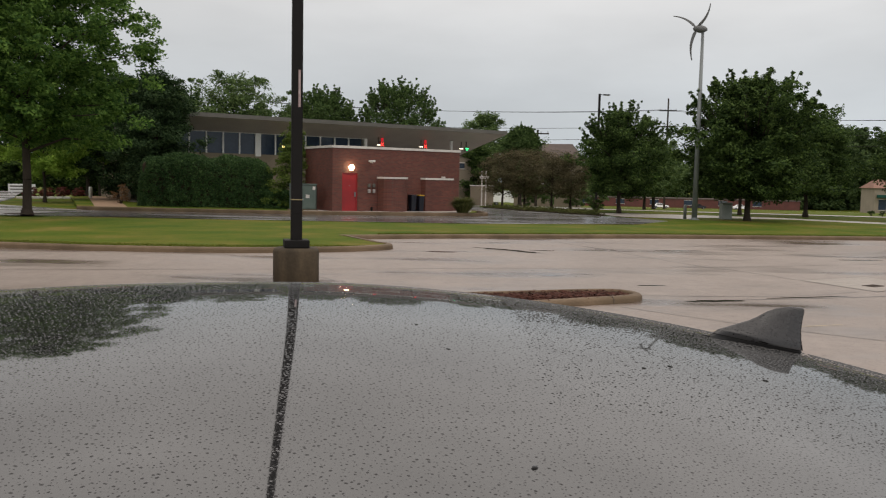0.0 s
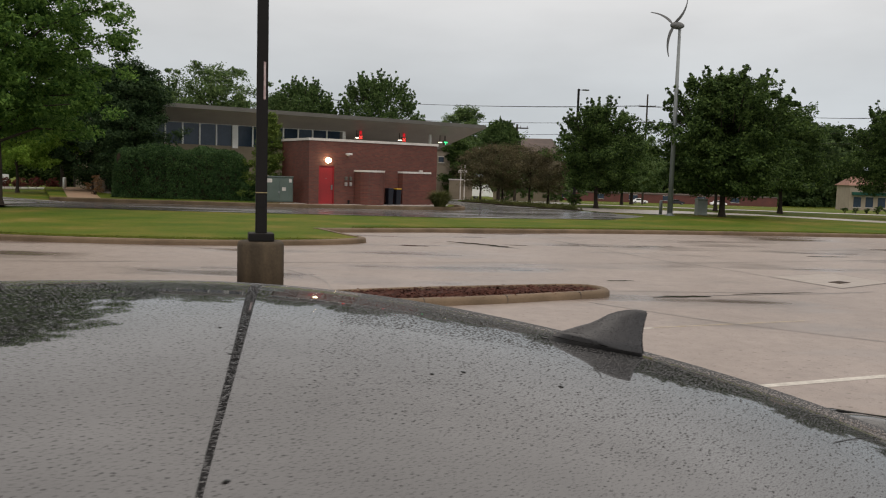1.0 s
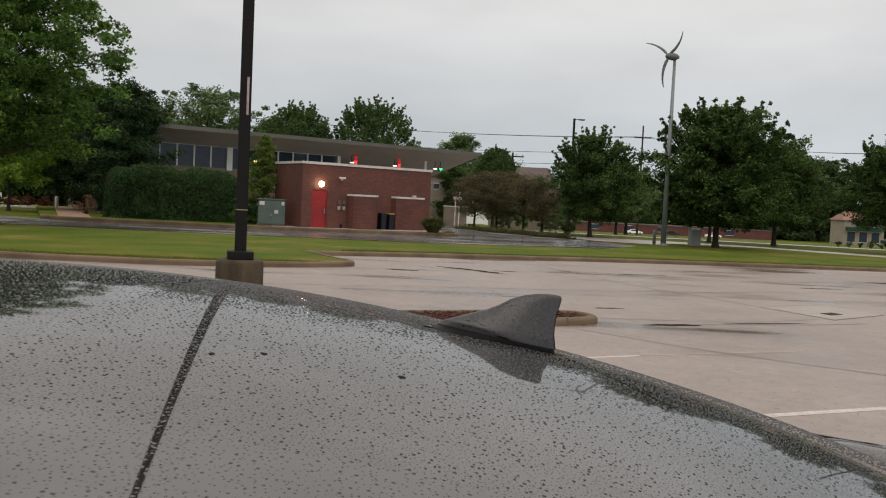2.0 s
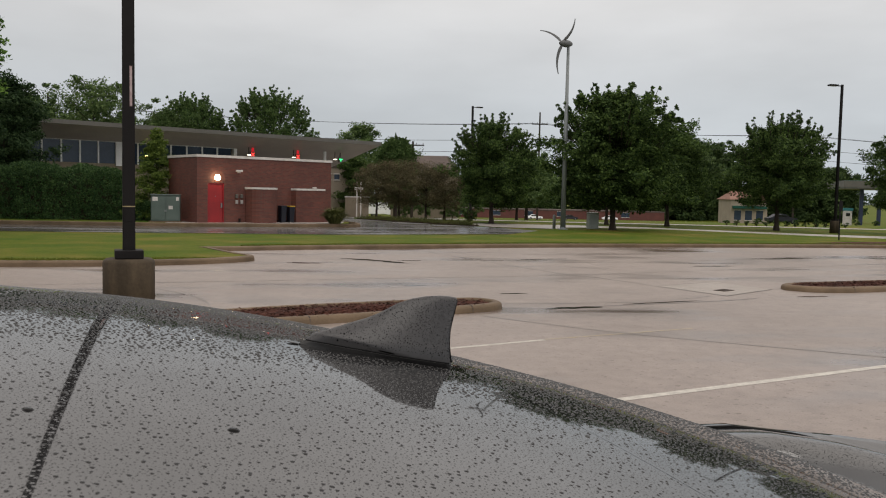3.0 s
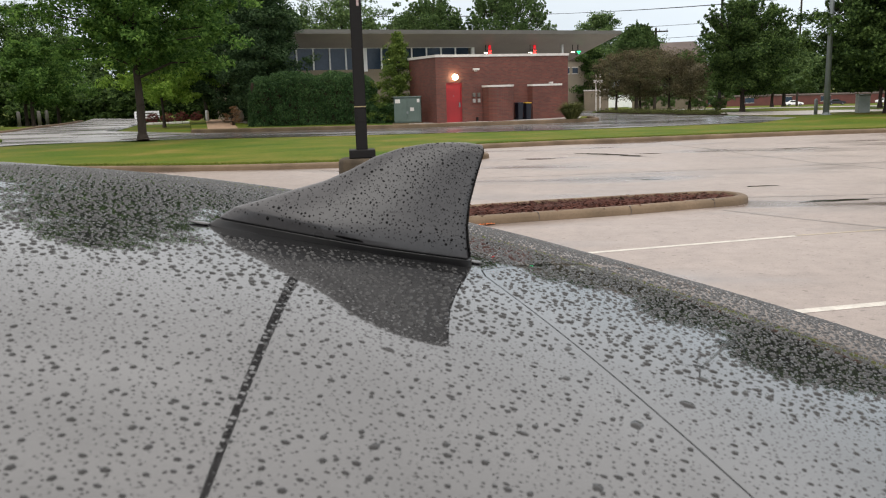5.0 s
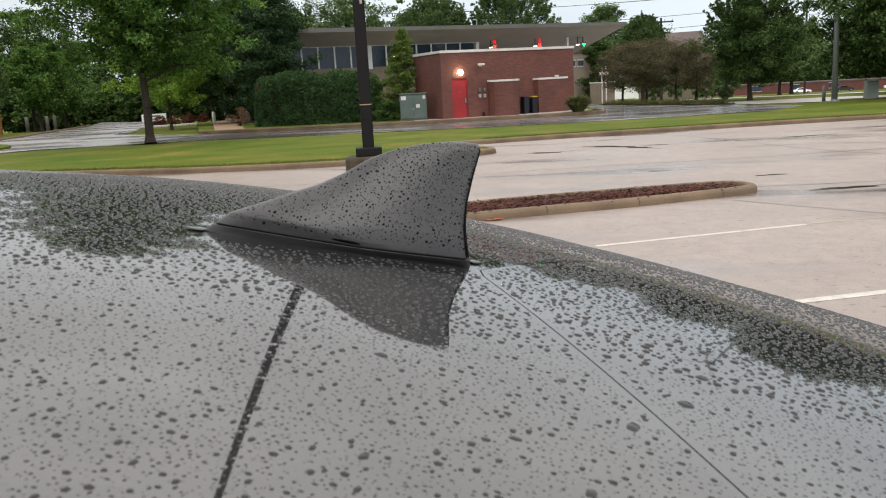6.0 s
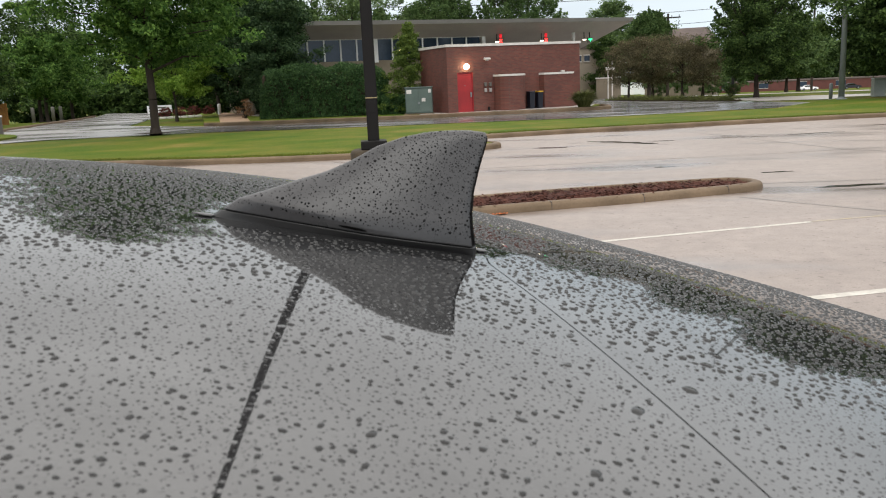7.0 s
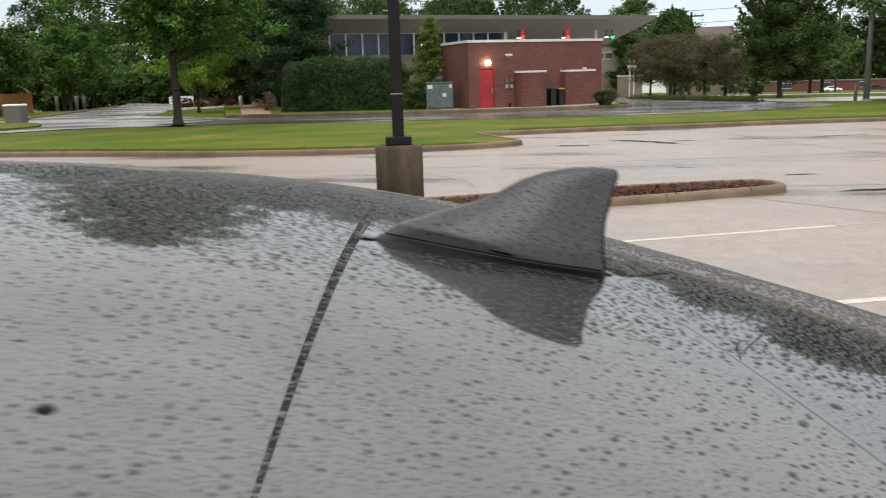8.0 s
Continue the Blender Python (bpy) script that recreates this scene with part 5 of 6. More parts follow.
# emission that stands in for the red crosses' reflection on the soffit
G_REDDIM = glow("dim_red_soffit_glow", (0.9, 0.015, 0.03), 0.45)


def lane_signal(x, y, z, mat, label, cross):
    sg = thing("lane_signal", BK @ pose(x, y, z), label, "lane signal", "drive-through signals")
    part("housing", boxes(((-0.2, 0, -0.2), (0.2, 0.16, 0.2)), bevel=0.02), M_FASCIA, sg)
    part("hanger", boxes(((-0.03, 0.09, 0.2), (0.03, 0.14, 5.12 - z))), M_SEAL, sg)
    bm = bmesh.new()
    if cross:
        for a in (45, -45):
            sub = boxes(((-0.18, -0.02, -0.03), (0.18, -0.002, 0.03)))
            bmesh.ops.transform(sub, matrix=pose(0, 0, 0, 0, a, 0), verts=sub.verts)
            tmp = bpy.data.meshes.new("tmp")
            sub.to_mesh(tmp)
            sub.free()
            bm.from_mesh(tmp)
            bpy.data.meshes.remove(tmp)
    else:
        box(bm, (-0.035, -0.02, -0.12), (0.035, -0.002, 0.02))
        box(bm, (-0.17, -0.02, 0.02), (0.17, -0.002, 0.1))
    part("symbol", bm, mat, sg, label.split(" on ")[0])
    if cross:
        # added glowing block, the cross reflected in the soffit, not a second lens
        part("soffit_red_glow", boxes(((-0.1, -0.02, 0.205), (0.1, 0.08, 0.5)), bevel=0.02), G_REDDIM, sg, "dim red block standing for the signal's glow on the soffit")


bulb = part("wall_lamp", boxes(((8.16, WY - 0.14, 3.98), (8.38, WY - 0.031, 4.2)), bevel=0.02), M_COPING, bank, "small lit wall lamp")
part("lamp_glass", boxes(((8.18, WY - 0.17, 4.0), (8.36, WY - 0.141, 4.18)), bevel=0.01), glow("yellow_lamp_glass", (1.0, 0.72, 0.25), 6.0), bulb, "glowing yellow lens")
lane_signal(16.3, 2.6, 4.60, G_RED, "glowing red cross on a dark lane signal", True)
lane_signal(20.3, 2.6, 4.60, G_RED, "glowing red cross on a dark lane signal", True)
lane_signal(24.42, 2.6, 4.52, G_GREEN, "glowing green arrow on a dark lane signal", False)
for x in (15.97, 19.9, 23.85):
    cl = thing("canopy_lamp", BK @ pose(x, 2.6, 4.50), "small warm lamp under the canopy", "lamp", "canopy lamps")
    part("housing", boxes(((-0.13, -0.12, 0.06), (0.13, 0.12, 0.12)), bevel=0.01), M_COPING, cl)
    part("diffuser", boxes(((-0.11, -0.1, 0.02), (0.11, 0.1, 0.058)), bevel=0.008), G_WARM, cl)
    part("drop_rod", boxes(((-0.02, 0.02, 0.12), (0.02, 0.06, 0.62))), M_SEAL, cl)

ground_lamp = thing("ground_lamp", BRK @ pose(-0.22, 2.0, 0.02), "small orange ground light beside the brick wall", "lamp")
part("housing", boxes(((-0.07, -0.07, 0), (0.07, 0.07, 0.12)), bevel=0.012), M_SEAL, ground_lamp)
part("lens", boxes(((0.005, -0.05, 0.122), (0.06, 0.05, 0.145)), bevel=0.006), glow("orange_lens", (1.0, 0.22, 0.06), 2.0), ground_lamp, "glowing orange lens")


# ---- plants ----
def leaf_cloud(name, centres, per, spread, size, mat, parent, rng, flat=0.55, up=0.6):
    """Many small leaves round the given clump centres, lying on flat sprays and facing up and outwards."""
    per = per * 2
    cs = np.array([(*c, 1.0)[:4] if len(c) == 3 else c for c in centres], float)
    spread = np.repeat(cs[:, 3:] * spread, per, 0)
    cs = cs[:, :3]
    n = len(cs) * per
    off = rng.normal(0, 1, (n, 3))
    off /= np.maximum(np.linalg.norm(off, axis=1, keepdims=True), 1e-6)
    face = rng.normal(0, 0.55, (n, 3)) + off * 0.4
    face[:, 2] += up
    face /= np.maximum(np.linalg.norm(face, axis=1, keepdims=True), 1e-6)
    off *= (rng.random((n, 1)) ** 0.45) * spread
    tilt = np.repeat(rng.normal(0, 0.25, (len(cs), 2)), per, 0)
    off[:, 2] = off[:, 2] * flat + off[:, 0] * tilt[:, 0] + off[:, 1] * tilt[:, 1]
    mid = np.repeat(cs, per, 0) + off
    a = np.cross(face, rng.normal(0, 1, (n, 3)))
    a /= np.maximum(np.linalg.norm(a, axis=1, keepdims=True), 1e-6)
    b = np.cross(face, a)
    s = size * 0.72 * rng.uniform(0.6, 1.35, (n, 1))
    verts = np.empty((n, 3, 3))
    verts[:, 0] = mid + a * s
    verts[:, 1] = mid - a * s * 0.7 + b * s * 0.64
    verts[:, 2] = mid - a * s * 0.7 - b * s * 0.64
    me = bpy.data.meshes.new(name)
    me.vertices.add(n * 3)
    me.vertices.foreach_set("co", verts.reshape(-1))
    me.loops.add(n * 3)
    me.loops.foreach_set("vertex_index", np.arange(n * 3))
    me.polygons.add(n)
    me.polygons.foreach_set("loop_start", np.arange(0, n * 3, 3))
    me.polygons.foreach_set("loop_total", np.full(n, 3))
    me.update(calc_edges=True)
    me.materials.append(mat)
    ob = new(name, me)
    ob.parent = parent
    return tagged(ob, kind="stuff")


def tree(x, y, h, radius, low, mat, label, seed, clumps=120, per=60, leaf=0.13, trunk=0.16, spread=0.75, z=0.1, bark=M_BARK, lean=0.0, cone=False, shoots=0):
    rng = np.random.default_rng(seed)
    if y > 60:
        z, h = ground_z(y), h - ground_z(y)
    ob = thing("tree", pose(x, y, z), label, "tree")
    bm = bmesh.new()
    top = Vector((lean, 0, h * 0.88))
    pts = [Vector((0, 0, -0.1))]
    for i in range(1, 9):
        t = i / 8
        pts.append(Vector((lean * t + rng.normal(0, 0.05) * h * 0.08, rng.normal(0, 0.05) * h * 0.08, h * 0.88 * t)))
    tube(bm, pts[0], pts[0] + Vector((0, 0, 0.35)), trunk * 1.5, trunk * 1.05, 10, False)
    for i, (p, q) in enumerate(zip(pts, pts[1:])):
        tube(bm, p, q, trunk * (1 - i / 8.3), trunk * (1 - (i + 1) / 8.3), 9, i == 7)
    centres = []
    limbs = max(14, clumps // 8)
    for k in range(limbs):
        t = min(0.985, max(0.0, (k + rng.uniform(-0.6, 0.6)) / limbs)) ** 0.92
        if cone:
            prof = (1.0 - t) ** 0.85 + 0.02
        else:
            q = (t - 0.36) / 0.64 if t > 0.36 else (0.36 - t) / 0.36 * 0.72
            prof = (1 - q ** 2.2) ** 0.55
        az = k * 2.39996 + rng.normal(0, 0.25)
        reach = radius * prof * (0.86 + 0.16 * math.sin(3 * az + seed) + rng.normal(0, 0.08))
        zz = low + (h * 0.95 - low) * t
        rise = (0.30 + 0.55 * t) * reach * (0.35 if cone else 1.0)
        s = min(0.97, max(low * 0.8, zz - rise * 0.7) / (h * 0.88))
        i = min(7, int(s * 8))
        p = pts[i].lerp(pts[i + 1], s * 8 - i)
        tip = Vector((lean * t + reach * math.cos(az), reach * math.sin(az), zz + rise * 0.25 - 0.10 * reach * (1 - t)))
        mid = p.lerp(tip, 0.5) + Vector((0, 0, 0.10 * reach))
        r0 = trunk * (1 - s) * 0.36 + 0.012
        tube(bm, p, mid, r0, r0 * 0.6, 6, False)
        tube(bm, mid, tip, r0 * 0.6, r0 * 0.15, 6, False)
        each = max(3, round(clumps / limbs * (0.55 + 0.9 * prof)))
        for c in range(each):
            f = 0.28 + 0.76 * (c + rng.random()) / each
            b = (p.lerp(mid, f * 2) if f < 0.5 else mid.lerp(tip, f * 2 - 1))
            side = reach * 0.24 * (0.5 + f)
            centres.append((b.x + rng.normal(0, side * 0.6), b.y + rng.normal(0, side * 0.6), min(h, b.z + rng.normal(0, 0.05 * reach + 0.04))))
        out = (tip - mid).normalized() + Vector((0, 0, 0.35))
        for c in range(2):          # short leafy spurs break the outline
            b = tip + out * reach * rng.uniform(0.02, 0.12) + Vector(rng.normal(0, 0.06, 3)) * reach
            centres.append((b.x, b.y, min(h * 1.03, b.z), 0.45))
    for c in range(max(4, clumps // 40)):
        centres.append((lean + rng.normal(0, 0.03 if cone else 0.12) * radius, rng.normal(0, 0.03 if cone else 0.12) * radius, h * rng.uniform(0.9, 0.97)))
    shoot_at = []
    for k in range(shoots):         # straight leafy shoots that stand out of the crown
        az, el = rng.uniform(0, 2 * math.pi), math.asin(rng.uniform(-0.05, 1.0))
        way = Vector((math.cos(az) * math.cos(el), math.sin(az) * math.cos(el), math.sin(el)))
        b = Vector((way.x * radius * 0.84, way.y * radius * 0.84, (low + h) * 0.5 + way.z * (h - low) * 0.44))
        d = (way + Vector((0, 0, 0.75))).normalized()
        run = radius * rng.uniform(0.18, 0.4)
        tube(bm, b - d * run * 0.6, b + d * run, 0.03, 0.008, 4, False)
        for c in range(7):
            q = b + d * run * c / 6 + Vector(rng.normal(0, 0.02, 3)) * radius
            shoot_at.append((q.x, q.y, q.z, 1.0 - 0.09 * c))
    part("trunk", bm, bark, ob, "grey-brown trunk with limbs", True)
    leaf_cloud("crown", centres, per, spread, leaf, mat, ob, rng)
    if shoot_at:
        leaf_cloud("outer_crown", shoot_at, 9, radius * 0.055, leaf, mat, ob, rng, 1.0, 0.2)
    return ob


def shrub(x, y, z, rx, ry, h, mat, label, seed, n=1400, leaf=0.05, name="shrub", group=""):
    rng = np.random.default_rng(seed)
    ob = thing(name, pose(x, y, z), label, "shrub", group)
    bm = bmesh.new()
    for k in range(5):
        a = k * 1.256 + seed
        tube(bm, (0, 0, -0.05), (rx * 0.5 * math.cos(a), ry * 0.5 * math.sin(a), h * 0.7), 0.02, 0.008, 5, False)
    part("stems", bm, M_BARK, ob)
    cs = []
    for _ in range(n // 20):
        d = rng.normal(0, 1, 3)
        d /= np.linalg.norm(d)
        r = rng.random() ** 0.25
        cs.append((d[0] * rx * r, d[1] * ry * r, h * 0.5 + d[2] * h * 0.47 * r))
    leaf_cloud("foliage", cs, 20, min(rx, ry, h) * 0.28, leaf, mat, ob, rng)
    return ob


def hedge_block(x0, x1, y0, y1, h, rnd, m, label, seed, n=18000):
    """A clipped hedge: leaves over a rounded block, with a dark twiggy core."""
    rng = np.random.default_rng(seed)
    ob = thing("hedge", m, label, "hedge")
    part("core", boxes(((x0 + 0.3, y0 + 0.3, 0), (x1 - 0.3, y1 - 0.3, h - 0.3)), bevel=0.25), M_SOIL, ob, "dark twiggy inside")
    cs = []
    lx, ly = x1 - x0, y1 - y0
    areas = np.array([lx * h, lx * ly, ly * h, ly * h])
    face = rng.choice(4, n // 8, p=areas / areas.sum())
    for f in face:
        a, b = rng.random(), rng.random()
        if f == 0:
            p = [x0 + a * lx, y0, b * h]
        elif f == 1:
            p = [x0 + a * lx, y0 + b * ly, h]
        elif f == 2:
            p = [x0, y0 + a * ly, b * h]
        else:
            p = [x1, y0 + a * ly, b * h]
        q = Vector((min(max(p[0], x0 + rnd), x1 - rnd), min(max(p[1], y0 + rnd), y1 - rnd), min(p[2], h - rnd)))
        d = Vector(p) - q
        if d.length > 1e-6:
            p = q + d.normalized() * rnd
        w = 0.22 * noise.noise(Vector(p) * 0.9) + 0.15 * noise.noise(Vector(p) * 2.6) - 0.06
        c = Vector(p) + (d.normalized() * w if d.length > 1e-6 else Vector())
        cs.append((c.x, c.y, max(0.05, c.z)))
    leaf_cloud("foliage", cs, 6, 0.13, 0.06, M_HEDGE, ob, rng, 1.0, 0.25)
    return ob


# trees near and far
tree(-17.4, 32.7, 13.5, 5.0, 3.3, M_LEAF, "large spreading maple on the grass strip", 3, 500, 66, 0.13, 0.2, 0.6, 0.12)
tree(17.0, 40.6, 7.5, 3.35, 1.5, M_LEAF_DARK, "round dense maple beside the turbine", 5, 480, 60, 0.12, 0.17, 0.6, shoots=70)
tree(24.7, 50.8, 6.5, 2.45, 1.7, M_LEAF_DARK, "dense maple beside the side lane", 6, 420, 60, 0.11, 0.14, 0.65)
tree(30.2, 46.4, 6.75, 3.0, 1.7, M_LEAF_DARK, "rounded maple on the far lawn", 7, 340, 56, 0.10, 0.15, 0.55, shoots=60)
tree(12.4, 50.8, 6.6, 2.6, 1.4, M_LEAF_DARK, "upright maple on the lawn", 8, 320, 56, 0.10, 0.14, 0.58, shoots=60)
tree(12.9, 53.0, 4.8, 1.9, 1.4, M_LEAF, "low spreading maple on the lawn", 9, 220, 60, 0.11, 0.12, 0.65)
tree(36.6, 43.0, 6.2, 2.6, 1.5, M_LEAF_DARK, "rounded maple near the far lamp", 10, 170, 60, 0.11, 0.15, 0.6)
tree(16.9, 62.0, 5.4, 2.0, 1.4, M_LEAF_FAR, "paler maple on the far lawn", 11, 110, 50, 0.13, 0.12, 0.65)
tree(20.8, 52.0, 5.4, 2.2, 1.5, M_LEAF_DARK, "dense maple behind the turbine", 12, 110, 55, 0.13, 0.12, 0.65)
for i, (x, y, h, r) in enumerate(((5.3, 57.5, 3.9, 1.7), (7.0, 58.2, 4.3, 1.9), (8.8, 56.6, 4.1, 1.8), (10.3, 57.5, 3.8, 1.5))):
    tree(x, y, h, r * 1.05, 1.05, M_LEAF_BROWN, "bronze-leaved crab apple on the median", 20 + i, 125, 44, 0.062, 0.09, 0.55)
tree(-17.0, 48.5, 8.3, 2.6, 0.6, M_LEAF_PINE, "dark dense tree behind the hedge", 31, 340, 60, 0.11, 0.16, 0.6)
tree(4.7, 79.0, 5.6, 1.4, 0.8, M_LEAF_DARK, "dark street tree beyond the canopy", 35, 120, 50, 0.14, 0.1, 0.6)
tree(-20.8, 52.5, 8.6, 3.2, 0.6, M_LEAF_PINE, "dark dense tree behind the path", 34, 240, 55, 0.13, 0.16, 0.7)
tree(-24.4, 49.5, 5.9, 3.5, 1.9, M_LEAF_LIME, "small lime-green tree behind the lane", 32, 120, 60, 0.12, 0.1, 0.6)
tree(-7.7, 43.9, 5.1, 2.1, 0.2, M_LEAF_CONE, "pointed yellowish evergreen beside the cabinet", 33, 400, 30, 0.07, 0.07, 0.26, cone=True)
for i, (x, y, h, r, mat) in enumerate(((-19.3, 78, 11.8, 6.3, M_LEAF_FAR), (-25.5, 80, 10.5, 4.5, M_LEAF_FAR), (-13.6, 80, 9.4, 2.6, M_LEAF_FAR), (-10.4, 77, 10.2, 3.4, M_LEAF_MID), (-3.2, 77, 10.8, 3.9, M_LEAF_MID), (6.1, 95, 10.0, 3.2, M_LEAF_FAR), (8.4, 75, 7.0, 1.8, M_LEAF_MID), (24.0, 86, 6.8, 3.4, M_LEAF_FAR))):
    tree(x, y, h, r, 2.0, mat, "leafy tree rising behind the bank" if x < 0 else "far leafy tree across the street", 40 + i, 240, 42, 0.13 if mat is M_LEAF_MID else 0.17, 0.2, 0.9, 0.0, shoots=170 if mat is M_LEAF_MID else 0)
for i, (x, y, h, r, mat) in enumerate(((-42.9, 63.7, 7.4, 3.4, M_LEAF), (-46.0, 72.5, 8.6, 3.6, M_LEAF), (-41.0, 52.0, 6.4, 3.2, M_LEAF_DARK), (-28.5, 66, 10.5, 4.2, M_LEAF_DARK), (-33, 80, 11, 5, M_LEAF_DARK), (-45, 66, 10.6, 4.6, M_LEAF_DARK), (-25, 74, 10.5, 4.5, M_LEAF_DARK))):
    tree(x, y, h, r, 2.3, mat, "shady tree beside the curving lane", 60 + i, 150, 42, 0.17, 0.17, 0.9, 0.0)
for i, (x, y, h, r) in enumerate(((-62, 92, 9.5, 7), (-52, 96, 10, 7), (-42, 98, 10.5, 7), (-32, 96, 11, 7), (-24, 98, 11, 6), (-75, 84, 10, 7), (-58, 60, 11, 5), (124, 262, 21, 11), (138, 270, 21.5, 11), (152, 264, 21, 11), (167, 264, 18, 10), (180, 262, 13.5, 8), (110, 262, 19, 11), (95, 276, 15, 10), (77, 280, 13, 10), (58, 282, 10, 10), (40, 282, 9, 10))):
    tree(x, y, h, r, 0.2, M_LEAF_DARK if x < 0 else M_LEAF_WOOD, "dark woodland tree at the back of the lawn" if x < 0 else "distant woodland tree beyond the street", 80 + i, 105 if x < 0 else 260, 30, 0.42 if x < 0 else 0.8, 0.25, 1.5 if x < 0 else 2.9, 0.0)

for i in range(8):
    shrub(-80 + 7.6 * i, 88 + 1.5 * (i % 2), ground_z(88) - 0.1, 5.2, 2.4, 5.0 + 0.8 * (i % 3), M_LEAF_DARK, "dark leafy thicket at the back of the lawn", 140 + i, 2800, 0.34, "thicket", "woodland edge thickets")

# clipped hedges and shrubs
hedge_block(0, 7.1, 0, 2.4, 2.85, 1.05, pose(-16.1, 42.0, 0.1, 0, 0, 1.5), "tall clipped dark green hedge beside the wet lane", 1, 60000)
hedge_block(0, 1.55, 0, 1.1, 1.08, 0.25, pose(-9.1, 42.2, 0.1, 0, 0, 1.5), "low clipped hedge beside the utility cabinet", 2, 9000)
shrub(11.3, 52.6, 0, 0.45, 0.45, 0.9, M_LEAF_DARK, "round dark bush at a tree foot", 4, 900)


def grass_clump(x, y, z, r, h, label, seed, n=1500):
    """A fountain of thin arching blades."""
    rng = np.random.default_rng(seed)
    ob = thing("ornamental_grass", pose(x, y, z), label, "grass clump")
    verts, faces = [], []
    for _ in range(n):
        a, lean = rng.uniform(0, 2 * math.pi), rng.random() ** 0.6
        d = Vector((math.cos(a), math.sin(a), 0))
        side = Vector((-d.y, d.x, 0)) * 0.012
        foot = d * r * 0.3 * rng.random()
        mid = foot + d * r * 0.45 * lean + Vector((0, 0, h * (0.75 - 0.2 * lean) * rng.uniform(0.7, 1.0)))
        tip = foot + d * r * (0.35 + 0.55 * lean) + Vector((0, 0, h * (1.0 - 0.62 * lean ** 2) * rng.uniform(0.7, 1.0)))
        k = len(verts)
        verts += [foot - side, foot + side, mid + side, mid - side, tip]
        faces += [(k, k + 1, k + 2, k + 3), (k + 3, k + 2, k + 4)]
    tagged(mesh_ob("blades", verts, faces, M_TUFT, ob), kind="stuff")
    part("root_ball", spin_profile(bmesh.new(), [(r * 0.32, -0.03), (r * 0.3, 0.04), (r * 0.15, 0.07)], 12), M_SOIL, ob)


def ground_cover(m, length, depth, h, label, seed):
    """Low brownish planting over a strip of soil."""
    rng = np.random.default_rng(seed)
    ob = thing("ground_cover", m, label, "planting")
    part("soil_strip", boxes(((0, 0, -0.05), (length, depth, 0.05))), M_SOIL, ob)
    cs = [(rng.uniform(0, length), rng.uniform(0, depth), rng.uniform(0.06, h) * (0.75 + 0.35 * math.sin(k * 0.01))) for k in range(int(length * 60))]
    leaf_cloud("foliage", cs, 8, 0.14, 0.05, M_TUFT, ob, rng, 0.7, 0.2)


ground_cover(pose(3.8, 56.0, 0.0, 0, 0, -58), 11.6, 0.9, 0.3, "low brownish green planting along the median kerb", 3)
grass_clump(1.85, 41.55, 0.17, 0.95, 1.02, "rounded olive ornamental grass at the brick corner", 5)
for i, x in enumerate((-28.7, -27.8, -26.9, -26.0)):
    shrub(x, 56.6 + 0.55 * i, 0.0, 0.5, 0.5, 0.85, M_REDLEAF, "dark red barberry bush in a row", 6 + i, 1000, 0.06, "shrub", "barberry row")
for i in range(13):
    shrub(31.6 + 0.75 * i, 55.6 - 0.10 * i, 0.0, 0.26, 0.26, 0.42, M_LEAF_DARK, "small clipped bush in a row beside the far path", 70 + i, 220, 0.06, "shrub", "far path bushes")
for i, (x, y, h) in enumerate(((12.2, 103, 4.2), (15.4, 104, 4.6), (18.6, 103, 4.0), (21.4, 105, 4.4))):
    shrub(x, y, ground_z(y), 1.9, 1.5, h, M_LEAF_FAR, "tall rough bush in front of the far house", 90 + i, 1600, 0.2)
shrub(-17.9, 45.0, 0.1, 0.5, 0.5, 1.25, M_LEAF_RUST, "small rusty shrub at the path", 12, 700)


# grass tufts along the near edge of the strip
def grass_tufts(n, seed):
    rng = np.random.default_rng(seed)
    kx, ky = np.array([p[0] for p in kerb_line]), np.array([p[1] for p in kerb_line])
    x = rng.uniform(-24, 34, n)
    low = np.where(x < -1.6, np.interp(x, kx[:46], ky[:46]), np.interp(x, kx[46:], ky[46:]))
    y = low - 0.02 + rng.random(n) ** 1.8 * 0.8
    keep = ~((x > -2.7) & (x < -0.6) & (y > 19.0) & (y < 23.4))
    x, y = x[keep], y[keep]
    m = len(x)
    a = rng.uniform(0, 2 * math.pi, m)
    h, w = rng.uniform(0.02, 0.055, m), rng.uniform(0.006, 0.018, m)
    lx_, ly_ = rng.normal(0, 0.03, m), rng.normal(0, 0.03, m)
    v = np.empty((m, 3, 3))
    v[:, 0] = np.stack([x - np.cos(a) * w, y - np.sin(a) * w, np.full(m, 0.118)], 1)
    v[:, 1] = np.stack([x + np.cos(a) * w, y + np.sin(a) * w, np.full(m, 0.118)], 1)
    v[:, 2] = np.stack([x + lx_, y + ly_, 0.118 + h], 1)
    me = bpy.data.meshes.new("grass")
    me.vertices.add(m * 3)
    me.vertices.foreach_set("co", v.reshape(-1))
    me.loops.add(m * 3)
    me.loops.foreach_set("vertex_index", np.arange(m * 3))
    me.polygons.add(m)
    me.polygons.foreach_set("loop_start", np.arange(0, m * 3, 3))
    me.polygons.foreach_set("loop_total", np.full(m, 3))
    me.update(calc_edges=True)
    me.materials.append(M_GRASS)
    return tagged(new("grass", me), "short damp yellow-green grass blades on the strip", "grass", kind="stuff")


grass_tufts(45000, 7)


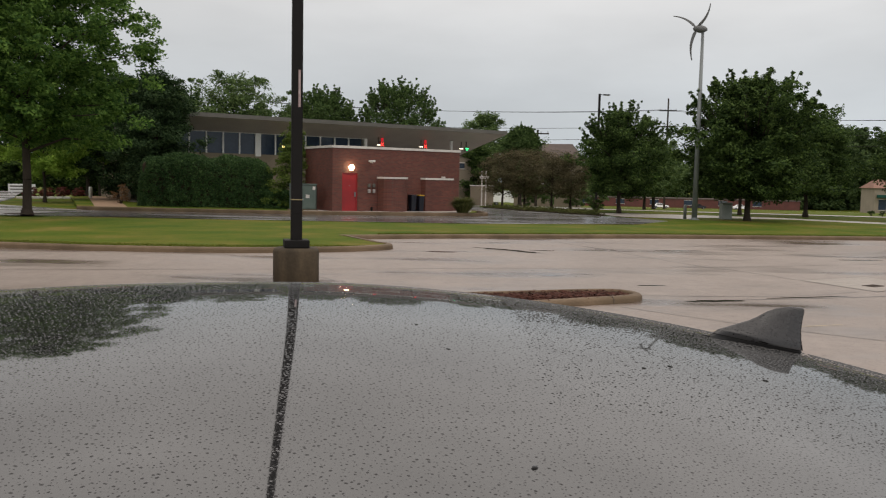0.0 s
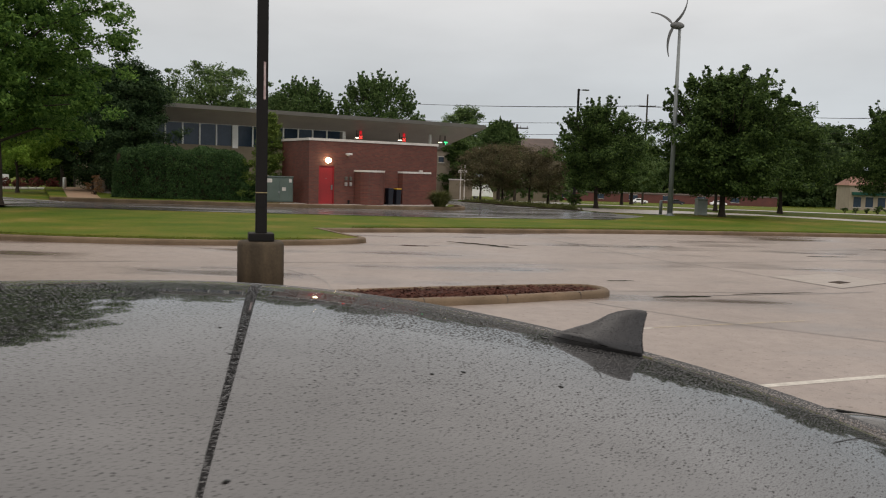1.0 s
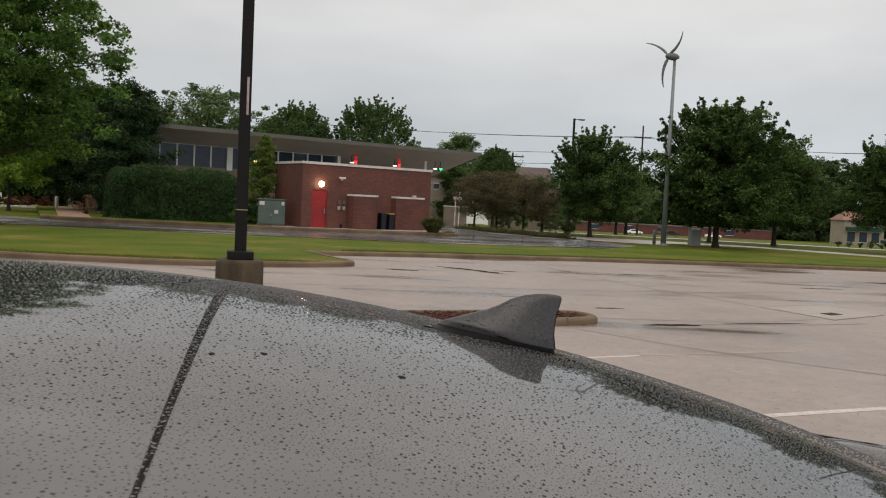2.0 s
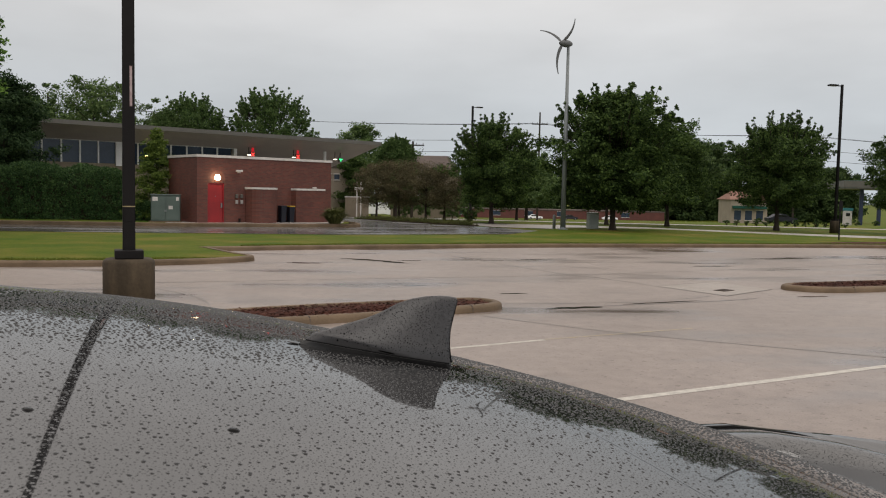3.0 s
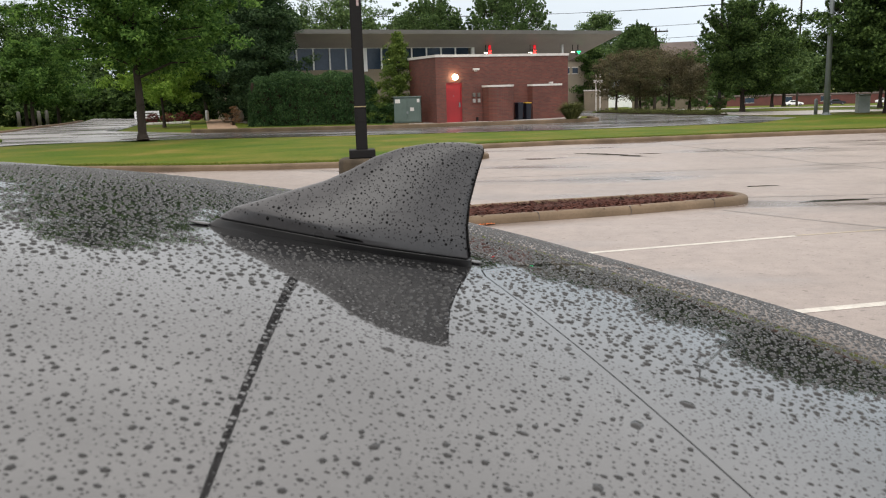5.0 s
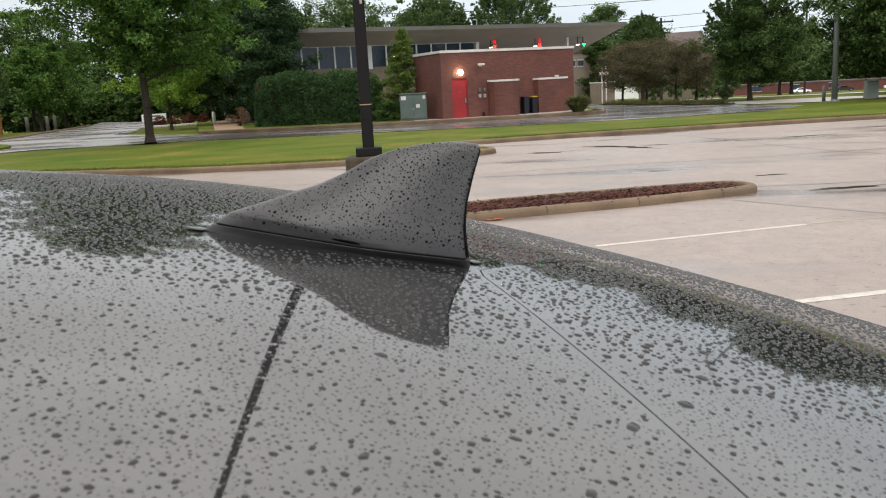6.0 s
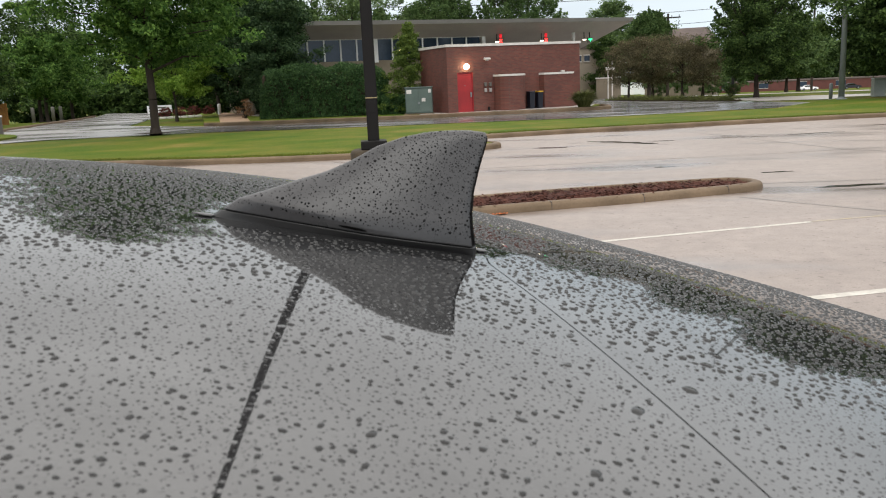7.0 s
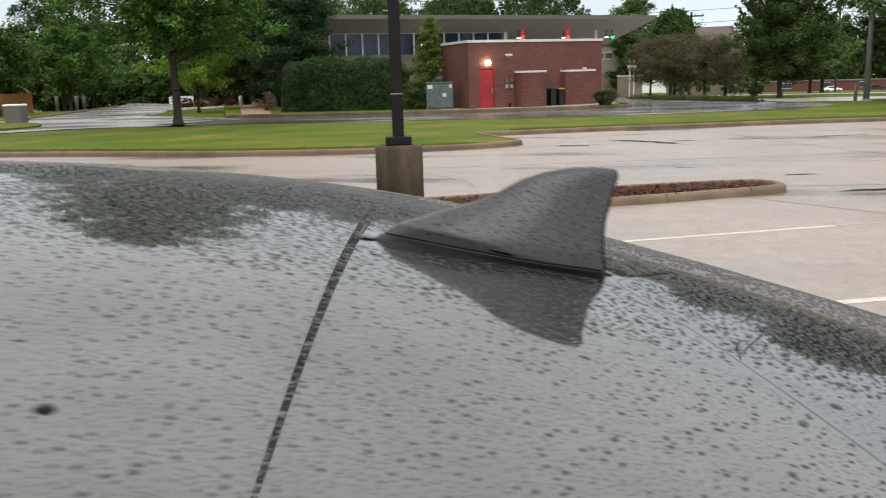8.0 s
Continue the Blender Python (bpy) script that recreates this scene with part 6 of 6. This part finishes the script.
# ---- street furniture and distance ----
cab = thing("utility_pedestal", pose(16.3, 41.9, 0.1), "pale grey-green utility pedestal under a maple", "utility box")
part("body", boxes(((-0.28, -0.25, 0), (0.28, 0.25, 0.85)), bevel=0.03), M_PEDESTAL, cab)
part("lid", boxes(((-0.3, -0.27, 0.852), (0.3, 0.27, 0.93)), bevel=0.03), M_PEDESTAL, cab)
ped = thing("utility_pedestal", pose(-29.4, 38.0, 0.0), "pale grey utility pedestal on a grass corner", "utility box")
part("body", boxes(((-0.5, -0.3, 0), (0.5, 0.3, 0.98)), bevel=0.04), M_FASCIA, ped)
part("lid", boxes(((-0.53, -0.33, 0.982), (0.53, 0.33, 1.08)), bevel=0.04), M_WHITE, ped)


def bollard(x, y, h, r, mat, label, group=""):
    ob = thing("bollard", pose(x, y, 0), label, "bollard", group)
    part("post", spin_profile(bmesh.new(), [(r, -0.05), (r, h - 0.08), (r * 0.8, h - 0.02), (r * 0.4, h)], 14), mat, ob, "", True)
    part("collar", spin_profile(bmesh.new(), [(r * 1.25, 0), (r * 1.25, 0.04), (r * 1.02, 0.06)], 14), mat, ob)


bollard(14.3, 42.7, 0.85, 0.09, M_TURB, "grey metal bollard beside the turbine")
bollard(-23.75, 55.0, 0.95, 0.12, M_WHITE, "white path bollard beside the barberries")
for x, y in ((-44.0, 59.5), (-41.6, 59.8), (-39.9, 59.9), (-41.2, 63.0)):
    bollard(x, y, 1.2, 0.14, M_FASCIA, "grey stone post along the lane", "lane posts")
sign = thing("sign_post", pose(25.2, 32.6, 0.0), "thin dark post standing in a mulch bed", "post")
part("post", tube(bmesh.new(), (0, 0, -0.1), (0, 0, 2.0), 0.035, 0.03, 8), M_POLE, sign)
part("plate", boxes(((-0.1, -0.04, 1.5), (0.1, -0.036, 1.95))), M_POLE, sign)
sheet("mulch_patch", curve_line([(21.0, 29.0), (24.0, 30.6), (28.0, 31.2), (33.0, 30.8), (34.0, 29.9), (28.0, 29.4), (23.0, 28.95), (21.0, 29.0)], 5)[:-1], 0.128, M_MULCH, "dark bark mulch patch along the kerb", "mulch", depth=0.05)
sheet("mulch_ring", [(-17.4 + 0.9 * math.cos(a * 0.4189), 32.4 + 0.55 * math.sin(a * 0.4189)) for a in range(15)], 0.126, M_SOIL, "dark soil ring at the maple foot", "mulch")
sheet("pavement_path", [(-17.4, 39.98), (-15.7, 39.95), (-23.2, 58.0), (-25.5, 58.8)], 0.185, plain("tan_paver", (0.36, 0.25, 0.17), (0.28, 0.19, 0.13), 0.7, 0.0, 2.0, 12.0, 0.4, 0.006), "tan paved path rising from the lane", "path", depth=0.19)
stone = thing("landscape_rock", pose(-19.8, 50.8, 0.1), "upright tan landscape rock beside the path", "rock")
bm = bmesh.new()
bmesh.ops.create_icosphere(bm, subdivisions=3, radius=0.5)
for v in bm.verts:
    v.co = Vector((v.co.x * 0.75, v.co.y * 0.6, v.co.z * 1.15 + 0.5)) * (1 + 0.22 * noise.noise(v.co * 2.1))
part("stone", bm, M_TAN, stone, "", True)
bed = thing("stone_border", pose(-27.3, 56.2, 0, 0, 0, 28), "pale low stone edging of the barberry bed", "edging")
for i in range(8):
    part("stone", boxes(((-2.0 + i * 0.5, -0.15, 0), (-1.53 + i * 0.5, 0.15, 0.16)), bevel=0.03), M_COPING, bed)


def far_car(x, y, turn, body, label, cargo=False):
    ob = thing("van" if cargo else "car", pose(x, y, ground_z(y) + 0.03, 0, 0, turn), label, "van" if cargo else "car")
    if cargo:
        part("box_body", boxes(((-2.8, -1.0, 0.55), (0.7, 1.0, 2.55)), bevel=0.05), M_WHITE, ob, "white cargo box")
        prof = [(0.72, 0.45), (0.72, 1.9), (1.35, 1.9), (1.85, 1.25), (2.7, 1.05), (2.75, 0.45)]
        win = [(1.0, 1.3), (1.0, 1.75), (1.3, 1.75), (1.7, 1.3)]
        wheels = (-1.7, 1.9)
    else:
        prof = [(-2.2, 0.35), (-2.25, 0.85), (-1.6, 0.98), (-1.0, 1.42), (0.3, 1.45), (1.0, 1.0), (2.0, 0.85), (2.2, 0.6), (2.15, 0.35)]
        win = [(-1.35, 1.0), (-0.95, 1.36), (0.25, 1.38), (0.8, 1.0)]
        wheels = (-1.35, 1.4)
    for name, pts, half, mat in (("body", prof, 0.88, body), ("windows", win, 0.885, M_TINT)):
        bm = bmesh.new()
        a = [bm.verts.new((px, -half, pz)) for px, pz in pts]
        b = [bm.verts.new((px, half, pz)) for px, pz in pts]
        bm.faces.new(a)
        bm.faces.new(b[::-1])
        for i in range(len(pts)):
            j = (i + 1) % len(pts)
            bm.faces.new((a[i], a[j], b[j], b[i]))
        bmesh.ops.recalc_face_normals(bm, faces=bm.faces)
        if name == "body":
            bmesh.ops.bevel(bm, geom=list(bm.edges), offset=0.05, segments=2, affect="EDGES")
        part("body" if name == "body" else "glasshouse", bm, mat, ob, "dark glass" if name != "body" else "")
    for wx in wheels:
        for s in (-1, 1):
            w = part("wheel", tube(bmesh.new(), (wx, s * 0.74, 0.32), (wx, s * 0.92, 0.32), 0.32, 0.32, 16), M_SEAL, ob)
            part("rim", tube(bmesh.new(), (wx, s * 0.90, 0.32), (wx, s * 0.925, 0.32), 0.19, 0.19, 12), M_TURB, w)
    return ob


far_car(12.9, 142.0, 4, M_WHITE, "white box van parked beyond the median", True)
far_car(64.6, 231.4, -8, M_WHITE, "white car parked across the lawn")
far_car(86.7, 229.8, -8, M_WHITE, "white car parked across the lawn")
far_car(75.2, 231.4, -8, M_BIN, "dark car parked across the lawn")
far_car(70.0, 112.0, -10, M_BIN, "dark blue car near the pumps")
board = thing("sign_board", pose(-36.6, 71.5, ground_z(71.5), 0, 0, 26), "low white sign board with grey bars beside the lane", "sign")
part("panel", boxes(((-1.1, -0.06, 0.42), (1.1, 0.06, 1.12)), bevel=0.02), M_WHITE, board, "white sign panel")
part("bar", boxes(((-0.95, -0.068, 0.86), (0.6, -0.061, 0.98))), M_FASCIA, board, "grey bar")
part("bar", boxes(((-0.95, -0.068, 0.6), (0.3, -0.061, 0.7))), M_FASCIA, board, "grey bar")
for sx in (-0.8, 0.8):
    part("post", boxes(((sx - 0.06, -0.05, -0.1), (sx + 0.06, 0.05, 0.418))), M_WHITE, board)


def house(name, m, w, d, h, wall, roof, roof_h, label, wins=(), awning=None):
    """A far building: walls, roof, windows with frames, an awning."""
    ob = thing(name, m, label, "building")
    part("wall", boxes(((0, 0, -0.2), (w, d, h))), wall, ob)
    bm = bmesh.new()
    if roof_h > 0.4:
        a = [bm.verts.new(p) for p in ((-0.4, -0.4, h), (w + 0.4, -0.4, h), (w + 0.4, d + 0.4, h), (-0.4, d + 0.4, h))]
        r = [bm.verts.new(p) for p in ((w * 0.15, d / 2, h + roof_h), (w * 0.85, d / 2, h + roof_h))]
        bm.faces.new((a[0], a[1], r[1], r[0]))
        bm.faces.new((a[2], a[3], r[0], r[1]))
        bm.faces.new((a[1], a[2], r[1]))
        bm.faces.new((a[3], a[0], r[0]))
        bm.faces.new(a[::-1])
    else:
        box(bm, (-0.15, -0.15, h + 0.003), (w + 0.15, d + 0.15, h + roof_h))
    part("roof", bm, roof, ob)
    for wx, wz, ww, wh in wins:
        win = part("window", boxes(((wx, -0.06, wz), (wx + ww, -0.01, wz + wh))), M_PANE, ob)
        part("lintel", boxes(((wx - 0.08, -0.08, wz + wh), (wx + ww + 0.08, -0.012, wz + wh + 0.1))), M_COPING, win)
        part("sill", boxes(((wx - 0.08, -0.1, wz - 0.1), (wx + ww + 0.08, -0.012, wz))), M_COPING, win)
    if awning:
        part("awning", boxes(((0.3, -0.9, h * 0.62), (w - 0.3, -0.02, h * 0.74)), bevel=0.03), awning, ob, "coloured shop awning")
    return ob


M_TEAL = plain("teal_panel", (0.03, 0.22, 0.24), (0.025, 0.17, 0.19), 0.5, 0.0, 1.0, 20.0, 0.1, 0.002)
M_SLATE = plain("brown_shingle", (0.14, 0.11, 0.10), (0.09, 0.075, 0.07), 0.8, 0.0, 1.0, 12.0, 0.4, 0.01)
M_CREAM = plain("cream_render", (0.36, 0.31, 0.245), (0.29, 0.25, 0.20), 0.8, 0.0, 0.7, 20.0, 0.3, 0.004)
M_TERRA = plain("faded_terracotta_shingle", (0.30, 0.17, 0.13), (0.22, 0.13, 0.10), 0.8, 0.0, 1.0, 12.0, 0.4, 0.01)
M_AWNING = plain("dark_green_awning", (0.02, 0.085, 0.065), (0.016, 0.07, 0.055), 0.6, 0.0, 1.0, 20.0, 0.1, 0.002)
M_DULLRED = plain("dull_red_wall", (0.15, 0.062, 0.055), (0.11, 0.05, 0.045), 0.8, 0.0, 0.6, 10.0, 0.3, 0.01)
M_NAVY = plain("navy_column", (0.02, 0.035, 0.09), None, 0.5, 0.0, 1.0, 20.0, 0.1, 0.002)
house("shop_building", pose(33, 254, ground_z(254), 0, 0, -6), 78, 14, 2.6, M_DULLRED, M_SLATE, 0.3, "long low dull red brick building", [(3 + 10.2 * i, 0.9, 2.6, 1.4) for i in range(7)])
house("tan_building", pose(0.2, 80, ground_z(80), 0, 0, 0), 4.2, 9, 4.9, M_CREAM, M_SLATE, 0.3, "pale stone block beyond the canopy", [(1.0 + 0.8 * i, 3.7, 0.5, 0.5) for i in range(3)])
house("house", pose(11.4, 112, ground_z(112), 0, 0, -12), 9, 8, 6.6, M_TAN, M_SLATE, 2.2, "far house with a brown hipped roof", [(1.2 + 2.6 * i, 3.2, 1.2, 1.2) for i in range(3)])
house("shop_building", pose(82.0, 150, ground_z(150), 0, 0, -14), 7, 10, 4.6, M_CREAM, M_TERRA, 1.7, "cream shop with a faded hipped roof and dark green awning", [(0.7 + 2.1 * i, 0.6, 1.3, 1.9) for i in range(3)], M_AWNING)

# low tan wall and white posts where the drive leaves the canopy
low_wall = thing("garden_wall", pose(3.7, 75.0, ground_z(75.0)), "low tan stone wall beside the drive", "wall")
part("masonry", boxes(((0, 0, -0.1), (2.2, 0.35, 1.85)), bevel=0.02), M_TAN, low_wall)
part("cap", boxes(((-0.05, -0.05, 1.852), (2.25, 0.4, 1.95)), bevel=0.015), M_COPING, low_wall)
gate_post = thing("clearance_posts", pose(4.85, 73.0, ground_z(73.0)), "two slim pale posts with a cross box at the drive", "posts")
for sx in (-0.18, 0.18):
    part("post", tube(bmesh.new(), (sx, 0, -0.1), (sx, 0, 3.2), 0.06, 0.055, 8), M_COPING, gate_post)
part("cross_box", boxes(((-0.4, -0.062, 2.5), (0.4, 0.062, 2.75)), bevel=0.015), M_COPING, gate_post)

# filling station
GS = pose(63.5, 88.0, ground_z(90), 0, 0, -22)
gas = thing("station_canopy", GS, "filling station canopy with a teal fascia on navy columns", "canopy")
part("deck", boxes(((0, 0, 4.4), (16, 9, 4.55))), M_FASCIA, gas, "grey canopy underside")
part("fascia", boxes(((-0.05, -0.05, 4.552), (16.05, 9.05, 5.4)), bevel=0.03), M_TEAL, gas, "teal fascia")
part("fascia_panel", boxes(((-0.09, -0.09, 4.56), (4.2, -0.052, 5.39)), ((-0.09, -0.052, 4.56), (-0.052, 9.04, 5.39))), M_FASCIA, gas, "grey fascia section")
part("sign_panel", boxes(((4.25, -0.12, 4.5), (5.4, -0.053, 5.3)), bevel=0.02), M_WHITE, gas, "plain white sign panel")
for cx in (2.2, 4.2, 9.0, 13.6):
    part("column", boxes(((cx, 1.6, -0.1), (cx + 0.4, 2.0, 4.4)), bevel=0.03), M_NAVY, gas, "navy blue column")
for px in (0.6, 6.0, 11.2):
    pump = thing("fuel_pump", GS @ pose(px, 2.2, 0), "pale fuel pump with a teal top", "fuel pump", "pumps")
    part("body", boxes(((0, 0, 0), (0.95, 0.6, 1.75)), bevel=0.04), M_COPING, pump)
    part("top", boxes(((-0.08, -0.06, 1.752), (1.03, 0.66, 2.1)), bevel=0.03), M_TEAL, pump, "teal topper")
    part("screen", boxes(((0.25, -0.02, 1.1), (0.7, -0.002, 1.5))), M_TINT, pump)
for i in range(16):
    shrub(38.5 + 1.55 * i, 63.2 - 0.42 * i, ground_z(63.2 - 0.42 * i), 0.34, 0.34, 0.5, M_LEAF_DARK, "small clipped dark bush in a far row", 100 + i, 320, 0.06, "shrub", "far bush row")


# ---- utility poles and wires ----
def utility_pole(x, y, h, arms, label):
    ob = thing("utility_pole", pose(x, y, 0, 0, 0, -6), label, "utility pole")
    part("pole", tube(bmesh.new(), (0, 0, ground_z(y) - 0.1), (0, 0, h), 0.17, 0.11, 10), M_BARK, ob)
    for z, half in arms:
        part("crossarm", boxes(((-half, -0.18, z), (half, -0.08, z + 0.14))), M_BARK, ob)
        for k in range(4):
            ix = -half * 0.9 + k * half * 0.6
            part("insulator", tube(bmesh.new(), (ix, -0.13, z + 0.14), (ix, -0.13, z + 0.34), 0.05, 0.03, 6), M_TURB, ob)
    return ob


utility_pole(11.75, 90, 7.7, ((7.2, 1.25), (6.1, 0.95)), "wooden utility pole with two crossarms")
utility_pole(33.2, 115, 14.0, ((12.2, 1.2), (10.0, 1.2)), "tall wooden utility pole with crossarms")
utility_pole(78.0, 122, 14.5, ((12.6, 1.2), (10.4, 1.2)), "tall wooden utility pole with crossarms")
utility_pole(-32.0, 108, 13.5, ((11.8, 1.2), (9.6, 1.2)), "tall wooden utility pole beyond the trees")


def wire(name, a, b, sag):
    bm = bmesh.new()
    a, b = Vector(a), Vector(b)
    pts = [a.lerp(b, i / 24) - Vector((0, 0, sag * 4 * (i / 24) * (1 - i / 24))) for i in range(25)]
    side = Vector((a.y - b.y, b.x - a.x, 0)).normalized()
    rings = [[bm.verts.new(p + 0.028 * (side * math.cos(k * 1.2566) + Vector((0, 0, math.sin(k * 1.2566))))) for k in range(5)] for p in pts]
    for p, q in zip(rings, rings[1:]):
        for k in range(5):
            bm.faces.new((p[k], p[(k + 1) % 5], q[(k + 1) % 5], q[k]))
    return tagged(part(name, bm, M_SEAL), "thin dark overhead power line", "power line", "overhead lines")


for za, zb, off in ((12.5, 12.4, 0.9), (12.5, 12.4, -0.9), (10.3, 10.2, 0.9), (8.6, 8.6, 0.0)):
    wire("power_line", (-32 + off, 107.9, za - 0.3), (33.2 + off, 114.9, zb), 1.0)
    wire("power_line", (33.2 + off, 114.9, zb), (78 + off, 121.9, zb + 0.3), 0.8)
    wire("power_line", (78 + off, 121.9, zb + 0.3), (150 + off, 131, zb + 0.3), 1.0)

# timber fence panel far up the lane
fence = thing("fence", pose(-43.6, 55.0, 0, 0, 0, 0), "short orange-brown timber fence panel", "fence")
M_TIMBER = plain("orange_timber", (0.36, 0.17, 0.05), (0.26, 0.12, 0.04), 0.7, 0.0, 2.0, 30.0, 0.3, 0.004)
for i in range(14):
    part("board", boxes(((i * 0.23, 0, 0.05), (i * 0.23 + 0.21, 0.03, 1.55 + 0.1 * (i > 8))), bevel=0.004), M_TIMBER, fence)
part("rail", boxes(((0, 0.035, 0.4), (3.2, 0.09, 0.5))), M_TIMBER, fence)
part("rail", boxes(((0, 0.035, 1.2), (3.2, 0.09, 1.3))), M_TIMBER, fence)

# wet orange leaves lying against the island kerb
leaves = thing("fallen_leaves", pose(-0.12, 8.36, 0.004), "few wet orange leaves against the island kerb", "leaves")
M_ORANGE = plain("orange_leaf", (0.55, 0.16, 0.04), (0.38, 0.10, 0.03), 0.5, 0.0, 8.0, 60.0, 0.3, 0.003)
rng = np.random.default_rng(5)
for i in range(9):
    bm = bmesh.new()
    c = [bm.verts.new((0.05 * math.cos(a) * (1.0 if k % 2 else 0.55), 0.05 * math.sin(a) * (1.0 if k % 2 else 0.55), 0.006 + 0.012 * (k % 2))) for k, a in enumerate(np.linspace(0, 2 * math.pi, 10, endpoint=False))]
    bm.faces.new(c)
    leaf_ob = part("leaf", bm, M_ORANGE, leaves)
    leaf_ob.matrix_local = pose(rng.uniform(-0.12, 0.12), rng.uniform(-0.05, 0.05), 0.004 * i * 0.3, 0, 0, rng.uniform(0, 360))
